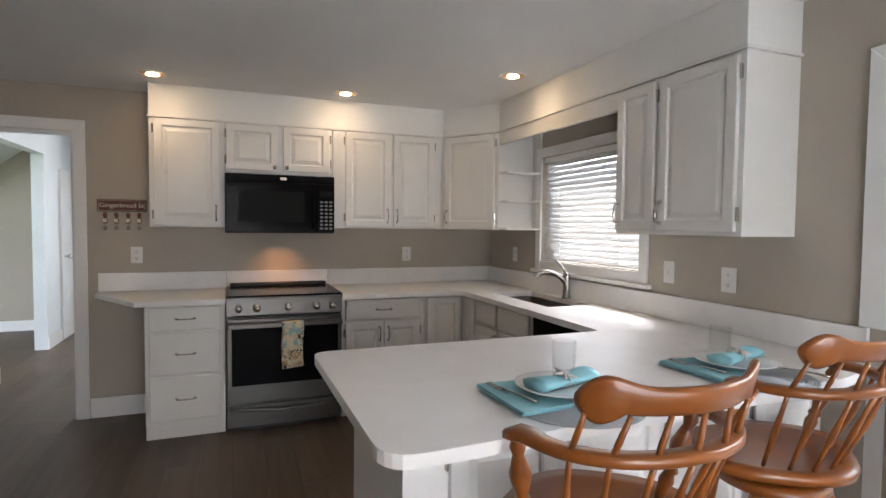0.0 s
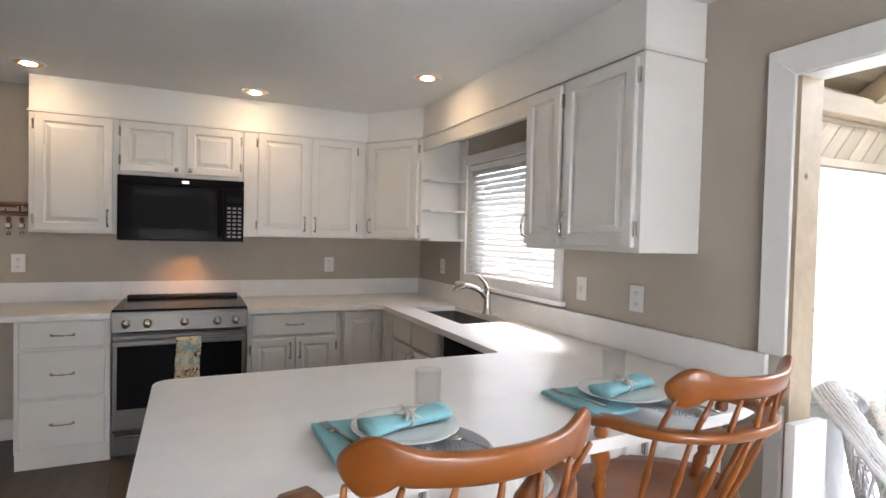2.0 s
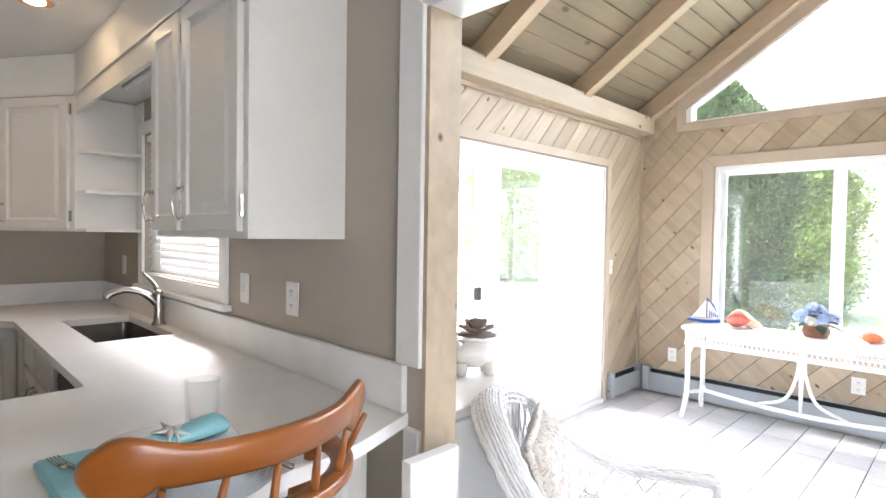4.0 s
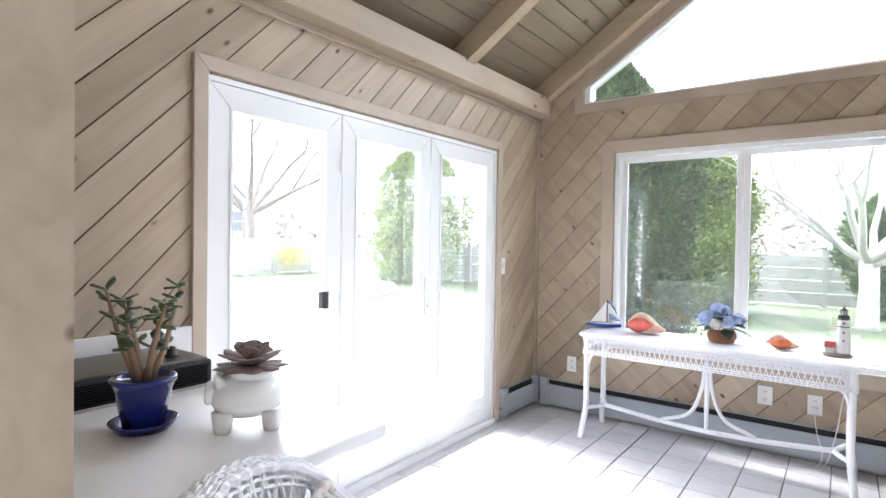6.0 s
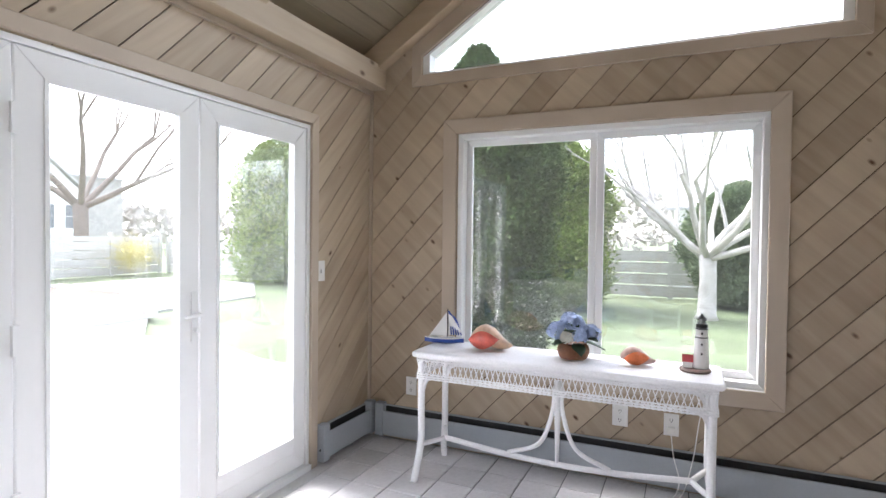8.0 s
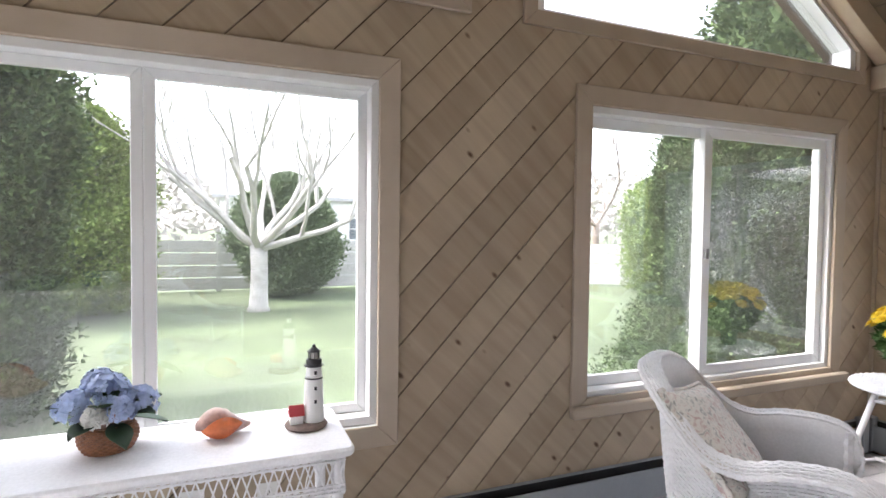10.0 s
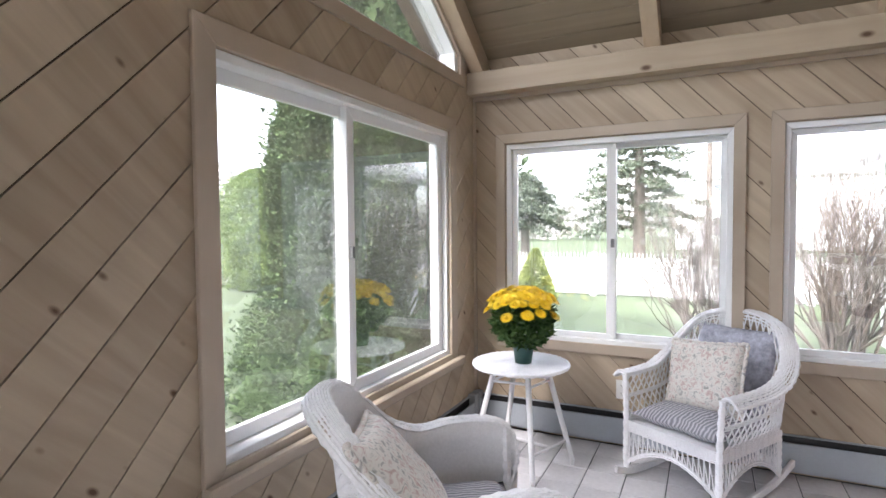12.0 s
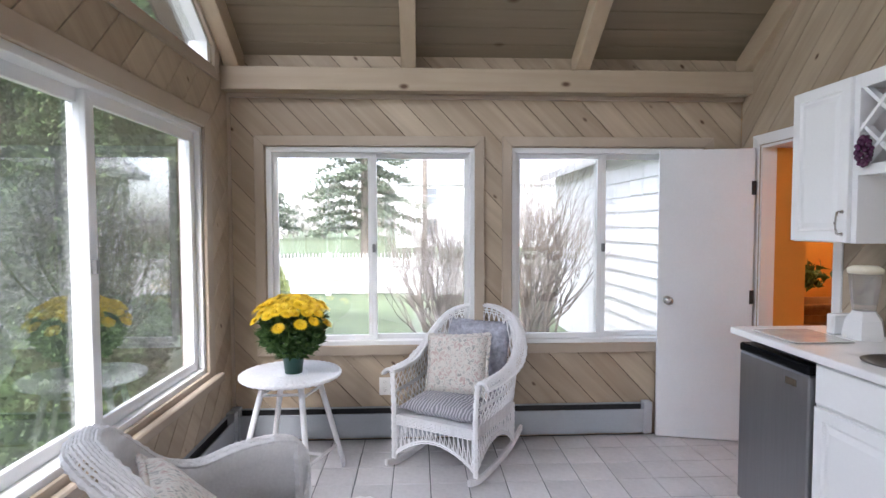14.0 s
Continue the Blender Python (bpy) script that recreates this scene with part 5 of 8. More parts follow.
house("neighbour_house", 12.5, 29, 38.3, 47, 5.6, 2.2, "x", M_SHINGLE, M_ROOF, "grey shingled house with white windows beyond the patio fence", [("s", 14.5, 3.2, 1.1, 1.4), ("s", 17, 3.2, 1.1, 1.4), ("s", 26, 3.2, 1.1, 1.4), ("s", 14.5, .9, 1.1, 1.4)])
house("neighbour_house", 19, 23.8, 34, 38.0, 3.9, 2.2, "y", M_SIDING, M_ROOF, "white house beyond the fence", [("s", 19.9, 1.6, 1.0, 1.5), ("s", 21.4, 1.6, 1.1, 1.5), ("s", 22.9, 1.6, 1.0, 1.5)])
house("neighbour_house", -8, 6.6, -52, -42, 5.0, 2.6, "x", M_SIDING, M_ROOF, "large white two storey house far beyond the fence", [("n", 3.7, 3.0, 1.0, 1.4), ("n", 0, 3.0, 1.0, 1.4), ("n", 3.7, .6, 1.0, 1.4)])
t = thing("utility_pole", (4.5, -25, GZ), "tall brown wooden utility pole beyond the fence", "pole")
part("shaft", tube(B(), [(4.5, -25, GZ), (4.45, -25, 8.5)], [.13, .1], 8), M_BARKD, t)
part("crossarm", box(B(), 3.6, 5.4, -25.05, -24.95, 7.6, 7.75), M_BARKD, t)
for (px, py, L, W) in ((6.4, 13.8, 2.4, 1.3), (9.0, 10.4, 1.3, 3.2)):
    t = thing("planter_bed", (px, py, GZ), "white boxed planter bed with bare soil on the patio", "planter")
    bm = B()
    ring(bm, lambda u, z, d: (px + u, py + z, d), 0, L, 0, W, .05, GZ + .06, GZ + .56)
    part("box_sides", bm, M_FENCEW, t)
    part("soil", box(B(), px + .05, px + L - .05, py + .05, py + W - .05, GZ + .06, GZ + .50), surf("soil", (.12, .09, .07), .95, var=.3), t)

# Bare woods paled in colour to imitate bright distance haze.
M_HAZE = foliage_mat("far_woods_with_haze", (.34, .32, .29), (.52, .50, .47))
rngw = random.Random(77)


def wood_spot(g):
    a = g.uniform(-2.3, 2.1)
    r = g.uniform(62, 80)
    h = (5 + 2.5 * math.sin(a * 7) + 1.5 * math.sin(a * 17 + 1)) * g.random() ** .6
    return (4 + r * math.cos(a), r * math.sin(a), GZ + h), (g.uniform(-1, 1), g.uniform(-1, 1), g.uniform(0, 1))


tagged(leaves("far_woods", (wood_spot, 16000), M_HAZE, None, rngw, 1.1), "bare woods all round beyond the gardens, haze painted into their pale colour", "woods", "", "stuff")
t = thing("forsythia", (17.6, 21.6, GZ), "yellow flowering forsythia bush beyond the patio", "shrub")
leaves("crown", (lambda g: ((17.6 + g.gauss(0, .35), 21.2 + g.gauss(0, .3), GZ + .85 + g.gauss(0, .3)), (g.uniform(-1, 1), g.uniform(-1, 1), 1)), 2500), foliage_mat("yellow_blossom", (.5, .44, .14), (.66, .60, .26)), t, rngw, .07)

# ---- captain's stools at the peninsula ----
M_MAPLE = wood("honey_brown_maple", (.13, .034, .006), (.38, .122, .020), (.25, .25, 1), rough=.33, ring=9, rand=.05, coat=.3, bump=.03)


def stool(loc, rz):
    """A swivel bar stool: bow back with spindles, scrolled crest, turned arm posts and legs. Its front is +y."""
    t = tagged(new("bar_stool"), "honey brown maple captain's bar stool with spindle back, at the peninsula", "stool", "bar stools at the peninsula")
    sz = .70
    # shaped seat
    bm = B()
    out = []
    for k in range(36):
        a = 2 * math.pi * k / 36
        r = .252 + .012 * math.cos(2 * a) + (.012 * math.cos(4 * a))
        out.append((r * 1.02 * math.cos(a), r * .95 * math.sin(a)))
    rows = [(.86, -.028), (.98, -.018), (1.0, 0), (.97, .014), (.80, .010), (.45, .0), (.15, -.002)]
    rg_ = [[bm.verts.new((x * s, y * s, sz + h)) for x, y in out] for s, h in rows]
    for a, b in zip(rg_, rg_[1:]):
        for k in range(36):
            bm.faces.new((a[k], a[(k + 1) % 36], b[(k + 1) % 36], b[k]))
    bm.faces.new(rg_[0][::-1])
    bm.faces.new(rg_[-1])
    part("seat", bm, M_MAPLE, t, smooth=True)
    part("swivel_plate", lathe(B(), [(.10, 0), (.10, .02), (.09, .03)], (0, 0, sz - .06)), M_BLACKM, t)
    part("under_seat", lathe(B(), [(.15, 0), (.17, .01), (.17, .035), (.15, .045)], (0, 0, sz - .105), 28), M_MAPLE, t, smooth=True)
    # legs and stretchers
    legs = []
    for sx, sy in ((-1, -1), (1, -1), (1, 1), (-1, 1)):
        a, b = Vector((sx * .11, sy * .11, sz - .10)), Vector((sx * .23, sy * .22, 0))
        L = (b - a).length
        prof = [(.016, 0), (.018, .03), (.026, .10), (.020, .15), (.025, .17), (.017, .19), (.020, .22), (.027, .32), (.018, .40), (.024, .42), (.017, .44), (.020, .50), (.014, L)]
        part("leg", lathe(B(), prof, a=a, b=b, n=14), M_MAPLE, t, smooth=True)
        legs.append((a, b))
    for i in range(4):
        (a, b), (c, d) = legs[i], legs[(i + 1) % 4]
        f = .62 if i % 2 else .70
        p, q = a.lerp(b, f), c.lerp(d, f)
        m = (q - p).length
        part("stretcher", lathe(B(), [(.009, 0), (.013, m * .25), (.017, m * .5), (.013, m * .75), (.009, m)], a=p, b=q, n=10), M_MAPLE, t, smooth=True)
    # arm bow
    az = .965
    bow = []
    for k in range(25):
        a = math.pi * (1 + k / 24)
        bow.append(Vector((.245 * math.cos(a), -.09 + .20 * math.sin(a), az + .008 * (1 - abs(math.cos(a))))))
    bow = [Vector((-.262, -.035, az - .004)), Vector((-.256, -.055, az - .002)), Vector((-.248, -.075, az))] + bow + [Vector((.248, -.075, az)), Vector((.256, -.055, az - .002)), Vector((.262, -.035, az - .004))]
    bm = B()
    prev = None
    n = len(bow)
    for i, p in enumerate(bow):
        d = (bow[min(i + 1, n - 1)] - bow[max(i - 1, 0)]).normalized()
        s = Vector((d.y, -d.x, 0)).normalized()
        e = min(i, n - 1 - i)
        wd = .032 if e < 2 else (.028 if e < 4 else .021)
        hh = .012
        r = [bm.verts.new(p + s * x * wd + Vector((0, 0, z * hh))) for x, z in ((-1, -.6), (-.8, -1), (.8, -1), (1, -.6), (1, .6), (.8, 1), (-.8, 1), (-1, .6))]
        if prev:
            for k in range(8):
                bm.faces.new((prev[k], prev[(k + 1) % 8], r[(k + 1) % 8], r[k]))
        else:
            bm.faces.new(r[::-1])
        prev = r
    bm.faces.new(prev)
    part("arm_bow", bm, M_MAPLE, t, smooth=True)
    # crest rail, curved in plan and scrolled at both ends
    bm = B()
    prev = None
    cz = 1.092
    for k in range(53):
        u = math.sin(math.pi / 2 * (k / 26 - 1))   # closer sections towards the round ends
        x = .232 * u
        y = -.315 + .095 * u * u
        e = abs(u)
        top = .026 + .020 * math.exp(-((e - .82) / .20) ** 2)
        bot = -.030 - .024 * math.exp(-((e - .86) / .15) ** 2) + .007 * math.exp(-((e - .66) / .035) ** 2)
        if e > .80:
            q = math.sqrt(max(0.0, 1 - ((e - .80) / .20) ** 2))
            mid = (top + bot) / 2
            top, bot = mid + (top - mid) * max(q, .06), mid + (bot - mid) * max(q, .06)
        g = min(1.0, (top - bot) / .03)
        r = []
        for dy, zz in ((-.012 * g, top - .008 * g), (-.006 * g, top), (.006 * g, top), (.012 * g, top - .008 * g), (.012 * g, bot + .008 * g), (.006 * g, bot), (-.006 * g, bot), (-.012 * g, bot + .008 * g)):
            lean = -(zz) * .25
            r.append(bm.verts.new((x, y + dy + lean, cz + zz)))
        if prev:
            for j in range(8):
                bm.faces.new((prev[j], prev[(j + 1) % 8], r[(j + 1) % 8], r[j]))
        else:
            bm.faces.new(r[::-1])
        prev = r
    bm.faces.new(prev)
    part("crest_rail", bm, M_MAPLE, t, smooth=True)
    # spindles from seat to bow and from bow to crest
    for k in range(7):
        u = (k - 3) / 3
        a = math.pi * 1.5 + u * 1.08
        low = Vector((.19 * math.cos(a), .185 * math.sin(a) + .0, sz + .01))
        mid = Vector((.245 * math.cos(a), -.09 + .20 * math.sin(a), az))
        hi = Vector((.225 * u, -.315 + .095 * u * u * .74 + .005, cz - .03))
        L = (mid - low).length
        part("spindle", lathe(B(), [(.006, 0), (.007, L * .3), (.0105, L * .5), (.0065, L * .72), (.006, L)], a=low, b=mid, n=10), M_MAPLE, t, smooth=True)
        L = (hi - mid).length
        part("spindle", lathe(B(), [(.006, 0), (.007, L * .4), (.0052, L)], a=mid, b=hi, n=8), M_MAPLE, t, smooth=True)
    for s in (-1, 1):
        a, b = Vector((s * .20, .01, sz + .005)), Vector((s * .258, -.045, az - .01))
        L = (b - a).length
        part("arm_post", lathe(B(), [(.012, 0), (.016, .03), (.020, .055), (.014, .075), (.020, .085), (.014, .10), (.024, .14), (.026, .16), (.016, .20), (.013, L - .05), (.019, L - .03), (.014, L - .015), (.014, L)], a=a, b=b, n=14), M_MAPLE, t, smooth=True)
    t.matrix_basis = Matrix.Translation(loc) @ Matrix.Rotation(radians(rz), 4, "Z")
    return t


stool((.81, 1.455, 0), 0)
stool((1.60, 1.60, 0), 4)

# ---- table settings ----
M_PLATE = surf("white_porcelain", (.80, .80, .79), .12, var=.01, bump=0)
M_NAPKIN = surf("turquoise_cotton", (.28, .56, .62), .85, var=.10, fine=160, bump=.3)
M_MAT = surf("silver_grey_woven", (.42, .44, .46), .55, var=.15, fine=200, bump=.4)
M_CLEAR = pane_glass("clear_tumbler_glass", .6, .03)
M_STAR = surf("pewter_starfish", (.62, .60, .57), .35, .7, var=.1)


def fold(name, pts, layers, h, mat, parent, label=""):
    """Stacked folded cloth with soft rounded edges."""
    bm = B()
    for k in range(layers):
        z = CT + .006 + k * h
        q = [(x + .003 * math.sin(3 * k + x * 30), y + .003 * math.cos(5 * k + y * 20)) for x, y in pts]
        slab(bm, q, z, z + h * .86)
    return part(name, bm, mat, parent, label, bevel=h * .3)


def setting(x, y, label2):
    rot = Matrix.Rotation(radians(0), 4, "Z")
    m = thing("placemat", (x, y - .07, CT), "round silver grey spiral woven placemat on the white worktop", "placemat", "placemats")
    bm = B()
    prof = []
    for k in range(22):
        r = .012 + k * .0082
        prof += [(r, .0045), (r + .004, .0015)]
    lathe(bm, [(.001, .0)] + prof[:-1] + [(.19, .002), (.188, 0)], (x, y - .07, CT + .001), 40)
    part("spiral_weave", bm, M_MAT, m, smooth=False)
    c = thing("napkin", (x - .12, y, CT), "turquoise cotton napkin folded flat under the fork", "napkin", "folded napkins")
    fold("cloth", [(x - .205, y + .145), (x - .05, y + .14), (x - .035, y - .11), (x - .20, y - .125)], 4, .0035, M_NAPKIN, c)
    c = thing("dinner_plate", (x, y, CT), "round white porcelain dinner plate with a rolled napkin on it", "plate", "dinner plates")
    part("dish", lathe(B(), [(.07, 0), (.075, .004), (.10, .008), (.135, .018), (.137, .020), (.134, .021), (.10, .012), (.075, .0085), (.0, .008)], (x, y, CT + .021), 44), M_PLATE, c, smooth=True)
    c = thing("rolled_napkin", (x, y, CT + .03), "turquoise napkin rolled through a pewter starfish ring, on the plate", "napkin", "rolled napkins")
    bm = B()
    prev = None
    dr = Vector((math.cos(radians(14)), math.sin(radians(14)), 0))
    sd = Vector((-dr.y, dr.x, 0))
    for k in range(13):
        u = k / 12 * 2 - 1
        w_, h_ = .030 + .014 * abs(u) ** 1.5, .017 + .004 * abs(u)
        ce = Vector((x, y, CT + .032 + h_)) + dr * u * .115
        r = [bm.verts.new(ce + sd * (w_ * math.cos(a) * (1 + .08 * math.sin(5 * a + k))) + Vector((0, 0, h_ * math.sin(a)))) for a in [2 * math.pi * j / 16 for j in range(16)]]
        if prev:
            for j in range(16):
                bm.faces.new((prev[j], prev[(j + 1) % 16], r[(j + 1) % 16], r[j]))
        else:
            bm.faces.new(r[::-1])
        prev = r
    bm.faces.new(prev)
    part("roll", bm, M_NAPKIN, c, smooth=True)
    bm = B()
    ct = Vector((x, y - .012, CT + .072))
    tube(bm, [ct + sd * (.034 * math.cos(a)) + Vector((0, .01, .02 * math.sin(a) - .018)) for a in [2 * math.pi * k / 16 for k in range(17)]], .003, 6)
    for k in range(5):
        a = 2 * math.pi * k / 5 + .3
        d = (dr * math.cos(a) + (sd * .9 + Vector((0, 0, .25))).normalized() * math.sin(a))
        tube(bm, [ct, ct + d * .018, ct + d * .038], [.009, .006, .002], 6)
    part("starfish_ring", bm, M_STAR, c, "pewter starfish ring", smooth=True)
    for nm, fx_, fy_, rz, fork in (("fork", x - .155, y + .02, -76, 1), ("spoon", x + .12, y - .14, -70, 0)):
        c = thing(nm, (fx_, fy_, CT), "polished steel dinner " + nm + " beside the plate", nm, nm + "s at the settings")
        R = Matrix.Rotation(radians(rz), 3, "Z")
        P = lambda a, b, z: Vector((fx_, fy_, CT + .021 + z)) + R @ Vector((a, b, 0))
        bm = B()
        tube(bm, [P(.10, 0, .001), P(.05, 0, .004), P(0, 0, .005), P(-.04, 0, .003)], [.006, .004, .0025, .003], 6)
        if fork:
            boxm(bm, lambda u, z, d: P(u, d, z), -.062, -.038, .001, .003, -.011, .011)
            for q in (-.0095, -.003, .003, .0095):
                tube(bm, [P(-.06, q, .002), P(-.085, q, .003), P(-.105, q, .006)], .0014, 4)
        else:
            lathe(bm, [(.016, 0), (.019, .003), (.0, .0035)], tuple(P(-.06, 0, -.002)), 16)
        part("metal", bm, M_CHROME, c, smooth=True)


def tumbler(x, y):
    c = thing("tumbler", (x, y, CT), "clear ribbed glass tumbler, empty, on the white worktop", "glass", "tumblers")
    prof = [(.033, 0), (.037, .002)]
    for k in range(9):
        prof += [(.0375 + k * .0002, .008 + k * .011), (.0392 + k * .0002, .0135 + k * .011)]
    prof += [(.040, .112), (.0385, .113), (.0365, .108), (.034, .016), (.0, .014)]
    v = part("vessel", lathe(B(), prof, (x, y, CT + .001), 32), M_CLEAR, c, smooth=True)
    v.visible_shadow = False


setting(.87, 1.71, "")
setting(1.62, 1.755, "")
tumbler(1.02, 1.92)
tumbler(1.76, 1.945)

# ---- small things of the kitchen ----
M_PLASTIC = surf("white_plate_plastic", (.78, .78, .76), .35, var=.01, bump=0)
def outlet(M, u, z, kind=0, label="white duplex wall outlet"):
    c = thing("wall_outlet" if kind != 1 else "light_switch", M(u, z, 0), label, "outlet" if kind != 1 else "switch", "wall outlets")
    bm = B()
    w_ = .038 if kind != 2 else .042
    boxm(bm, M, u - w_, u + w_, z - .06, z + .06, .001, .006)
    part("cover_plate", bm, M_PLASTIC, c, bevel=.0015)
    if kind == 1:
        bm = B()
        boxm(bm, M, u - .004, u + .004, z - .012, z + .012, .006, .016)
        part("toggle", bm, M_PLASTIC, c)
    else:
        for h in (-.025, .025):
            bm = B()
            boxm(bm, M, u - .017, u + .017, z + h - .017, z + h + .017, .006, .0085)
            so = part("socket", bm, M_PLASTIC, c, bevel=.001)
            for q0, q1, h0, h1 in ((-.0075, -.0045, -.003, .007), (.0045, .0075, -.003, .007), (-.002, .002, -.011, -.007)):
                bm = B()
                boxm(bm, M, u + q0, u + q1, z + h + h0, z + h + h1, .0087, .0092)
                part("slot", bm, M_BLACKM, so)
    return c


outlet(MR, -.678, 1.175, 0, "white duplex wall outlet on the beige wall")
outlet(MR, 1.39, 1.165, 0, "white duplex wall outlet on the beige wall")
outlet(MS, -4.38, 1.18, 0, "white duplex wall outlet on the beige wall")
outlet(MS, -2.665, 1.172, 1, "white toggle light switch on the beige wall")
outlet(MS, -2.285, 1.165, 2, "white outlet plate with test buttons on the beige wall")

M_SIGN = wood("dark_red_brown_board", (.07, .02, .015), (.12, .04, .025), (.1, 1, 1), rand=0)
M_CREAM = surf("cream_paint", (.72, .66, .52), .7, bump=0)
c = thing("wall_sign", (-.765, YR, 1.53), "brown gingerbread street sign with small hanging figures on the beige wall", "sign")
bm = B()
boxm(bm, MR, -.92, -.61, 1.490, 1.578, .002, .018)
part("board", bm, M_SIGN, c, bevel=.004)
bm = B()
zig = []
for k in range(40):
    zig.append((-.91 + k * .0074, 1.570 + .003 * (-1) ** k))
tube(bm, [MR(u, z, .0195) for u, z in zig], .0015, 3)
tube(bm, [MR(u, 3.068 - z, .0195) for u, z in zig], .0015, 3)
tube(bm, [MR(-.911, 1.50 + k * .012, .0195) for k in range(6)], .0015, 3)
tube(bm, [MR(-.619, 1.50 + k * .012, .0195) for k in range(6)], .0015, 3)
part("piped_border", bm, M_CREAM, c)
tx = bpy.data.curves.new("lettering", "FONT")
tx.body, tx.size, tx.extrude, tx.align_x, tx.align_y = "Gingerbread St", .046, .001, "CENTER", "CENTER"
to = new("lettering", tx)
to.data.materials.append(M_CREAM)
to.parent = c
to.matrix_parent_inverse = Matrix.Translation(-c.location)
to.matrix_basis = Matrix.Translation((-.765, YR - .0195, 1.534)) @ Matrix.Rotation(radians(90), 4, "X")
M_GINGER = surf("gingerbread_brown", (.16, .07, .04), .7)
for k, u in enumerate((-.87, -.80, -.725, -.655)):
    o = part("hanging_figure", lathe(B(), [(.014, 0), (.017, .02), (.012, .038), (.008, .042), (.015, .055), (.012, .072), (.004, .078)], tuple(MR(u, 1.405, .02)), 10), M_GINGER, c, smooth=True)
    part("apron", box(B(), u - .012, u + .012, YR - .040, YR - .036, 1.412, 1.438), M_CREAM, o)
    part("cord", tube(B(), [MR(u, 1.48, .02), MR(u, 1.49, .012)], .001, 4), M_CREAM, o)
    bm = lathe(B(), [(.001, 0), (.010, .003), (.014, .014), (.010, .024), (.001, .028)], tuple(MR(u, 1.355, .02)), 12)
    tube(bm, [MR(u, 1.38, .02), MR(u, 1.408, .02)], .001, 4)
    part("bell", bm, M_CHROME, o, smooth=True)

tw = thing("dish_towel", (.37, 4.13, .6), "cream dish towel printed with shells, hung over the oven handle", "towel")
M_TOWEL, n_, l_, p_ = base_mat("shell_print_cotton", .9)
v_ = n_.new("ShaderNodeTexVoronoi")
v_.inputs["Scale"].default_value = 24
w_n = n_.new("ShaderNodeTexNoise")
w_n.inputs["Scale"].default_value = 30
tc_ = n_.new("ShaderNodeTexCoord")
l_.new(tc_.outputs["Object"], v_.inputs["Vector"])
l_.new(tc_.outputs["Object"], w_n.inputs["Vector"])
r_1 = n_.new("ShaderNodeValToRGB")
r_1.color_ramp.interpolation = "CONSTANT"
r_1.color_ramp.elements[0].color = (.62, .54, .38, 1)
r_1.color_ramp.elements[1].position = .30
r_1.color_ramp.elements[1].color = (.30, .42, .42, 1)
for pos, colr in ((.42, (.60, .52, .36, 1)), (.55, (.08, .08, .07, 1)), (.60, (.60, .50, .34, 1)), (.75, (.42, .28, .14, 1)), (.85, (.62, .55, .40, 1))):
    e_ = r_1.color_ramp.elements.new(pos)
    e_.color = colr
sp_ = n_.new("ShaderNodeSeparateColor")
l_.new(v_.outputs["Color"], sp_.inputs[0])
mx_ = n_.new("ShaderNodeMath")
mx_.operation = "MULTIPLY_ADD"
mx_.inputs[1].default_value = .7
mx_.inputs[2].default_value = 0
l_.new(sp_.outputs[0], mx_.inputs[0])
ad_ = n_.new("ShaderNodeMath")
l_.new(mx_.outputs[0], ad_.inputs[0])
sc_ = n_.new("ShaderNodeMath")
sc_.operation = "MULTIPLY"
sc_.inputs[1].default_value = .45
l_.new(w_n.outputs["Fac"], sc_.inputs[0])
l_.new(sc_.outputs[0], ad_.inputs[1])
l_.new(ad_.outputs[0], r_1.inputs[0])
l_.new(r_1.outputs[0], p_.inputs["Base Color"])
bm = B()
prev = None
prof = [(RY - .045, .56), (RY - .047, .70), (RY - .046, .752), (RY - .055, .758), (RY - .068, .757), (RY - .077, .75), (RY - .080, .70), (RY - .080, .58), (RY - .082, .50), (RY - .080, .445)]
for k in range(15):
    u = k / 14
    col_ = []
    for j, (yy, zz) in enumerate(prof):
        wv = .004 * math.sin(u * 14) * (1 if j > 6 else .3)
        col_.append(bm.verts.new((.283 + .14 * u + (.005 * math.sin(zz * 20)), yy + wv, zz - (.012 * (1 - u) if j == len(prof) - 1 else 0))))
    if prev:
        for j in range(len(prof) - 1):
            bm.faces.new((prev[j], prev[j + 1], col_[j + 1], col_[j]))
    prev = col_
tp = part("cloth", bm, M_TOWEL, tw, smooth=True)
sm_ = tp.modifiers.new("thick", "SOLIDIFY")
sm_.thickness = .003

# ---- sunroom counters ----
CT2, CB2 = .85, .816
M_BARW = surf("white_laminate_front", (.78, .79, .80), .35, var=.02)
cc = thing("counter_unit", (2.65, 2.2, 0), "white laminate cabinet with pale worktop by the patio door", "counter")
part("body", box(B(), XSR + .007, 2.83, 1.76, YN - .002, 0.0, CB2 - .001), M_BARW, cc)
bm = B()
raised(bm, lambda u, z, d: (u, 1.759 - d, z), XSR + .02, 2.82, .02, .80, FLAT)
part("side_panel", bm, M_BARW, cc)
part("counter_top", slab(B(), rounded([(XSR + .007, 1.725), (3.09, 1.725), (3.105, YN - .024), (XSR + .007, YN - .024)], [0, .05, .02, 0]), CB2, CT2), M_COUNTER, cc, bevel=.004)
part("upstand", box(B(), XSR + .007, 3.112, YN - .022, YN - .002, CT2 + .001, .985), M_COUNTER, cc, bevel=.002)

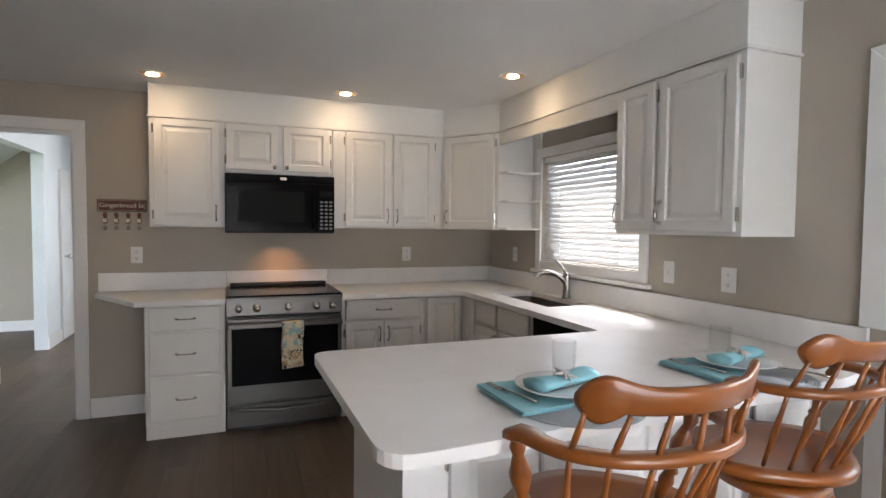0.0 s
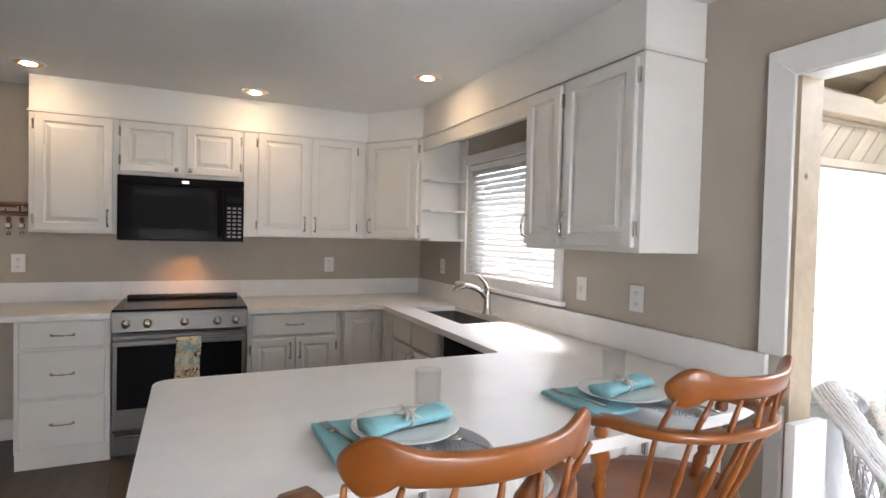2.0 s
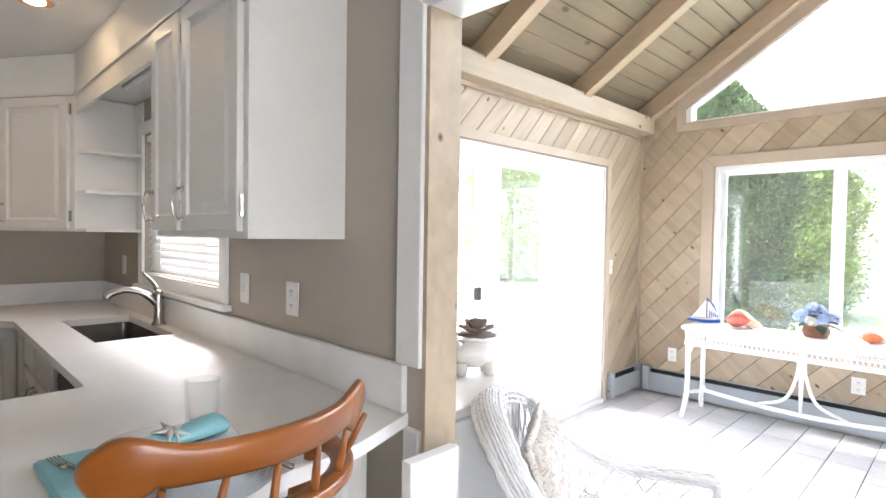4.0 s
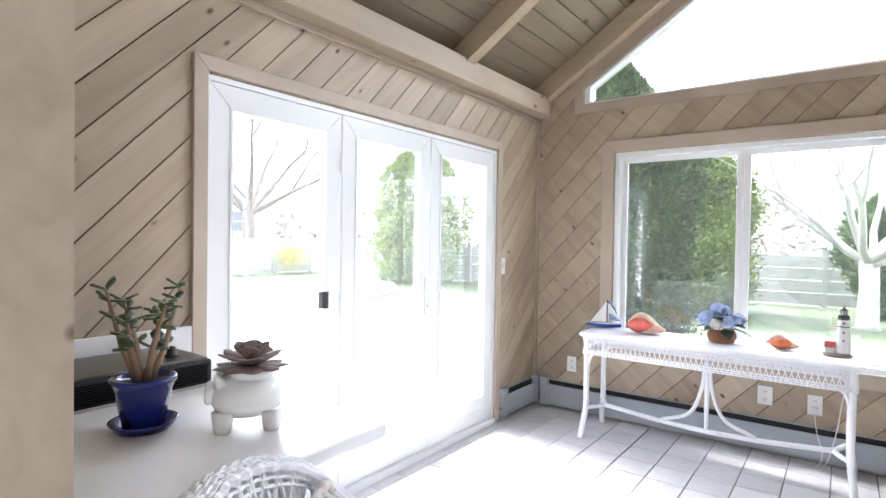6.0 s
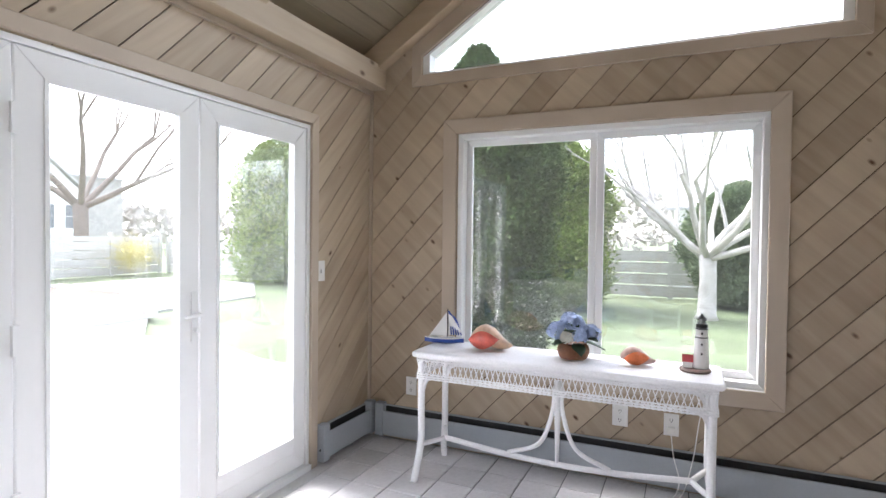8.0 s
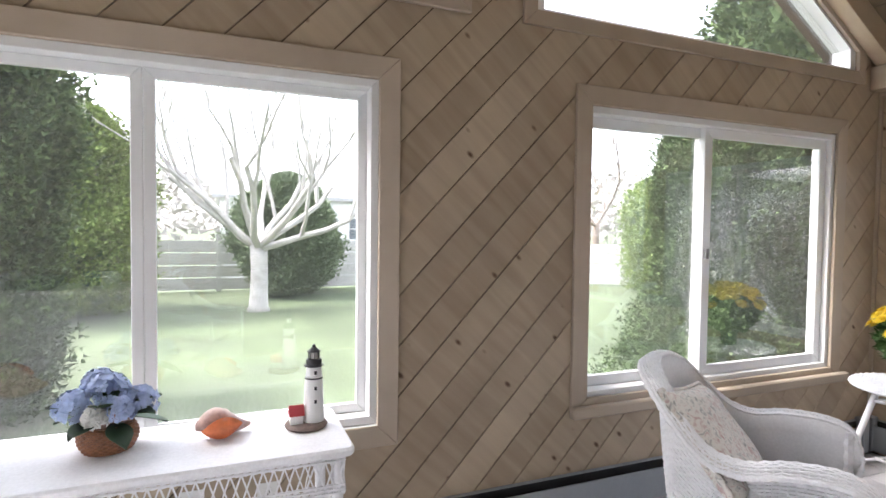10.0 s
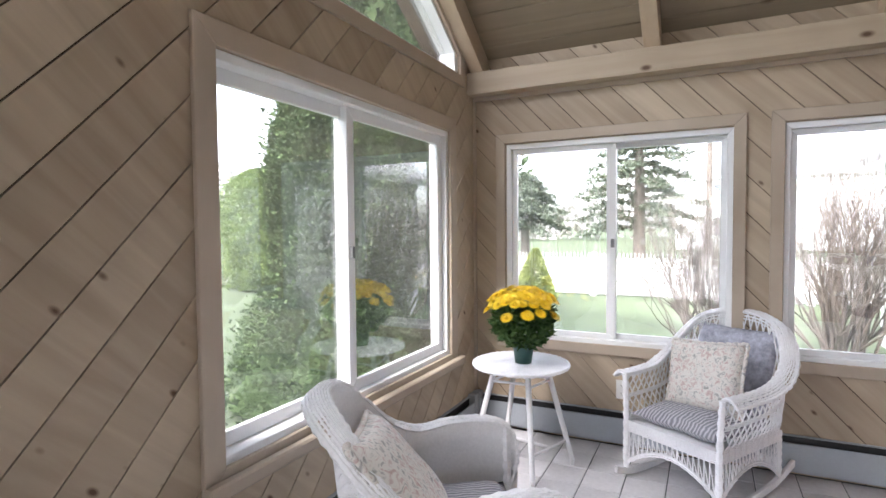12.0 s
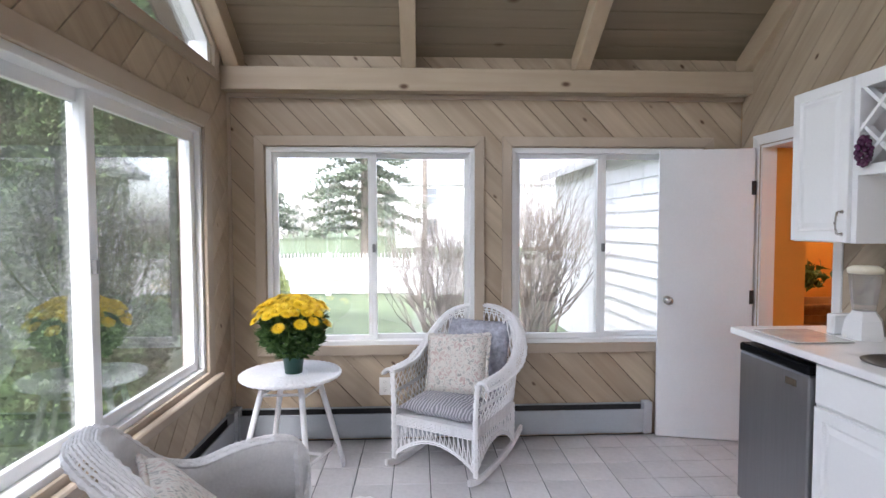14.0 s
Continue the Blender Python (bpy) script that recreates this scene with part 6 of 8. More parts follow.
# planter shaped as a pig, with a succulent
pg = thing("animal_planter", (2.83, 1.99, CT2), "glossy white ceramic pig shaped planter on the counter", "planter")
px, py = 2.83, 1.99
bm = bmesh.new()
pdir = Vector((.82, -.57, 0)).normalized()
pside = Vector((-pdir.y, pdir.x, 0))
def PP(a, b, z):
    return Vector((px, py, CT2)) + pdir * a + pside * b + Vector((0, 0, z))


rings = []
for u in [-1, -.97, -.85, -.6, -.3, 0, .3, .6, .85, .97, 1]:
    r = max(.04, math.sqrt(max(0, 1 - abs(u) ** 2.6)))
    rings.append([bm.verts.new(PP(u * .078, .062 * r * math.cos(a), .072 + (.050 * r) * math.sin(a) * (1.0 if math.sin(a) < 0 else 1.05))) for a in [2 * math.pi * k / 20 for k in range(20)]])
for a, b in zip(rings, rings[1:]):
    for k in range(20):
        bm.faces.new((a[k], a[(k + 1) % 20], b[(k + 1) % 20], b[k]))
bm.faces.new(rings[0][::-1])
bm.faces.new(rings[-1])
for a, b in ((-.05, -.032), (-.05, .032), (.05, -.032), (.05, .032)):
    lathe(bm, [(.016, 0), (.019, .01), (.024, .045)], tuple(PP(a, b, 0)), 12)
lathe(bm, [(.025, 0), (.026, .012), (.020, .018)], a=PP(-.07, 0, .08), b=PP(-.2, 0, .085), n=14)
for s in (-1, 1):
    tube(bm, [PP(-.055, s * .03, .105), PP(-.065, s * .042, .128)], [.016, .003], 6)
lathe(bm, [(.045, 0), (.052, .018), (.050, .02), (.044, .008)], tuple(PP(0.008, 0, .112)), 22)
part("pot", bm, M_PLATE, pg, smooth=True)
part("gravel", lathe(B(), [(.046, 0), (.044, .006), (.0, .008)], tuple(PP(.008, 0, .124)), 18), M_MAT, pg)
sc = thing("succulent", tuple(PP(0, 0, .13)), "dusky purple and green rosette succulent in the white planter", "plant")
M_SUC = foliage_mat("dusky_succulent", (.16, .17, .13), (.30, .19, .18))
for ringk, (nn, L, el) in enumerate(((9, .062, .12), (8, .056, .45), (6, .042, .9), (4, .028, 1.25))):
    for k in range(nn):
        a = 2 * math.pi * k / nn + ringk * .4
        d = Vector((math.cos(a) * math.cos(el), math.sin(a) * math.cos(el), math.sin(el)))
        s = Vector((-math.sin(a), math.cos(a), 0))
        up_ = d.cross(s) * -1
        o = PP(.005, 0, .132 + ringk * .006)
        bm = B()
        prev = None
        for i, (t_, w_) in enumerate(((0, .006), (.35, .014), (.65, .019), (.85, .014), (1, .002))):
            ce = o + d * L * t_ + up_ * (.006 * t_)
            r = [bm.verts.new(ce + s * w_ * math.cos(q) + up_ * .005 * math.sin(q) * (1.2 - t_)) for q in [2 * math.pi * j / 8 for j in range(8)]]
            if prev:
                for j in range(8):
                    bm.faces.new((prev[j], prev[(j + 1) % 8], r[(j + 1) % 8], r[j]))
            else:
                bm.faces.new(r[::-1])
            prev = r
        bm.faces.new(prev)
        part("leaf", bm, M_SUC, sc, smooth=True)

sc.location.z += .02
sc.scale = (1.5, 1.5, 1.5)
pg.scale = (1.15, 1.15, 1.15)
bp = thing("jade_plant", (2.655, 2.17, CT2), "small jade plant in a glossy blue pot on the counter", "plant")
M_BLUEPOT = surf("cobalt_glaze", (.012, .02, .14), .12, var=.1, bump=0)
bx_, by_ = 2.655, 2.17
part("saucer", lathe(B(), [(.050, 0), (.064, .016), (.066, .020), (.060, .020), (.048, .006), (0, .005)], (bx_, by_, CT2 + .001), 28), M_BLUEPOT, bp, smooth=True)
part("pot", lathe(B(), [(.040, 0), (.054, .075), (.060, .090), (.063, .092), (.063, .100), (.056, .102), (.052, .094), (.0, .090)], (bx_, by_, CT2 + .010), 28), M_BLUEPOT, bp, smooth=True)
rngj = random.Random(8)
bm = B()
tips = []
for k in range(6):
    a = 2 * math.pi * k / 6 + .5
    p0 = Vector((bx_ + .01 * math.cos(a), by_ + .01 * math.sin(a), CT2 + .095))
    p1 = p0 + Vector((.03 * math.cos(a), .03 * math.sin(a), .08))
    p2 = p1 + Vector((.03 * math.cos(a + .5), .03 * math.sin(a + .5), .06 + .03 * (k % 3)))
    tube(bm, [p0, p1, p2], [.008, .006, .003], 6)
    tips += [p1, p2, p1.lerp(p2, .5), p1.lerp(p2, .8)]
part("stem", bm, surf("tan_stem", (.30, .20, .12), .7), bp, smooth=True)
M_JADE = surf("jade_leaf", (.10, .13, .07), .3, var=.3, rand=.5)
for p in tips:
    for k in range(3):
        a, el = rngj.uniform(0, 6.28), rngj.uniform(-.2, .9)
        d = Vector((math.cos(a) * math.cos(el), math.sin(a) * math.cos(el), math.sin(el)))
        s = Vector((-math.sin(a), math.cos(a), 0))
        u_ = s.cross(d)
        bm = B()
        prev = None
        for t_, w_ in ((0, .002), (.4, .009), (.75, .010), (1, .002)):
            r = [bm.verts.new(p + d * .032 * t_ + s * w_ * math.cos(q) + u_ * .003 * math.sin(q)) for q in [2 * math.pi * j / 6 for j in range(6)]]
            if prev:
                for j in range(6):
                    bm.faces.new((prev[j], prev[(j + 1) % 6], r[(j + 1) % 6], r[j]))
            else:
                bm.faces.new(r[::-1])
            prev = r
        bm.faces.new(prev)
        part("leaf", bm, M_JADE, bp, smooth=True)
bp.scale = (1.2, 1.2, 1.2)
c = thing("radio", (2.8, 2.5, CT2), "black and silver tabletop radio with a knob on the counter", "radio")
part("body", box(B(), 2.42, 2.98, 2.42, 2.72, CT2 + .012, CT2 + .085), M_BLACKM, c, bevel=.006)
part("top_panel", box(B(), 2.43, 2.97, 2.43, 2.71, CT2 + .0855, CT2 + .092), M_STEEL, c, bevel=.002)
part("base_trim", box(B(), 2.42, 2.98, 2.415, 2.72, CT2 + .001, CT2 + .011), M_CHROME, c)
part("grille_ribs", (lambda bm: ([box(bm, 2.45, 2.96, 2.414, 2.419, CT2 + .02 + k * .007, CT2 + .023 + k * .007) for k in range(8)], bm)[1])(B()), M_BLACK, c)
part("knob", lathe(B(), [(.022, 0), (.022, .004), (.014, .006), (.013, .028), (.010, .03)], (2.90, 2.53, CT2 + .0925), 18), M_BLACKM, c, smooth=True)

# ---- wicker ----
M_WICKER = surf("white_painted_wicker", (.82, .82, .83), .5, var=.10, fine=90, bump=.2)
M_STRIPE, n_, l_, p_ = base_mat("grey_striped_cotton", .9)
tc_, wv_, rp_ = n_.new("ShaderNodeTexCoord"), n_.new("ShaderNodeTexWave"), n_.new("ShaderNodeValToRGB")
wv_.inputs["Scale"].default_value, wv_.inputs["Distortion"].default_value, wv_.inputs["Detail"].default_value = 15, 5, 2
l_.new(tc_.outputs["Object"], wv_.inputs["Vector"])
l_.new(wv_.outputs["Fac"], rp_.inputs[0])
rp_.color_ramp.elements[0].color, rp_.color_ramp.elements[1].color = (.20, .20, .22, 1), (.52, .51, .53, 1)
e_ = rp_.color_ramp.elements.new(.5)
e_.color = (.30, .30, .33, 1)
l_.new(rp_.outputs[0], p_.inputs["Base Color"])
M_FLORAL, n_, l_, p_ = base_mat("faded_floral_cotton", .9)
tc_, vo_, rp_, no_ = n_.new("ShaderNodeTexCoord"), n_.new("ShaderNodeTexNoise"), n_.new("ShaderNodeValToRGB"), n_.new("ShaderNodeTexNoise")
vo_.inputs["Scale"].default_value, vo_.inputs["Detail"].default_value, vo_.inputs["Distortion"].default_value = 34, 4, 1.2
l_.new(tc_.outputs["Object"], vo_.inputs["Vector"])
l_.new(vo_.outputs["Fac"], rp_.inputs[0])
rp_.color_ramp.elements[0].position, rp_.color_ramp.elements[0].color = .30, (.50, .36, .33, 1)
rp_.color_ramp.elements[1].position, rp_.color_ramp.elements[1].color = .70, (.33, .33, .30, 1)
for pos, colr in ((.41, (.60, .52, .48, 1)), (.46, (.68, .65, .60, 1)), (.55, (.68, .65, .60, 1)), (.60, (.48, .47, .44, 1))):
    e_ = rp_.color_ramp.elements.new(pos)
    e_.color = colr
l_.new(rp_.outputs[0], p_.inputs["Base Color"])
M_BLUECUSH = surf("blue_grey_print", (.38, .39, .45), .9, var=.35, scale=22, fine=60, bump=.2)


def rows(bm, S, us, vs, r, n=4, wav=0.0):
    """Woven strands: one along u for each v."""
    for j, v in enumerate(vs):
        pts = [S(u, v, wav * (-1) ** (i + j)) for i, u in enumerate(us)]
        tube(bm, pts, r, n, caps=False)


def lin(a, b, n):
    return [a + (b - a) * k / (n - 1) for k in range(n)]


def braid(bm, pts, r, n=6):
    """A bar with a braided, knuckled outline."""
    c = curve_pts(pts, 7)
    tube(bm, c, [r * (1.15 if k % 2 else .85) for k in range(len(c))], n)


def pillow(bm, c, ex, ey, ez, w, h, t, n=12, lump=.0):
    """A stuffed square cushion with a pinched seam."""
    g = {}
    for s in (-1, 1):
        for i in range(n + 1):
            for j in range(n + 1):
                u, v = i / n * 2 - 1, j / n * 2 - 1
                e = (1 - u ** 4) * (1 - v ** 4)
                q = Vector(c) + ex * (u * w / 2 * (1 - .06 * (1 - v * v) * abs(u))) + ey * (v * h / 2 * (1 - .06 * (1 - u * u) * abs(v))) + ez * (s * t / 2 * e ** .5 * (1 + lump * math.sin(6 * u + 2) * math.sin(5 * v)))
                if s == 1 and (i in (0, n) or j in (0, n)):
                    g[s, i, j] = g[-1, i, j]
                else:
                    g[s, i, j] = bm.verts.new(q)
        for i in range(n):
            for j in range(n):
                bm.faces.new((g[s, i, j], g[s, i + 1, j], g[s, i + 1, j + 1], g[s, i, j + 1]))


def wicker_chair(loc, rz, label, fine, rocking, back_h, w=.30, scale=1.0):
    """A wicker armchair whose arms sweep up into a rounded back. Its front is +y."""
    t = tagged(new("wicker_rocking_chair" if rocking else "wicker_armchair"), label, "chair", "wicker chairs")
    az = .60 if rocking else .59
    H = back_h
    half = [(w, .27, az), (w + .01, .10, az), (w + .02, -.05, az + .01), (w + .03, -.17, az + .06), (w + .01, -.27, az + (H - az) * .45), (w - .06, -.35, az + (H - az) * .80), (w - .17, -.40, az + (H - az) * .96), (0, -.42, H)]
    if fine:   # the arms roll down at the front
        half = [(w - .02, .285, .37), (w - .005, .315, .46), (w, .29, az - .02), (w, .20, az + .025), (w + .01, .05, az + .025), (w + .02, -.08, az), (w + .03, -.18, az + .03)] + half[4:]
    path = curve_pts(half, 6) + [Vector((-p.x, p.y, p.z)) for p in curve_pts(half, 6)[-2::-1]]
    N = len(path)
    outw = []
    for i, p in enumerate(path):
        d = (path[min(i + 1, N - 1)] - path[max(i - 1, 0)]).normalized()
        o = Vector((p.x * 1.2, (p.y + .1) * (1.0 if p.y < -.15 else 0), 0))
        o = (o - d * o.dot(d))
        outw.append(o.normalized() if o.length > .01 else Vector((1, 0, 0)))
    bw = .075

    def band(i, v, k):
        i = min(max(int(i), 0), N - 1)
        curl = math.sin(v * math.pi * .9)
        return path[i] + outw[i] * (v * bw) + Vector((0, 0, .018 * curl - .03 * v * v + k))
    bm = B()
    rows(bm, band, range(N), lin(0, 1, 9), .0048, 5, .002)
    for i in range(0, N):
        tube(bm, [band(i, v, 0) for v in lin(0, 1, 5)], .0035, 3, caps=False)
    part("woven_arm_and_back_roll", bm, M_WICKER, t)
    bm = B()
    for v in (0.0, 1.0):
        c = [band(i, v, 0) for i in range(N)]
        tube(bm, c, [.010 * (1.25 if k % 2 else .8) for k in range(N)], 6)
    for s in (0, N - 1):
        tube(bm, [band(s, v, 0) for v in lin(0, 1, 6)], .010, 6)
    part("braided_edge", bm, M_WICKER, t)
    # base outline under the band
    sz = .33
    fw = w - .01

    def foot(i, z):
        p = path[i]
        f = (az - z) / (az - .05) if p.y > -.1 else 1
        bx = max(-fw, min(fw, p.x))
        by = max(p.y, -.30 if rocking else -.30)
        return Vector((bx, by, z))

    def shell(i, v, k):
        i = min(max(int(i), 0), N - 1)
        a = path[i] + Vector((0, 0, -.005))
        b = foot(i, .10 if fine else sz)
        q = a.lerp(b, v)
        return q + outw[i] * (.02 * math.sin(math.pi * v) + k)
    bm = B()
    if fine:
        rows(bm, shell, range(N), lin(0.02, 1, 40), .0062, 4, .0022)
        for i in range(0, N, 1):
            tube(bm, [shell(i, v, 0) for v in lin(0, 1, 9)], .005, 3, caps=False)
        sk = B()
        rings = [[sk.verts.new(shell(i, v, -.004)) for i in range(N)] for v in lin(0, 1, 9)]
        for a, b in zip(rings, rings[1:]):
            for k in range(N - 1):
                sk.faces.new((a[k], a[k + 1], b[k + 1], b[k]))
        ob = part("woven_lining", sk, M_WICKER, t, smooth=True)
        so = ob.modifiers.new("thick", "SOLIDIFY")
        so.thickness = .006
    else:
        step = 2
        for i in range(-14, N + 14, step):
            for sgn in (1, -1):
                pts = []
                for q in range(9):
                    v = q / 8
                    j = i + sgn * v * 7
                    if 0 <= j <= N - 1:
                        a = int(j)
                        pts.append(shell(a, v, .001 * sgn).lerp(shell(min(a + 1, N - 1), v, .001 * sgn), j - a))
                if len(pts) > 1:
                    tube(bm, pts, .0042, 4, caps=False)
        rows(bm, shell, range(N), [.0, .03, .06, .48, .51, .54, .94, .97, 1.0], .0045, 4, .002)
    part("woven_shell", bm, M_WICKER, t, kind="stuff")
    # seat frame, posts, skirts
    bm = B()
    corners = [(-fw, .27), (fw, .27), (fw, -.30), (-fw, -.30)]
    for z in lin(sz - .055, sz, 7):
        for k in range(4):
            (x0, y0), (x1, y1) = corners[k], corners[(k + 1) % 4]
            tube(bm, [(x0 + (x1 - x0) * q + (.002 * (-1) ** i if abs(x1 - x0) < .01 else 0), y0 + (y1 - y0) * q + (.002 * (-1) ** i if abs(y1 - y0) < .01 else 0), z) for i, q in enumerate(lin(0, 1, 22))], .0052, 4, caps=False)
    box(bm, -fw + .006, fw - .006, -.294, .264, sz - .03, sz - .005)
    part("seat_frame", bm, M_WICKER, t)
    for x in (-fw, fw):
        bm = B()
        braid(bm, [(x, .27, .05), (x, .272, .2), (x, .272, .4), (x + (.01 if x > 0 else -.01), .27, az - .005)], .017)
        part("front_post", bm, M_WICKER, t)
        bm = B()
        braid(bm, [(x, -.30, .05), (x, -.30, .2), (x, -.30, sz)], .014)
        part("rear_post", bm, M_WICKER, t)
    for k in range(4):
        (x0, y0), (x1, y1) = corners[k], corners[(k + 1) % 4]
        arch = lambda q: .07 + .13 * math.sin(math.pi * q) ** .8 if rocking else .07 + .08 * math.sin(math.pi * q)
        P = lambda q, z: Vector((x0 + (x1 - x0) * q, y0 + (y1 - y0) * q, z))
        bm = B()
        if fine and k != 0:
            pass
        for q in lin(.04, .96, 18 if rocking else 26):
            tube(bm, [P(q, arch(q)), P(q, sz - .055)], .004, 4, caps=False)
            if rocking:
                tube(bm, [P(q, arch(q)), P(min(1, q + .06), sz - .055)], .003, 3, caps=False)
        for o in (0, .013):
            tube(bm, [P(q, arch(q) + o) for q in lin(0, 1, 26)], [.007 * (1.2 if i % 2 else .8) for i in range(26)], 5)
        part("skirt", bm, M_WICKER, t)
    if rocking:
        for x in (-fw, fw):
            bm = B()
            c = curve_pts([(x, .36, .055), (x, .22, .018), (x, 0, .012), (x, -.25, .035), (x, -.46, .10)], 6)
            prev = None
            for p in c:
                r = [bm.verts.new((p.x + a, p.y, p.z + b)) for a, b in ((-.011, -.012), (.011, -.012), (.011, .028), (-.011, .028))]
                if prev:
                    for j in range(4):
                        bm.faces.new((prev[j], prev[(j + 1) % 4], r[(j + 1) % 4], r[j]))
                else:
                    bm.faces.new(r[::-1])
                prev = r
            bm.faces.new(prev)
            part("rocker", bm, M_WICKER, t, "white painted wooden rocker", bevel=.003)
    # back spokes seen from behind
    bm = B()
    pillow(bm, (0, -.01, sz + .045), Vector((1, 0, 0)), Vector((0, 1, 0)), Vector((0, 0, 1)), w * 2 - .04, .52, .11, 12, .12)
    part("seat_cushion", bm, M_STRIPE, t, "grey striped tufted seat cushion", smooth=True)
    if rocking:
        bm = B()
        ey = Vector((0, -.30, .95)).normalized()
        pillow(bm, (0, -.315, .615), Vector((1, 0, 0)), ey, Vector((0, .95, .30)), .49, .50, .09, 12, .15)
        part("back_cushion", bm, M_BLUECUSH, t, "blue grey printed back cushion", smooth=True)
    t.matrix_basis = Matrix.Translation(loc) @ Matrix.Rotation(radians(rz), 4, "Z") @ Matrix.Scale(scale, 4)
    return t


def throw_pillow(loc, rz, tilt, w, h, label, spin=0):
    p = tagged(new("throw_pillow"), label, "pillow", "floral pillows on the wicker chairs")
    bm = B()
    pillow(bm, (0, 0, 0), Vector((1, 0, 0)), Vector((0, 0, 1)), Vector((0, 1, 0)), w, h, .13, 14, .06)
    part("cover", bm, M_FLORAL, p, smooth=True)
    bm = B()
    q = [(-w / 2, -h / 2), (w / 2, -h / 2), (w / 2, h / 2), (-w / 2, h / 2)]
    for k in range(4):
        a, b = q[k], q[(k + 1) % 4]
        m = ((a[0] + b[0]) / 2 * .94, (a[1] + b[1]) / 2 * .94)
        c = curve_pts([(a[0], 0, a[1]), (m[0], 0, m[1]), (b[0], 0, b[1])], 10)
        tube(bm, c, [.010 * (1.3 if i % 2 else .8) for i in range(len(c))], 6)
    part("ruffled_piping", bm, M_FLORAL, p, smooth=True)
    p.matrix_basis = Matrix.Translation(loc) @ Matrix.Rotation(radians(rz), 4, "Z") @ Matrix.Rotation(radians(tilt), 4, "X") @ Matrix.Rotation(radians(spin), 4, "Y")
    return p


wicker_chair((4.585, -2.46, 0), 58.5 - 90, "white wicker rocking chair with striped cushion and open lattice sides", False, True, .94, .29, .96)
throw_pillow((4.56, -2.55, .565), 58.5 - 90, 20, .43, .39, "cream floral square pillow with ruffled edge, on the rocking chair", 6)
wicker_chair((5.33, -.93, 0), 216 - 90, "white closely woven wicker armchair with striped cushion by the wall", True, False, .86, .29)
throw_pillow((5.42, -.74, .59), 216 - 90, 40, .56, .45, "cream floral pillow leaning in the closely woven armchair", -12)
wicker_chair((2.765, 1.27, 0), -60 - 90, "white wicker armchair with floral pillow beside the white counter unit", False, False, .90, .27)
throw_pillow((2.642, 1.483, .63), -60 - 90, 18, .42, .40, "cream floral pillow leaning in the armchair beside the counter")

# round wicker side table with chrysanthemums
tb = thing("side_table", (5.53, -2.29, 0), "round white wicker side table with splayed legs in the corner", "table")
tx_, ty_, tz_ = 5.53, -2.285, .60
bm = B()
part("table_top_core", lathe(B(), [(.12, 0), (.26, .0), (.262, .004), (.12, .008)], (tx_, ty_, tz_ - .012), 40), M_WICKER, tb)
for k in range(22):
    r = .09 + k * .0083
    tube(bm, [(tx_ + r * math.cos(a), ty_ + r * math.sin(a), tz_ + .0015 * (-1) ** (i + k)) for i, a in enumerate([2 * math.pi * i / 48 for i in range(49)])], .0046, 4, caps=False)
for k in range(40):
    a = 2 * math.pi * k / 40
    tube(bm, [(tx_ + .08 * math.cos(a), ty_ + .08 * math.sin(a), tz_), (tx_ + .268 * math.cos(a), ty_ + .268 * math.sin(a), tz_)], .004, 3, caps=False)
part("woven_top", bm, M_WICKER, tb)
part("wooden_centre", lathe(B(), [(.098, 0), (.10, .003), (.0, .004)], (tx_, ty_, tz_ + .001), 32), M_WICKER, tb)
bm = B()
tube(bm, [(tx_ + .272 * math.cos(a), ty_ + .272 * math.sin(a), tz_ - .002) for a in [2 * math.pi * i / 80 for i in range(81)]], [.012 * (1.2 if i % 2 else .85) for i in range(81)], 6)
part("braided_rim", bm, M_WICKER, tb)
feet = [(5.385, -2.035), (5.255, -2.40), (5.70, -2.50), (5.79, -2.13)]
tops = [(5.45, -2.16), (5.40, -2.36), (5.61, -2.42), (5.66, -2.21)]
for (fx_, fy_), (ax, ay) in zip(feet, tops):
    part("leg", tube(B(), [(ax, ay, tz_ - .012), (fx_, fy_, 0.03), (fx_, fy_, 0)], [.017, .015, .011], 10), M_WICKER, tb, smooth=True)
L4 = lambda k, z: Vector((*feet[k], 0)).lerp(Vector((*tops[k], tz_)), z / tz_)
for k in range(4):
    part("stretcher", tube(B(), [L4(k, .50), L4((k + 1) % 4, .50 + .02 * (k % 2))], .008, 8), M_WICKER, tb, smooth=True)
    if k % 2 == 0:
        part("stretcher", tube(B(), [L4(k, .15), L4(k + 1, .14)], .009, 8), M_WICKER, tb, smooth=True)
part("stretcher", tube(B(), [(L4(0, .15) + L4(1, .15)) / 2, (L4(2, .15) + L4(3, .15)) / 2], .009, 8), M_WICKER, tb, smooth=True)

M_MUM = surf("yellow_petal", (.80, .56, .01), .6, var=.12, scale=20, rand=.4)
M_MUML = foliage_mat("mum_leaf", (.03, .07, .02), (.09, .16, .05))
M_GREENPOT = surf("dark_green_plastic", (.02, .07, .055), .35, bump=0)
mm = thing("chrysanthemum", (tx_ - .01, ty_ + .0, tz_ + .006), "yellow chrysanthemums in bloom in a dark green pot on the table", "plant")
cx, cy = tx_ - .015, ty_
part("pot", lathe(B(), [(.048, 0), (.060, .095), (.064, .096), (.064, .108), (.058, .108), (.055, .098), (.0, .095)], (cx, cy, tz_ + .006), 28), M_GREENPOT, mm, smooth=True)
rngm = random.Random(12)


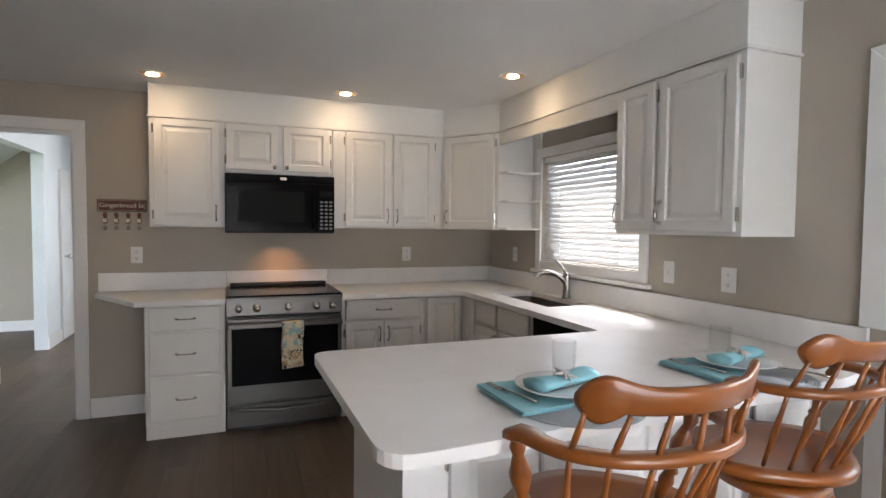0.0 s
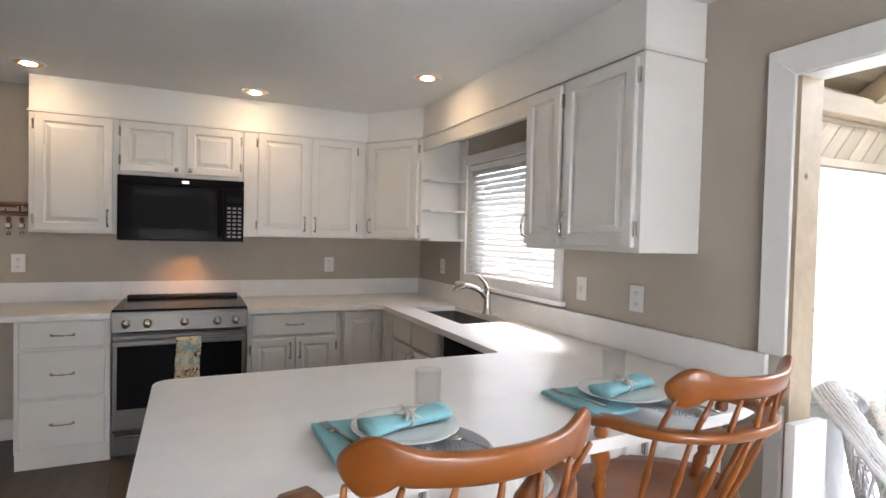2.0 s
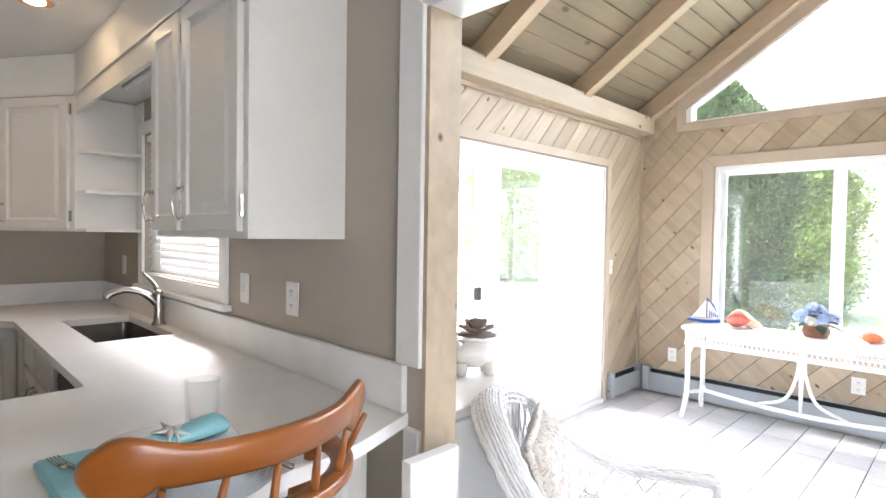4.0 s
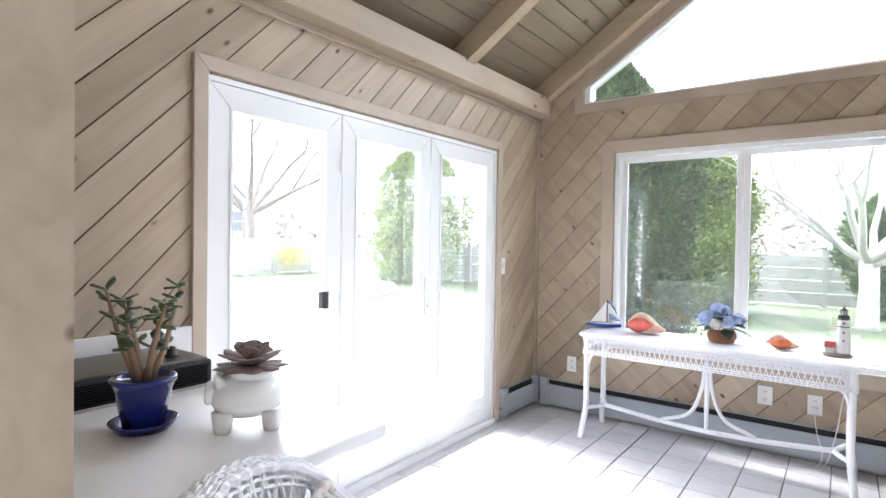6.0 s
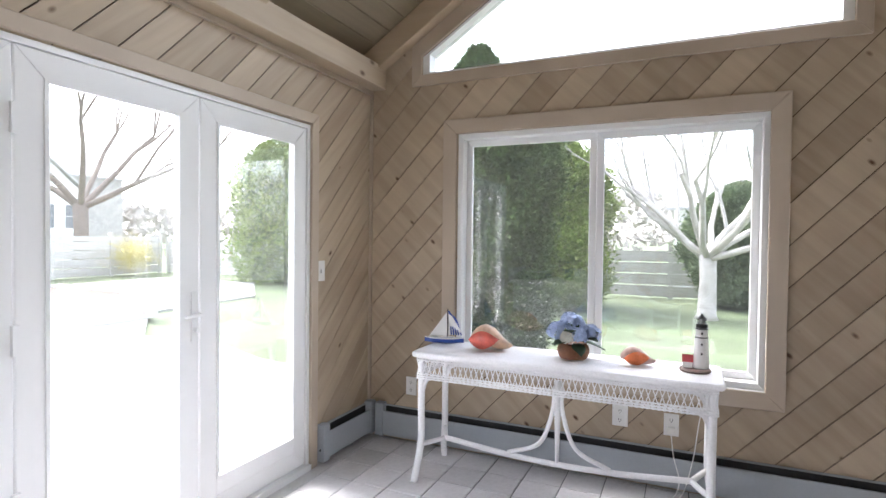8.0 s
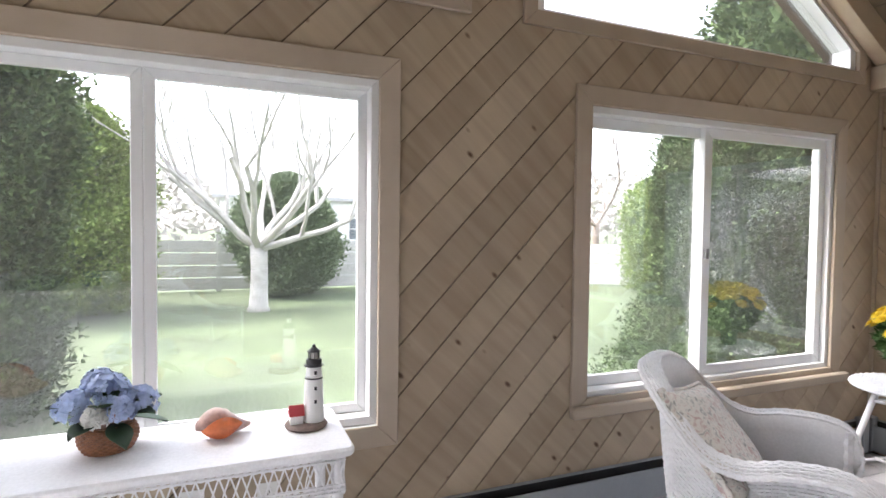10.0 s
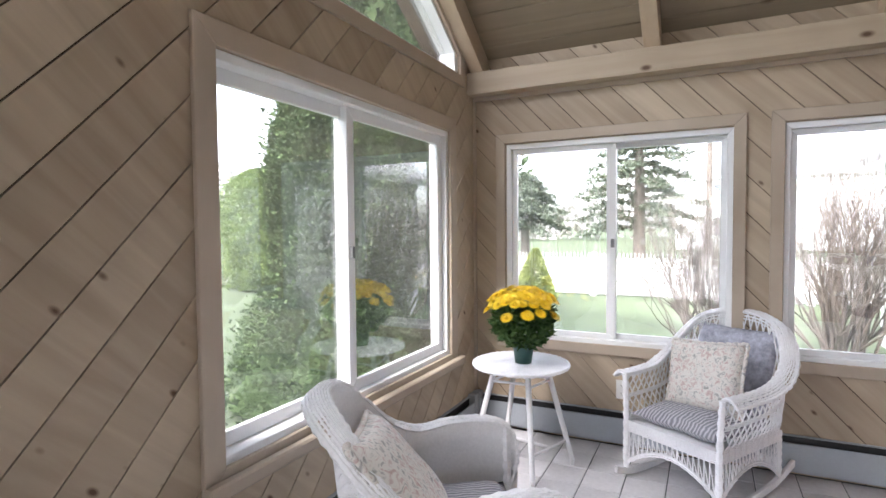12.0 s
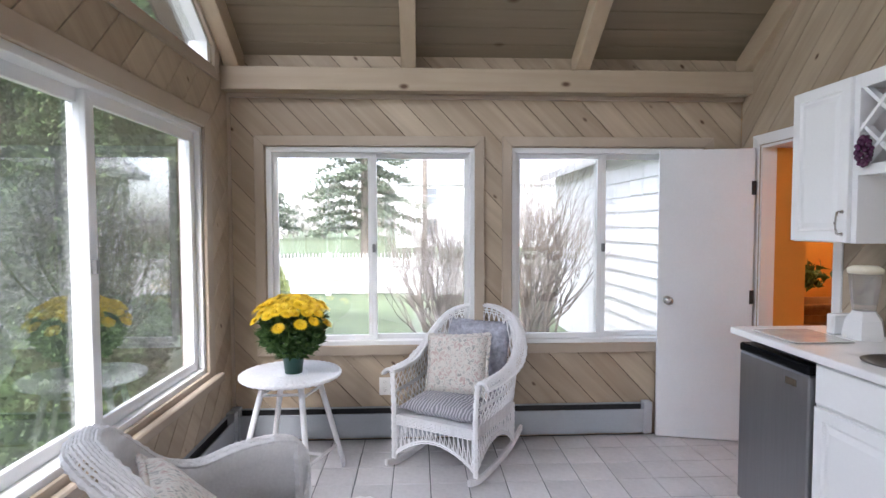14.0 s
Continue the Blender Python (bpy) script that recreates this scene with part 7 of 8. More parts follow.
def mumleaf(g):
    a = g.uniform(0, 6.28)
    z = g.random() ** .7
    r = (.05 + .13 * math.sin(min(1, z * 1.1 + .15) * math.pi * .62)) * g.uniform(.55, 1)
    return (cx + r * math.cos(a), cy + r * math.sin(a), tz_ + .10 + z * .235), (math.cos(a), math.sin(a), .2)


leaves("foliage", (mumleaf, 1700), M_MUML, mm, rngm, .042)
bm = B()
for k in range(14):
    a = 2.4 * k
    tube(bm, [(cx, cy, tz_ + .1), (cx + .06 * math.cos(a), cy + .06 * math.sin(a), tz_ + .24), (cx + .11 * math.cos(a), cy + .11 * math.sin(a), tz_ + .36)], .003, 4)
part("stems", bm, M_MUML, mm)
fb = B()
for ring_, (n, L, el) in enumerate(((16, .031, .15), (12, .024, .5), (8, .016, .9))):
    for k in range(n):
        a = 2 * math.pi * k / n + ring_
        d = Vector((math.cos(a) * math.cos(el), math.sin(a) * math.cos(el), math.sin(el)))
        s = Vector((-math.sin(a), math.cos(a), 0)) * .0042
        v = [fb.verts.new(q) for q in (s * .4, d * L * .6 + s, d * L, d * L * .6 - s, -s * .4)]
        fb.faces.new(v)
lathe(fb, [(.006, 0), (.005, .006), (.0, .008)], (0, 0, .002), 8)
flower = part("flower", fb, M_MUM, mm)
flower.matrix_parent_inverse = Matrix()
fl = [flower]
for k in range(92):
    o = flower if k == 0 else flower.copy()
    if k:
        scene.collection.objects.link(o)
    a = k * 2.39996
    r = .205 * math.sqrt((k + .5) / 92)
    z = .432 - .085 * (r / .205) ** 2 + rngm.uniform(-.012, .012)
    if k > 80:
        z -= rngm.uniform(.03, .09)
        r *= 1.02
    P = Vector((r * math.cos(a) - .0, r * math.sin(a), z))
    nrm = Vector((math.cos(a) * r * 4.5, math.sin(a) * r * 4.5, 1)).normalized()
    o.matrix_basis = Matrix.Translation(P) @ nrm.to_track_quat("Z", "Y").to_matrix().to_4x4() @ Matrix.Scale(rngm.uniform(1.15, 1.55), 4)

# ---- console table and what stands on it ----
ct_ = thing("console_table", (5.72, 1.43, 0), "long white wicker console table with lattice apron under the window", "table")
A0, A1, C0, C1, TZ = 5.51, 5.925, .68, 2.225, .72
part("table_top", slab(B(), rounded([(A0, C0), (A1, C0), (A1, C1), (A0, C1)], [.035] * 4), TZ - .028, TZ), M_WICKER, ct_, bevel=.007)
bm = B()
for z, rr in ((TZ - .034, .006), (TZ - .046, .005), (TZ - .135, .006), (TZ - .147, .006), (TZ - .122, .005)):
    q = [(A0 + .03, C0 + .03), (A1 - .03, C0 + .03), (A1 - .03, C1 - .03), (A0 + .03, C1 - .03)]
    for k in range(4):
        (x0, y0), (x1, y1) = q[k], q[(k + 1) % 4]
        m = int(math.hypot(x1 - x0, y1 - y0) / .012)
        tube(bm, [(x0 + (x1 - x0) * i / m, y0 + (y1 - y0) * i / m, z) for i in range(m + 1)], [rr * (1.3 if i % 2 else .75) for i in range(m + 1)], 5)
part("braided_band", bm, M_WICKER, ct_)
bm = B()
for k in range(4):
    (x0, y0), (x1, y1) = q[k], q[(k + 1) % 4]
    L = math.hypot(x1 - x0, y1 - y0)
    m = int(L / .030)
    for i in range(m):
        for s in (0, 1):
            a, b = ((i + s) / m, (i + 1 - s) / m)
            tube(bm, [(x0 + (x1 - x0) * a, y0 + (y1 - y0) * a, TZ - .135), (x0 + (x1 - x0) * b, y0 + (y1 - y0) * b, TZ - .046)], .0032, 4, caps=False)
part("lattice_apron", bm, M_WICKER, ct_)
for sx, x in ((-1, A0 + .045), (1, A1 - .045)):
    for sy, y in ((-1, C0 + .05), (1, C1 - .05)):
        part("leg", tube(B(), curve_pts([(x, y, TZ - .03), (x, y, .42), (x + sx * .0, y, .22), (x + sx * .02, y + sy * .015, .08), (x + sx * .045, y + sy * .02, 0)], 5), .019, 10), M_WICKER, ct_, smooth=True)
        part("brace", tube(B(), curve_pts([(x, y, .46), (x, y - sy * .03, .56), (x, y - sy * .10, TZ - .13)], 5), .012, 8), M_WICKER, ct_, smooth=True)
xm, ym = (A0 + A1) / 2, (C0 + C1) / 2
for y in (C0 + .05, C1 - .05):
    s = 1 if y > ym else -1
    part("stretcher", tube(B(), curve_pts([(A0 + .045, y, .20), (xm - .06, y - s * .05, .195), (xm, y - s * .07, .195), (xm + .06, y - s * .05, .195), (A1 - .045, y, .20)], 5), .014, 8), M_WICKER, ct_, smooth=True)
part("long_stretcher", tube(B(), curve_pts([(xm, C0 + .12, .195), (xm, ym - .3, .165), (xm, ym, .155), (xm, ym + .3, .165), (xm, C1 - .12, .195)], 6), .016, 8), M_WICKER, ct_, smooth=True)
part("centre_post", tube(B(), [(xm, ym, .16), (xm, ym, TZ - .12)], [.010, .022], 10), M_WICKER, ct_, smooth=True)
for s in (-1, 1):
    part("brace", tube(B(), curve_pts([(xm, ym + s * .015, TZ - .15), (xm, ym + s * .03, .42), (xm, ym + s * .10, .25), (xm, ym + s * .27, .175)], 6), .012, 8), M_WICKER, ct_, smooth=True)
for x in (A0 + .06, A1 - .06):
    part("support_rail", box(B(), x - .008, x + .008, C0 + .05, C1 - .05, TZ - .05, TZ - .03), M_WICKER, ct_)

# toy sailing boat
M_HULL = surf("blue_painted_hull", (.02, .07, .35), .3, bump=0)
sb = thing("model_sailboat", (5.80, 2.10, TZ), "small blue and white model sailboat with striped sail on the console", "model boat")
bd = Vector((.25, -.97, 0)).normalized()
bs = Vector((-bd.y, bd.x, 0))
BP = lambda a, b, z: Vector((5.80, 2.15, TZ + .001)) + bd * a + bs * b + Vector((0, 0, z))
bm, dk = B(), B()
prev = None
deck = []
for k in range(13):
    u = k / 12 * 2 - 1
    w_ = .030 * max(.03, 1 - abs(u) ** 2.4)
    r = [bm.verts.new(BP(u * .118, a * w_, z)) for a, z in ((-1, .030 + .004 * u * u), (-.85, .010), (0, .001 + .012 * u * u), (.85, .010), (1, .030 + .004 * u * u))]
    deck.append((BP(u * .118, -w_, .0305 + .004 * u * u), BP(u * .118, w_, .0305 + .004 * u * u)))
    if prev:
        for j in range(4):
            bm.faces.new((prev[j], prev[j + 1], r[j + 1], r[j]))
        bm.faces.new((prev[4], prev[0], r[0], r[4]))
    else:
        bm.faces.new(r)
    prev = r
bm.faces.new(prev[::-1])
part("hull", bm, M_HULL, sb, "blue hull")
bm = B()
vs = [(bm.verts.new(a + Vector((0, 0, .001))), bm.verts.new(b + Vector((0, 0, .001))), bm.verts.new(a + Vector((0, 0, .005))), bm.verts.new(b + Vector((0, 0, .005)))) for a, b in deck]
for p, q in zip(vs, vs[1:]):
    bm.faces.new((p[2], p[3], q[3], q[2]))
    bm.faces.new((p[0], q[0], q[1], p[1]))
    bm.faces.new((p[0], p[2], q[2], q[0]))
    bm.faces.new((p[1], q[1], q[3], p[3]))
part("deck", bm, M_PLATE, sb, "white deck")
part("mast", tube(B(), [BP(.02, 0, .034), BP(.02, 0, .205)], .0035, 6), M_BLACKM, sb)
part("hatch", (lambda b: (boxm(b, lambda u, z, d: BP(u, d, z), .0, .06, .036, .042, -.009, .009), boxm(b, lambda u, z, d: BP(u, d, z), -.07, -.035, .036, .043, -.008, .008), b)[2])(B()), M_MAT, sb)


def sail(pts, mat, name, belly, stripes=0):
    bm = B()
    a, b, c = [Vector(p) for p in pts]
    g = {}
    n = 8
    for i in range(n + 1):
        for j in range(n + 1 - i):
            u, v = i / n, j / n
            p = a + (b - a) * u + (c - a) * v
            g[i, j] = bm.verts.new(p + bs * belly * math.sin(math.pi * min(1, u + v)) * (1 - u) + (c - b).normalized() * 0)
    for i in range(n):
        for j in range(n - i):
            bm.faces.new((g[i, j], g[i + 1, j], g[i, j + 1]))
            if j < n - i - 1:
                bm.faces.new((g[i + 1, j], g[i + 1, j + 1], g[i, j + 1]))
    ob = part(name, bm, mat, sb)
    so = ob.modifiers.new("thick", "SOLIDIFY")
    so.thickness = .0012
    return ob


sail([BP(.024, 0, .05), BP(.024, 0, .20), BP(.115, .0, .055)], M_PLATE, "striped_sail", .012)
for k in range(5):
    f = .18 + k * .17
    part("sail_stripe", tube(B(), curve_pts([BP(.026 + .085 * f * .1, -.004, .198 - .02 * f), BP(.026 + .085 * f * .6, .011, .14), BP(.026 + .088 * f, .004, .052)], 5), .0042, 4), M_HULL, sb)
sail([BP(.016, 0, .045), BP(.016, 0, .19), BP(-.095, .0, .040)], M_PLATE, "plain_sail", .010)


# conch shells
def conch(loc, rz, s, m_out, m_in, label):
    t = tagged(new("conch_shell"), label, "shell", "shells on the console table")
    bm = B()
    prev = None
    for k in range(30):
        u = k / 29
        R = .062 * math.sin(math.pi * min(1, u * .9 + .05)) ** .8 * (1 - .55 * u)
        ce = Vector((-.10 + .21 * u, 0, .058 + .02 * math.sin(u * 5)))
        r = []
        for j in range(18):
            a = 2 * math.pi * j / 18
            spike = 1 + (.28 if (u > .55 and j % 4 == 0 and k % 4 < 2) else 0) * (1 - u)
            flare = 1 + .55 * math.exp(-((a - 5.4) / .5) ** 2) * math.sin(math.pi * u)
            r.append(bm.verts.new(ce + Vector((0, math.cos(a), math.sin(a))) * max(R, .003) * spike * flare))
        if prev:
            for j in range(18):
                bm.faces.new((prev[j], prev[(j + 1) % 18], r[(j + 1) % 18], r[j]))
        else:
            bm.faces.new(r[::-1])
        prev = r
    bm.faces.new(prev)
    zmin = min(v.co.z for v in bm.verts)
    for v in bm.verts:
        v.co.z -= zmin
    part("shell_body", bm, m_out, t, smooth=True)
    bm = B()
    prev = None
    for k in range(12):
        u = k / 11
        w_ = .034 * math.sin(math.pi * u) ** .8 + .001
        ce = Vector((-.085 + .15 * u, -.058 - .012 * math.sin(math.pi * u), .046 + .012 * u))
        r = [bm.verts.new(ce + Vector((0, dy, dz * w_ * 1.2))) for dy, dz in ((-.004, -1), (-.010, 0), (-.004, 1), (.02, 0))]
        if prev:
            for j in range(4):
                bm.faces.new((prev[j], prev[(j + 1) % 4], r[(j + 1) % 4], r[j]))
        else:
            bm.faces.new(r[::-1])
        prev = r
    bm.faces.new(prev)
    part("lip", bm, m_in, t, "glossy coral pink inner lip", smooth=True)
    t.matrix_basis = Matrix.Translation(loc) @ Matrix.Rotation(radians(rz), 4, "Z") @ Matrix.Scale(s, 4)


M_SHELL = surf("cream_peach_shell", (.76, .52, .36), .35, var=.25, scale=14, bump=.1)
M_CORAL = surf("coral_pink_shell", (.72, .16, .12), .15, var=.2, scale=20, bump=0)
M_SHELL2 = surf("mottled_pink_shell", (.50, .34, .29), .4, var=.3, scale=20, bump=.2)
M_ORANGELIP = surf("orange_shell_lip", (.66, .18, .07), .15, var=.2, scale=20, bump=0)
conch((5.775, 1.85, TZ + .001), -97, 1.2, M_SHELL, M_CORAL, "large cream and coral conch shell on the console table")
conch((5.76, 1.065, TZ + .001), -80, .80, M_SHELL2, M_ORANGELIP, "smaller mottled pink conch shell with orange lip, on the console table")

# hydrangeas in a basket
M_BASKET = surf("brown_wicker_basket", (.24, .09, .035), .5, var=.3, scale=30, bump=.2)
hx, hy = 5.765, 1.385
bk = thing("flower_basket", (hx, hy, TZ), "brown woven basket of pale blue hydrangeas on the console table", "flower basket")
bm = B()
part("liner", lathe(B(), [(.058, 0), (.072, .03), (.076, .06), (.07, .075), (.0, .07)], (hx, hy, TZ + .003), 24), M_BASKET, bk, smooth=True)
for k in range(13):
    z = .004 + k * .0062
    r = .062 + .018 * math.sin(math.pi * min(1, z / .085))
    tube(bm, [(hx + (r + .0015 * (-1) ** (i + k)) * math.cos(a), hy + (r + .0015 * (-1) ** (i + k)) * math.sin(a), TZ + z) for i, a in enumerate([2 * math.pi * i / 40 for i in range(41)])], .0036, 4, caps=False)
part("weave", bm, M_BASKET, bk)
M_HYD = surf("pale_blue_petal", (.40, .50, .74), .7, var=.22, scale=30, rand=.5)
M_HYDW = surf("white_petal", (.70, .70, .66), .7, var=.1)
M_HLEAF = surf("dark_hydrangea_leaf", (.025, .06, .025), .5, var=.3)
rngh = random.Random(5)
for ci, (dy, dz, dx, R, mt) in enumerate(((.0, .165, 0, .062, M_HYD), (.085, .135, -.01, .052, M_HYD), (-.085, .135, -.01, .052, M_HYD), (.03, .19, .04, .045, M_HYD), (.02, .115, -.06, .034, M_HYDW), (-.04, .13, -.055, .04, M_HYD))):
    core_ = Vector((hx + dx, hy + dy, TZ + dz))
    bm = B()
    for k in range(70):
        el = math.asin(rngh.uniform(-.5, 1))
        a = rngh.uniform(0, 6.28)
        n_r = Vector((math.cos(a) * math.cos(el), math.sin(a) * math.cos(el), math.sin(el)))
        p = core_ + n_r * R * rngh.uniform(.85, 1.05)
        e1 = n_r.orthogonal().normalized()
        e2 = n_r.cross(e1)
        sz_ = .0165
        for q in range(4):
            b = q * math.pi / 2 + a
            d = e1 * math.cos(b) + e2 * math.sin(b)
            s = n_r.cross(d)
            bm.faces.new([bm.verts.new(v) for v in (p, p + d * sz_ * .6 + s * sz_ * .5 + n_r * .002, p + d * sz_ * 1.15 + n_r * .003, p + d * sz_ * .6 - s * sz_ * .5 + n_r * .002)])
    part("flower_head", bm, mt, bk)
for k, (a, el, L) in enumerate(((2.6, .1, .10), (3.6, -.15, .11), (4.4, .3, .10), (1.3, .1, .11), (1.75, .5, .13), (5.0, -.1, .12), (4.9, .5, .12), (3.1, .7, .11), (.5, .9, .12), (6.0, 1.1, .12))):
    d = Vector((math.cos(a) * math.cos(el), math.sin(a) * math.cos(el), math.sin(el)))
    s = Vector((-math.sin(a), math.cos(a), 0))
    o = Vector((hx, hy, TZ + .09)) + d * .045
    bm = B()
    rws = []
    for t_ in lin(0, 1, 7):
        w_ = .036 * math.sin(math.pi * min(1, t_ * .93 + .04))
        ce = o + d * L * t_ + Vector((0, 0, -.03 * t_ * t_))
        rws.append([bm.verts.new(ce - s * w_ + Vector((0, 0, .008))), bm.verts.new(ce), bm.verts.new(ce + s * w_ + Vector((0, 0, .008)))])
    for p, q in zip(rws, rws[1:]):
        for j in range(2):
            bm.faces.new((p[j], p[j + 1], q[j + 1], q[j]))
    ob = part("leaf", bm, M_HLEAF, bk, smooth=True)
    so = ob.modifiers.new("thick", "SOLIDIFY")
    so.thickness = .0015

# model lighthouse
lx, ly = 5.745, .785
lh = thing("model_lighthouse", (lx, ly, TZ), "white and black model lighthouse with a small red roofed house", "model lighthouse")
M_ROCK = surf("brown_rock_base", (.20, .15, .13), .8, var=.3, scale=20, bump=.4)
M_REDROOF = surf("red_model_roof", (.42, .05, .06), .6)
part("rock_base", lathe(B(), [(.066, 0), (.072, .008), (.064, .018), (.0, .020)], (lx, ly + .015, TZ + .001), 18), M_ROCK, lh)
part("tower", lathe(B(), [(.036, 0), (.030, .14), (.029, .155), (.027, .157), (.026, .190)], (lx, ly - .01, TZ + .02), 24), M_PLATE, lh, smooth=False)
part("black_band", lathe(B(), [(.031, 0), (.031, .005)], (lx, ly - .01, TZ + .165), 24), M_BLACKM, lh)
part("gallery", lathe(B(), [(.025, 0), (.033, .003), (.033, .007), (.026, .009), (.026, .026), (.019, .028)], (lx, ly - .01, TZ + .205), 24), M_BLACKM, lh)
part("lantern", lathe(B(), [(.014, 0), (.014, .024)], (lx, ly - .01, TZ + .232), 8), M_PLATE, lh)
bm = B()
for k in range(8):
    a = 2 * math.pi * k / 8
    tube(bm, [(lx + .018 * math.cos(a), ly - .01 + .018 * math.sin(a), TZ + .232), (lx + .018 * math.cos(a), ly - .01 + .018 * math.sin(a), TZ + .258)], .002, 4)
lathe(bm, [(.024, 0), (.020, .004), (.006, .016), (.006, .022), (.0, .026)], (lx, ly - .01, TZ + .256), 12)
part("cap", bm, M_BLACKM, lh)
part("keeper_house", box(B(), lx - .028, lx + .012, ly + .028, ly + .070, TZ + .02, TZ + .048), M_PLATE, lh)
bm = B()
prism(bm, [(lx - .032, TZ + .048), (lx + .016, TZ + .048), (lx - .008, TZ + .080)], lambda u, z, d: (u, d, z), ly + .024, ly + .074)
part("red_roof", bm, M_REDROOF, lh)
for z in (.075, .12, .172):
    part("tower_window", box(B(), lx - .037, lx - .026, ly - .015, ly - .007, TZ + z + .012, TZ + z + .022), M_BLACKM, lh)

# wall plates of the sunroom
outlet(ME, -2.49, .367, 0, "ivory duplex wall outlet on the pine wall")
outlet(ME, -1.17, .365, 2, "ivory blank wall plate on the pine wall")
ou = outlet(ME, -.905, .352, 0, "ivory duplex wall outlet with a cord plugged in")
outlet(MN, 5.49, 1.145, 1, "white toggle light switch on the pine wall")
outlet(MZ, 5.03, .36, 0, "ivory duplex wall outlet on the pine wall")
pc = thing("power_cord", (6.0, .9, .3), "thin white power cord hanging from the outlet to the floor", "cord")
part("plug", box(B(), XE - .045, XE - .012, .885, .925, .31, .345), M_PLASTIC, pc, bevel=.003)
part("cord", tube(B(), curve_pts([(XE - .04, .905, .315), (XE - .06, .89, .2), (XE - .09, .86, .08), (XE - .13, .90, .006), (XE - .22, 1.05, .006), (XE - .20, 1.0, .006), (XE - .12, .86, .01), (XE - .09, .80, .2), (XE - .08, .77, .42), (XE - .12, .74, .57)], 6), .003, 5), M_PLASTIC, pc, smooth=True)

# ---- wet bar ----
wb = thing("wet_bar_cabinet", (2.9, -1.1, 0), "white painted bar base cabinet with drawer front and panel door", "cabinet")
part("body", box(B(), XW + .002, 3.13, -1.375, -.80, 0.02, CB - .001), M_WHITE, wb)
MB = lambda u, z, d: (3.132 + d, u, z)
cab_door(wb, MB, -1.36, -.815, .70, .865, None, None, "drawer", FLAT, M_WHITE)
cab_door(wb, MB, -1.36, -.815, .05, .685, None, None, "door", DOOR_STEPS, M_WHITE)
wt2 = thing("bar_worktop", (2.9, -1.4, CB), "white worktop of the wet bar with a small round sink", "worktop")
part("slab", slab(B(), rounded([(XW + .002, -1.925), (3.185, -1.925), (3.185, -.795), (XW + .002, -.795)], [0, .02, 0, 0]), CB, CT), M_COUNTER, wt2, bevel=.004)
bsn = part("sink_basin", lathe(B(), [(.135, 0), (.15, .002), (.152, .005), (.14, .006), (.135, .0035), (.0, .001)], (2.95, -1.14, CT + .0005), 36), M_STEEL, wt2, smooth=True)
fg = thing("bar_refrigerator", (2.9, -1.63, 0), "compact refrigerator with stainless door and black handle strip, closed", "refrigerator")
part("body", box(B(), XW + .03, 3.095, -1.87, -1.39, .02, .845), M_BLACKM, fg)
part("door", box(B(), 3.10, 3.155, -1.875, -1.388, .04, .80), surf("dark_brushed_steel", (.30, .30, .31), .35, .9, var=.08, stretch=(1, 1, .05), fine=100), fg, bevel=.006)
part("handle_strip", box(B(), 3.10, 3.16, -1.875, -1.388, .803, .845), M_BLACK, fg, bevel=.008)
part("badge", box(B(), 3.1555, 3.158, -1.53, -1.46, .735, .765), M_CHROME, fg)
for y in (-1.85, -1.41):
    part("foot", lathe(B(), [(.015, 0), (.015, .019)], (3.07, y, 0)), M_BLACKM, fg)
wu = thing("bar_wall_cabinet", (2.75, -1.4, 1.36), "white painted wall cabinet with raised panel door and lattice wine rack", "cabinet")
part("body", box(B(), XW + .002, 2.898, -1.86, -1.49, 1.36, 2.09), M_WHITE, wu)
MBU = lambda u, z, d: (2.90 + d, u, z)
cab_door(wu, MBU, -1.855, -1.50, 1.365, 2.085, "r", None, mat=M_WHITE)
bm = B()
box(bm, XW + .002, 2.90, -1.488, -1.47, 1.36, 2.09)
box(bm, XW + .002, 2.90, -.83, -.81, 1.36, 2.09)
box(bm, XW + .002, 2.90, -1.469, -.831, 2.03, 2.09)
box(bm, XW + .002, 2.90, -1.469, -.831, 1.655, 1.70)
part("rack_frame", bm, M_WHITE, wu)
part("rack_back", box(B(), XW + .003, XW + .02, -1.469, -.831, 1.701, 2.029), surf("wine_red_panel", (.14, .03, .03), .6), wu)
bm = B()
for k in range(-1, 5):
    for s in (1, -1):
        poly = [(-1.47 + k * .16, 1.70 if s > 0 else 2.03), (-1.45 + k * .16, 1.70 if s > 0 else 2.03), (-1.45 + k * .16 + .33, 2.03 if s > 0 else 1.70), (-1.47 + k * .16 + .33, 2.03 if s > 0 else 1.70)]
        poly = clip(clip(poly, 1, 0, -1.469), -1, 0, .831)
        if len(poly) > 2:
            prism(bm, poly, lambda u, z, d: (d, u, z), 2.86 + .003 * s, 2.895 + .003 * s)
part("lattice", bm, M_WHITE, wu)
gr = thing("grape_cluster", (2.92, -1.42, 1.75), "bunch of dark purple ornamental grapes hanging on the wine rack", "ornament")
rngg = random.Random(2)
bm = B()
for k in range(34):
    z = k / 34
    r = .035 * math.sin(math.pi * (1 - z) * .8 + .3)
    a = k * 2.4
    lathe(bm, [(.001, 0), (.008, .003), (.011, .011), (.008, .019), (.001, .022)], (2.925 + r * .5 * math.cos(a), -1.415 + r * math.sin(a), 1.80 - z * .12), 8)
part("grapes", bm, surf("purple_grape", (.08, .02, .06), .25), gr, smooth=True)
wg = thing("stemware", (2.78, -1.2, 1.55), "clear wine glass hanging upside down under the rack", "glass", "hanging wine glasses")
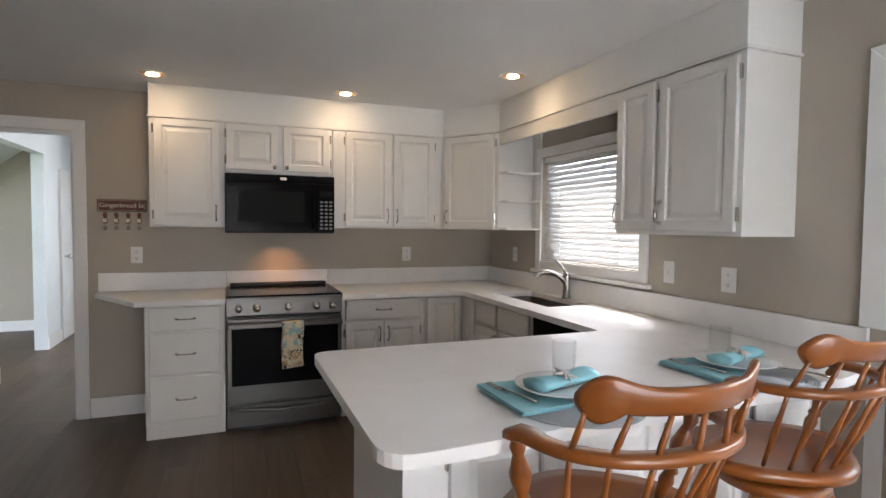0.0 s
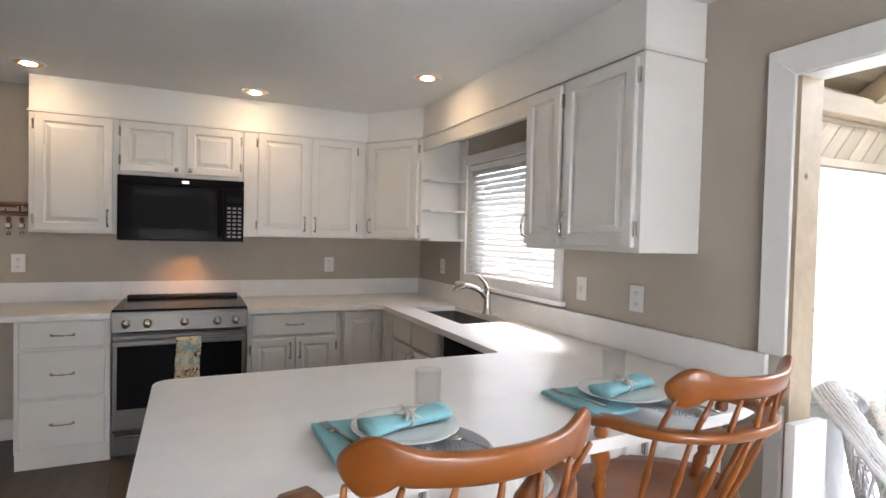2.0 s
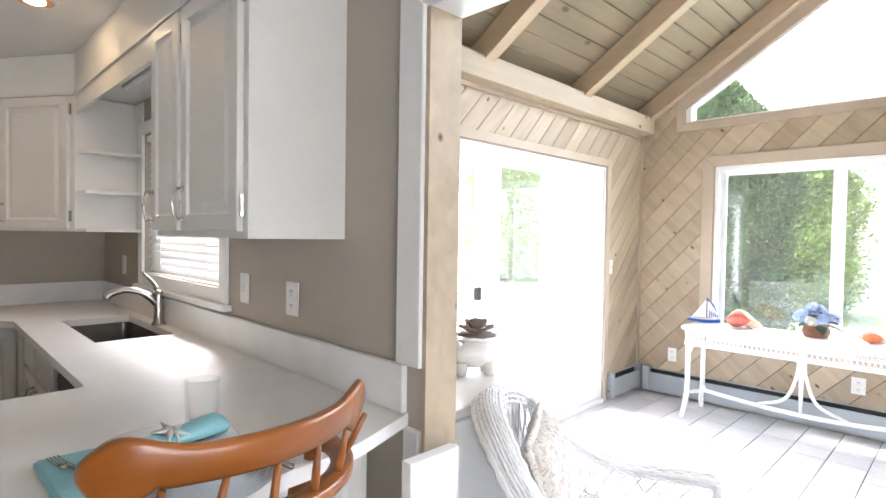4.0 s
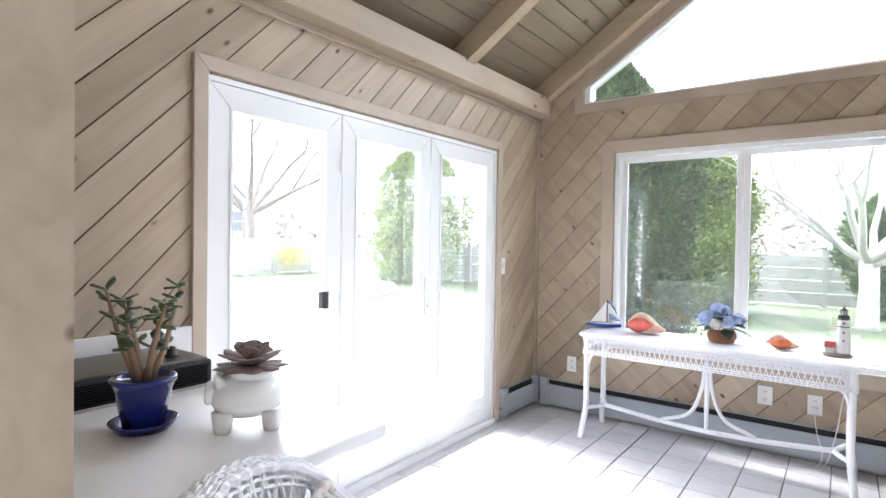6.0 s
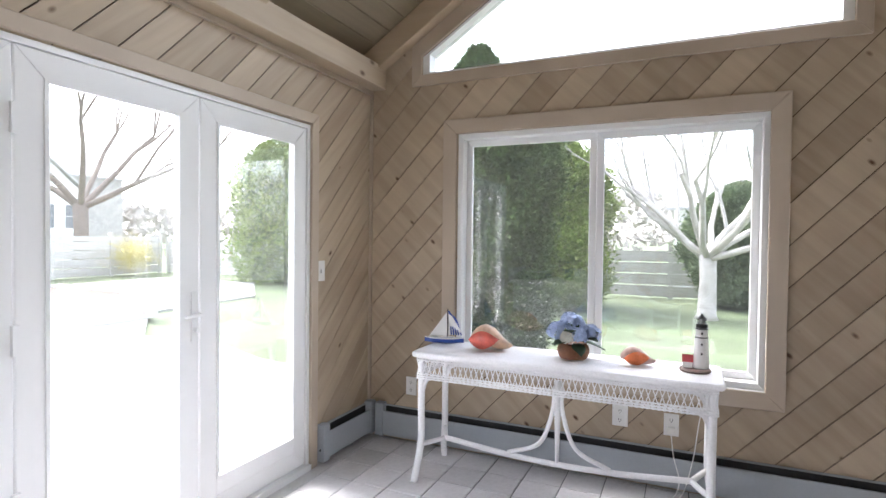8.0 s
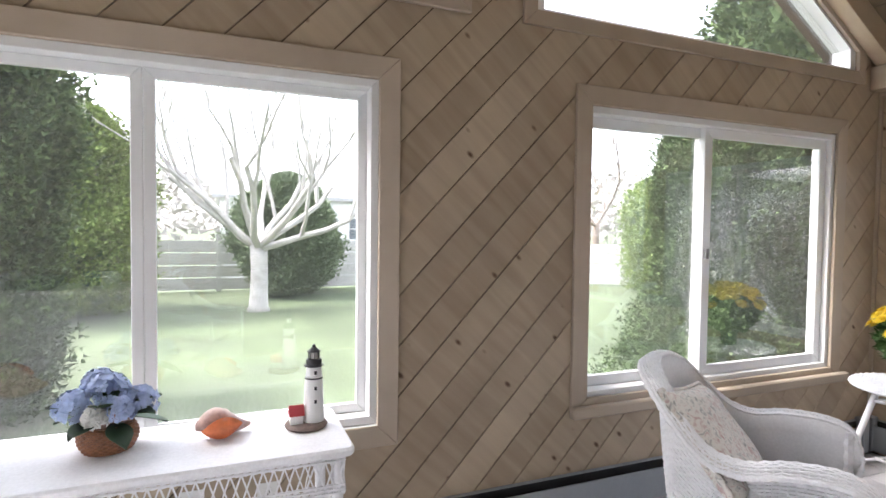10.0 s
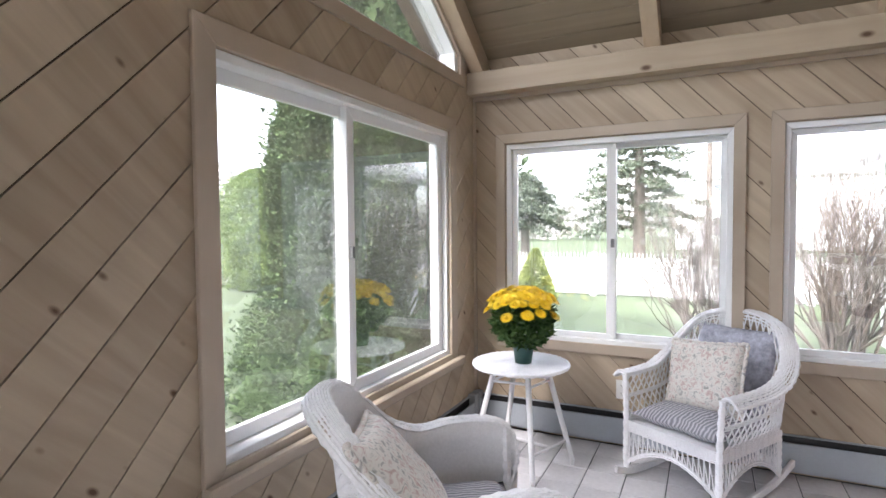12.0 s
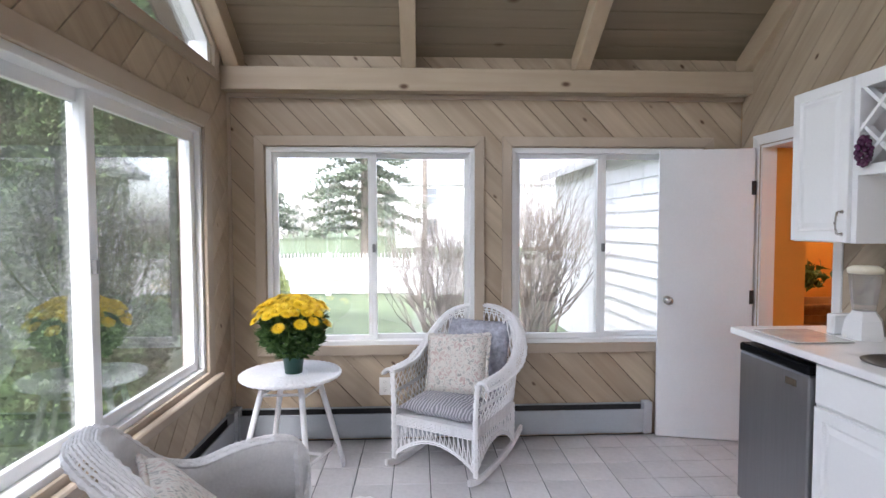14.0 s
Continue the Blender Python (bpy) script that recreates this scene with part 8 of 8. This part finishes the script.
part("bowl_and_stem", lathe(B(), [(.034, 0), (.034, .001), (.006, .004), (.004, .07), (.02, .085), (.036, .12), (.032, .16)], a=(2.80, -1.3, 1.655), b=(2.80, -1.3, 1.0), n=20), M_CLEAR, wg, smooth=True)
bl2 = thing("blender", (2.75, -1.62, CT), "white countertop blender with a clear jar and cream lid", "blender")
part("base", lathe(B(), [(.085, 0), (.09, .02), (.078, .09), (.055, .12), (.05, .13)], (2.74, -1.60, CT + .001), 6), M_PLATE, bl2)
part("jar", lathe(B(), [(.045, 0), (.05, .03), (.065, .17), (.062, .171), (.046, .03), (.0, .02)], (2.74, -1.60, CT + .132), 8), pane_glass("blender_jar", .9, .10, .35), bl2)
part("lid", lathe(B(), [(.068, 0), (.070, .02), (.05, .035), (.0, .036)], (2.74, -1.60, CT + .304), 20), M_CREAM, bl2, smooth=True)
part("side_box", box(B(), 2.66, 2.82, -1.73, -1.68, CT + .001, CT + .10), M_PLATE, bl2, bevel=.008)
gb_ = thing("cutting_board", (3.0, -1.68, CT), "thin glass cutting board with a faded print on the bar worktop", "cutting board")
part("plate", box(B(), 2.86, 3.14, -1.80, -1.50, CT + .003, CT + .009), surf("printed_glass_board", (.62, .62, .58), .08, var=.15, scale=12), gb_, bevel=.002)
# sideboard and plant in the warm room
sd_ = thing("sideboard", (1.5, -3.2, 0), "brown wooden sideboard with panelled doors in the warm lit room", "sideboard")
M_OAK = wood("brown_oak", (.16, .08, .03), (.30, .17, .08), (1, 1, .1), rand=.1)
part("body", box(B(), .9, 2.2, -3.385, -3.0, .05, .82), M_OAK, sd_)
part("top", box(B(), .88, 2.22, -3.39, -2.98, .823, .86), M_OAK, sd_, bevel=.004)
for k in range(3):
    bm = B()
    raised(bm, lambda u, z, d: (u, -2.998 + d, z), .92 + k * .43, 1.33 + k * .43, .12, .78, DOOR_STEPS)
    part("door", bm, M_OAK, sd_)
pp = thing("potted_plant", (1.92, -3.2, .86), "dark leafy plant silhouetted on the sideboard", "plant")
part("pot", lathe(B(), [(.05, 0), (.07, .09), (.06, .09), (0, .08)], (1.92, -3.2, .861), 16), M_BLACKM, pp)
leaves("foliage", (lambda g: ((1.92 + g.gauss(0, .10), -3.2 + g.gauss(0, .06), .96 + abs(g.gauss(0, .08))), (g.uniform(-1, 1), g.uniform(-1, 1), .6)), 420), M_LEAFD, pp, random.Random(4), .07)
wl = thing("wall_lamp", (1.92, -3.36, 1.8), "small lit wall lamp on the orange wall", "lamp")
part("globe", lathe(B(), [(.001, 0), (.03, .012), (.042, .04), (.03, .07), (.001, .082)], (1.92, -3.34, 1.79), 16), glow("warm_globe", (1, .75, .4), 9), wl, smooth=True)
part("bracket", tube(B(), [(1.92, -3.402, 1.83), (1.92, -3.34, 1.785)], .008, 6), M_CHROME, wl)
lp = new("warm_room_light", bpy.data.lights.new("warm_room_light", "POINT"))
lp.data.energy, lp.data.color, lp.data.shadow_soft_size = 3, (1, .7, .38), .08
lp.location = (1.92, -3.2, 1.85)

# ---- diagonal pine boards of the sunroom walls ----
def boards(root, cells, M, mat, width=.146, gap=.0052, phase=.019, ang=46.8, d0=-.011, d1=0.0):
    """Boards cut from the wall's pieces; u grows as the boards rise."""
    sa, ca_ = math.sin(radians(ang)), math.cos(radians(ang))
    ss = [-u * sa + z * ca_ for c in cells for u, z in c]
    for k in range(int(min(ss) / width) - 1, int(max(ss) / width) + 1):
        lo, hi = phase + k * width + gap / 2, phase + (k + 1) * width - gap / 2
        bm = B()
        for c in cells:
            p = clip(clip(c, -sa, ca_, lo), sa, -ca_, -hi)
            p = [q for i, q in enumerate(p) if (Vector(q) - Vector(p[i - 1])).length > 1e-5]
            if len(p) > 2:
                prism(bm, p, M, d0, d1)
        if bm.faces:
            part("board", bm, mat, root)
        else:
            bm.free()


re_ = tagged(new("wall_boarding_east"), kind="structure")
boards(re_, wall_cells(E_TOP, 0, [(a, b, z0, z1, z2) for a, b, z0, z1, z2 in E_OPEN]), ME, M_PINE_E)
rn_ = tagged(new("wall_boarding_north"), kind="structure")
boards(rn_, wall_cells([(XSR + .006, EAVE), (XE - .001, EAVE)], 0, N_OPEN), MN, M_PINE_N, width=.12, phase=.11)
rs_ = tagged(new("wall_boarding_south"), kind="structure")
boards(rs_, wall_cells([(XW + .001, EAVE), (XE - .001, EAVE)], 0, S_OPEN), MZ, M_PINE_N)
rw_ = tagged(new("wall_boarding_west"), kind="structure")
boards(rw_, wall_cells([(YS + .001, 3.0), (-.80, 3.6)], 0, [(-2.60, -1.96, 0, 1.95, 1.95)]), MW, M_PINE_E, d0=-.0115)
for u in (XE - .009,):
    part("corner_bead", box(B(), XE - .02, XE - .001, YN - .02, YN - .001, .24, 2.33), M_CASING, kind="structure")
    part("corner_bead", box(B(), XE - .02, XE - .001, YS + .001, YS + .02, .24, 2.29), M_CASING, kind="structure")

# ---- floor tiles and planks ----
T_, G_ = .2125, .006
x0t, y0t = XSR + .01, YS + .005
tm = B()
box(tm, 0, T_ - G_, 0, T_ - G_, -.006, 0)
bmesh.ops.bevel(tm, geom=[e for e in tm.edges if all(v.co.z > -.001 for v in e.verts)], offset=.0025, segments=1, affect="EDGES")
bmesh.ops.recalc_face_normals(tm, faces=tm.faces)
tme = bpy.data.meshes.new("tile")
tm.to_mesh(tme)
tm.free()
tme.materials.append(M_TILE)
ft = tagged(new("sunroom_floor"), kind="structure")
rest = B()
rngt = random.Random(6)
gx, gy = 5.379 - 15 * T_, -2.159 - 4 * T_
for i in range(-2, 20):
    for j in range(-1, 29):
        xx, yy = gx + i * T_, gy + j * T_
        x1_, y1_ = min(xx + T_ - G_, XE), min(yy + T_ - G_, YN)
        xa, ya = max(xx, XSR - .09), max(yy, YS)
        if x1_ - xa < .01 or y1_ - ya < .01:
            continue
        dz = rngt.uniform(-.0006, .0006)
        if 7 <= i <= 17 and x1_ - xa > T_ - G_ - .002 and y1_ - ya > T_ - G_ - .002:
            o = new("tile", tme)
            o.location = (xx, yy, dz)
            o.parent = ft
        else:
            box(rest, xa, x1_, ya, y1_, -.006, dz)
tagged(part("tiles", rest, M_TILE, ft), kind="stuff")
fk = tagged(new("kitchen_floor"), kind="structure")
for i in range(31):
    xx = XS - .095 - (i + 1) * .178
    y = -1.75 - rngt.uniform(0, 1.1)
    while y < YR + 4.2:
        y1_ = y + 1.22
        a, b = max(y, -1.75), min(y1_, YR - .002)
        if b - a > .02 and xx > WX0:
            part("plank", box(B(), xx, xx + .1765, a, b - .0012, -.012, 0), M_LAM, fk)
        a, b = max(y, YR - .0), min(y1_, 9.05)
        if b - a > .02 and -4.2 < xx < 1.2:
            part("plank", box(B(), xx, xx + .1765, a, b - .0012, -.012, 0), M_LAM, fk)
        y = y1_
part("threshold", box(B(), XS - .096, XSR - .095, -.75, 1.6, -.012, .003), M_CASING, kind="structure")
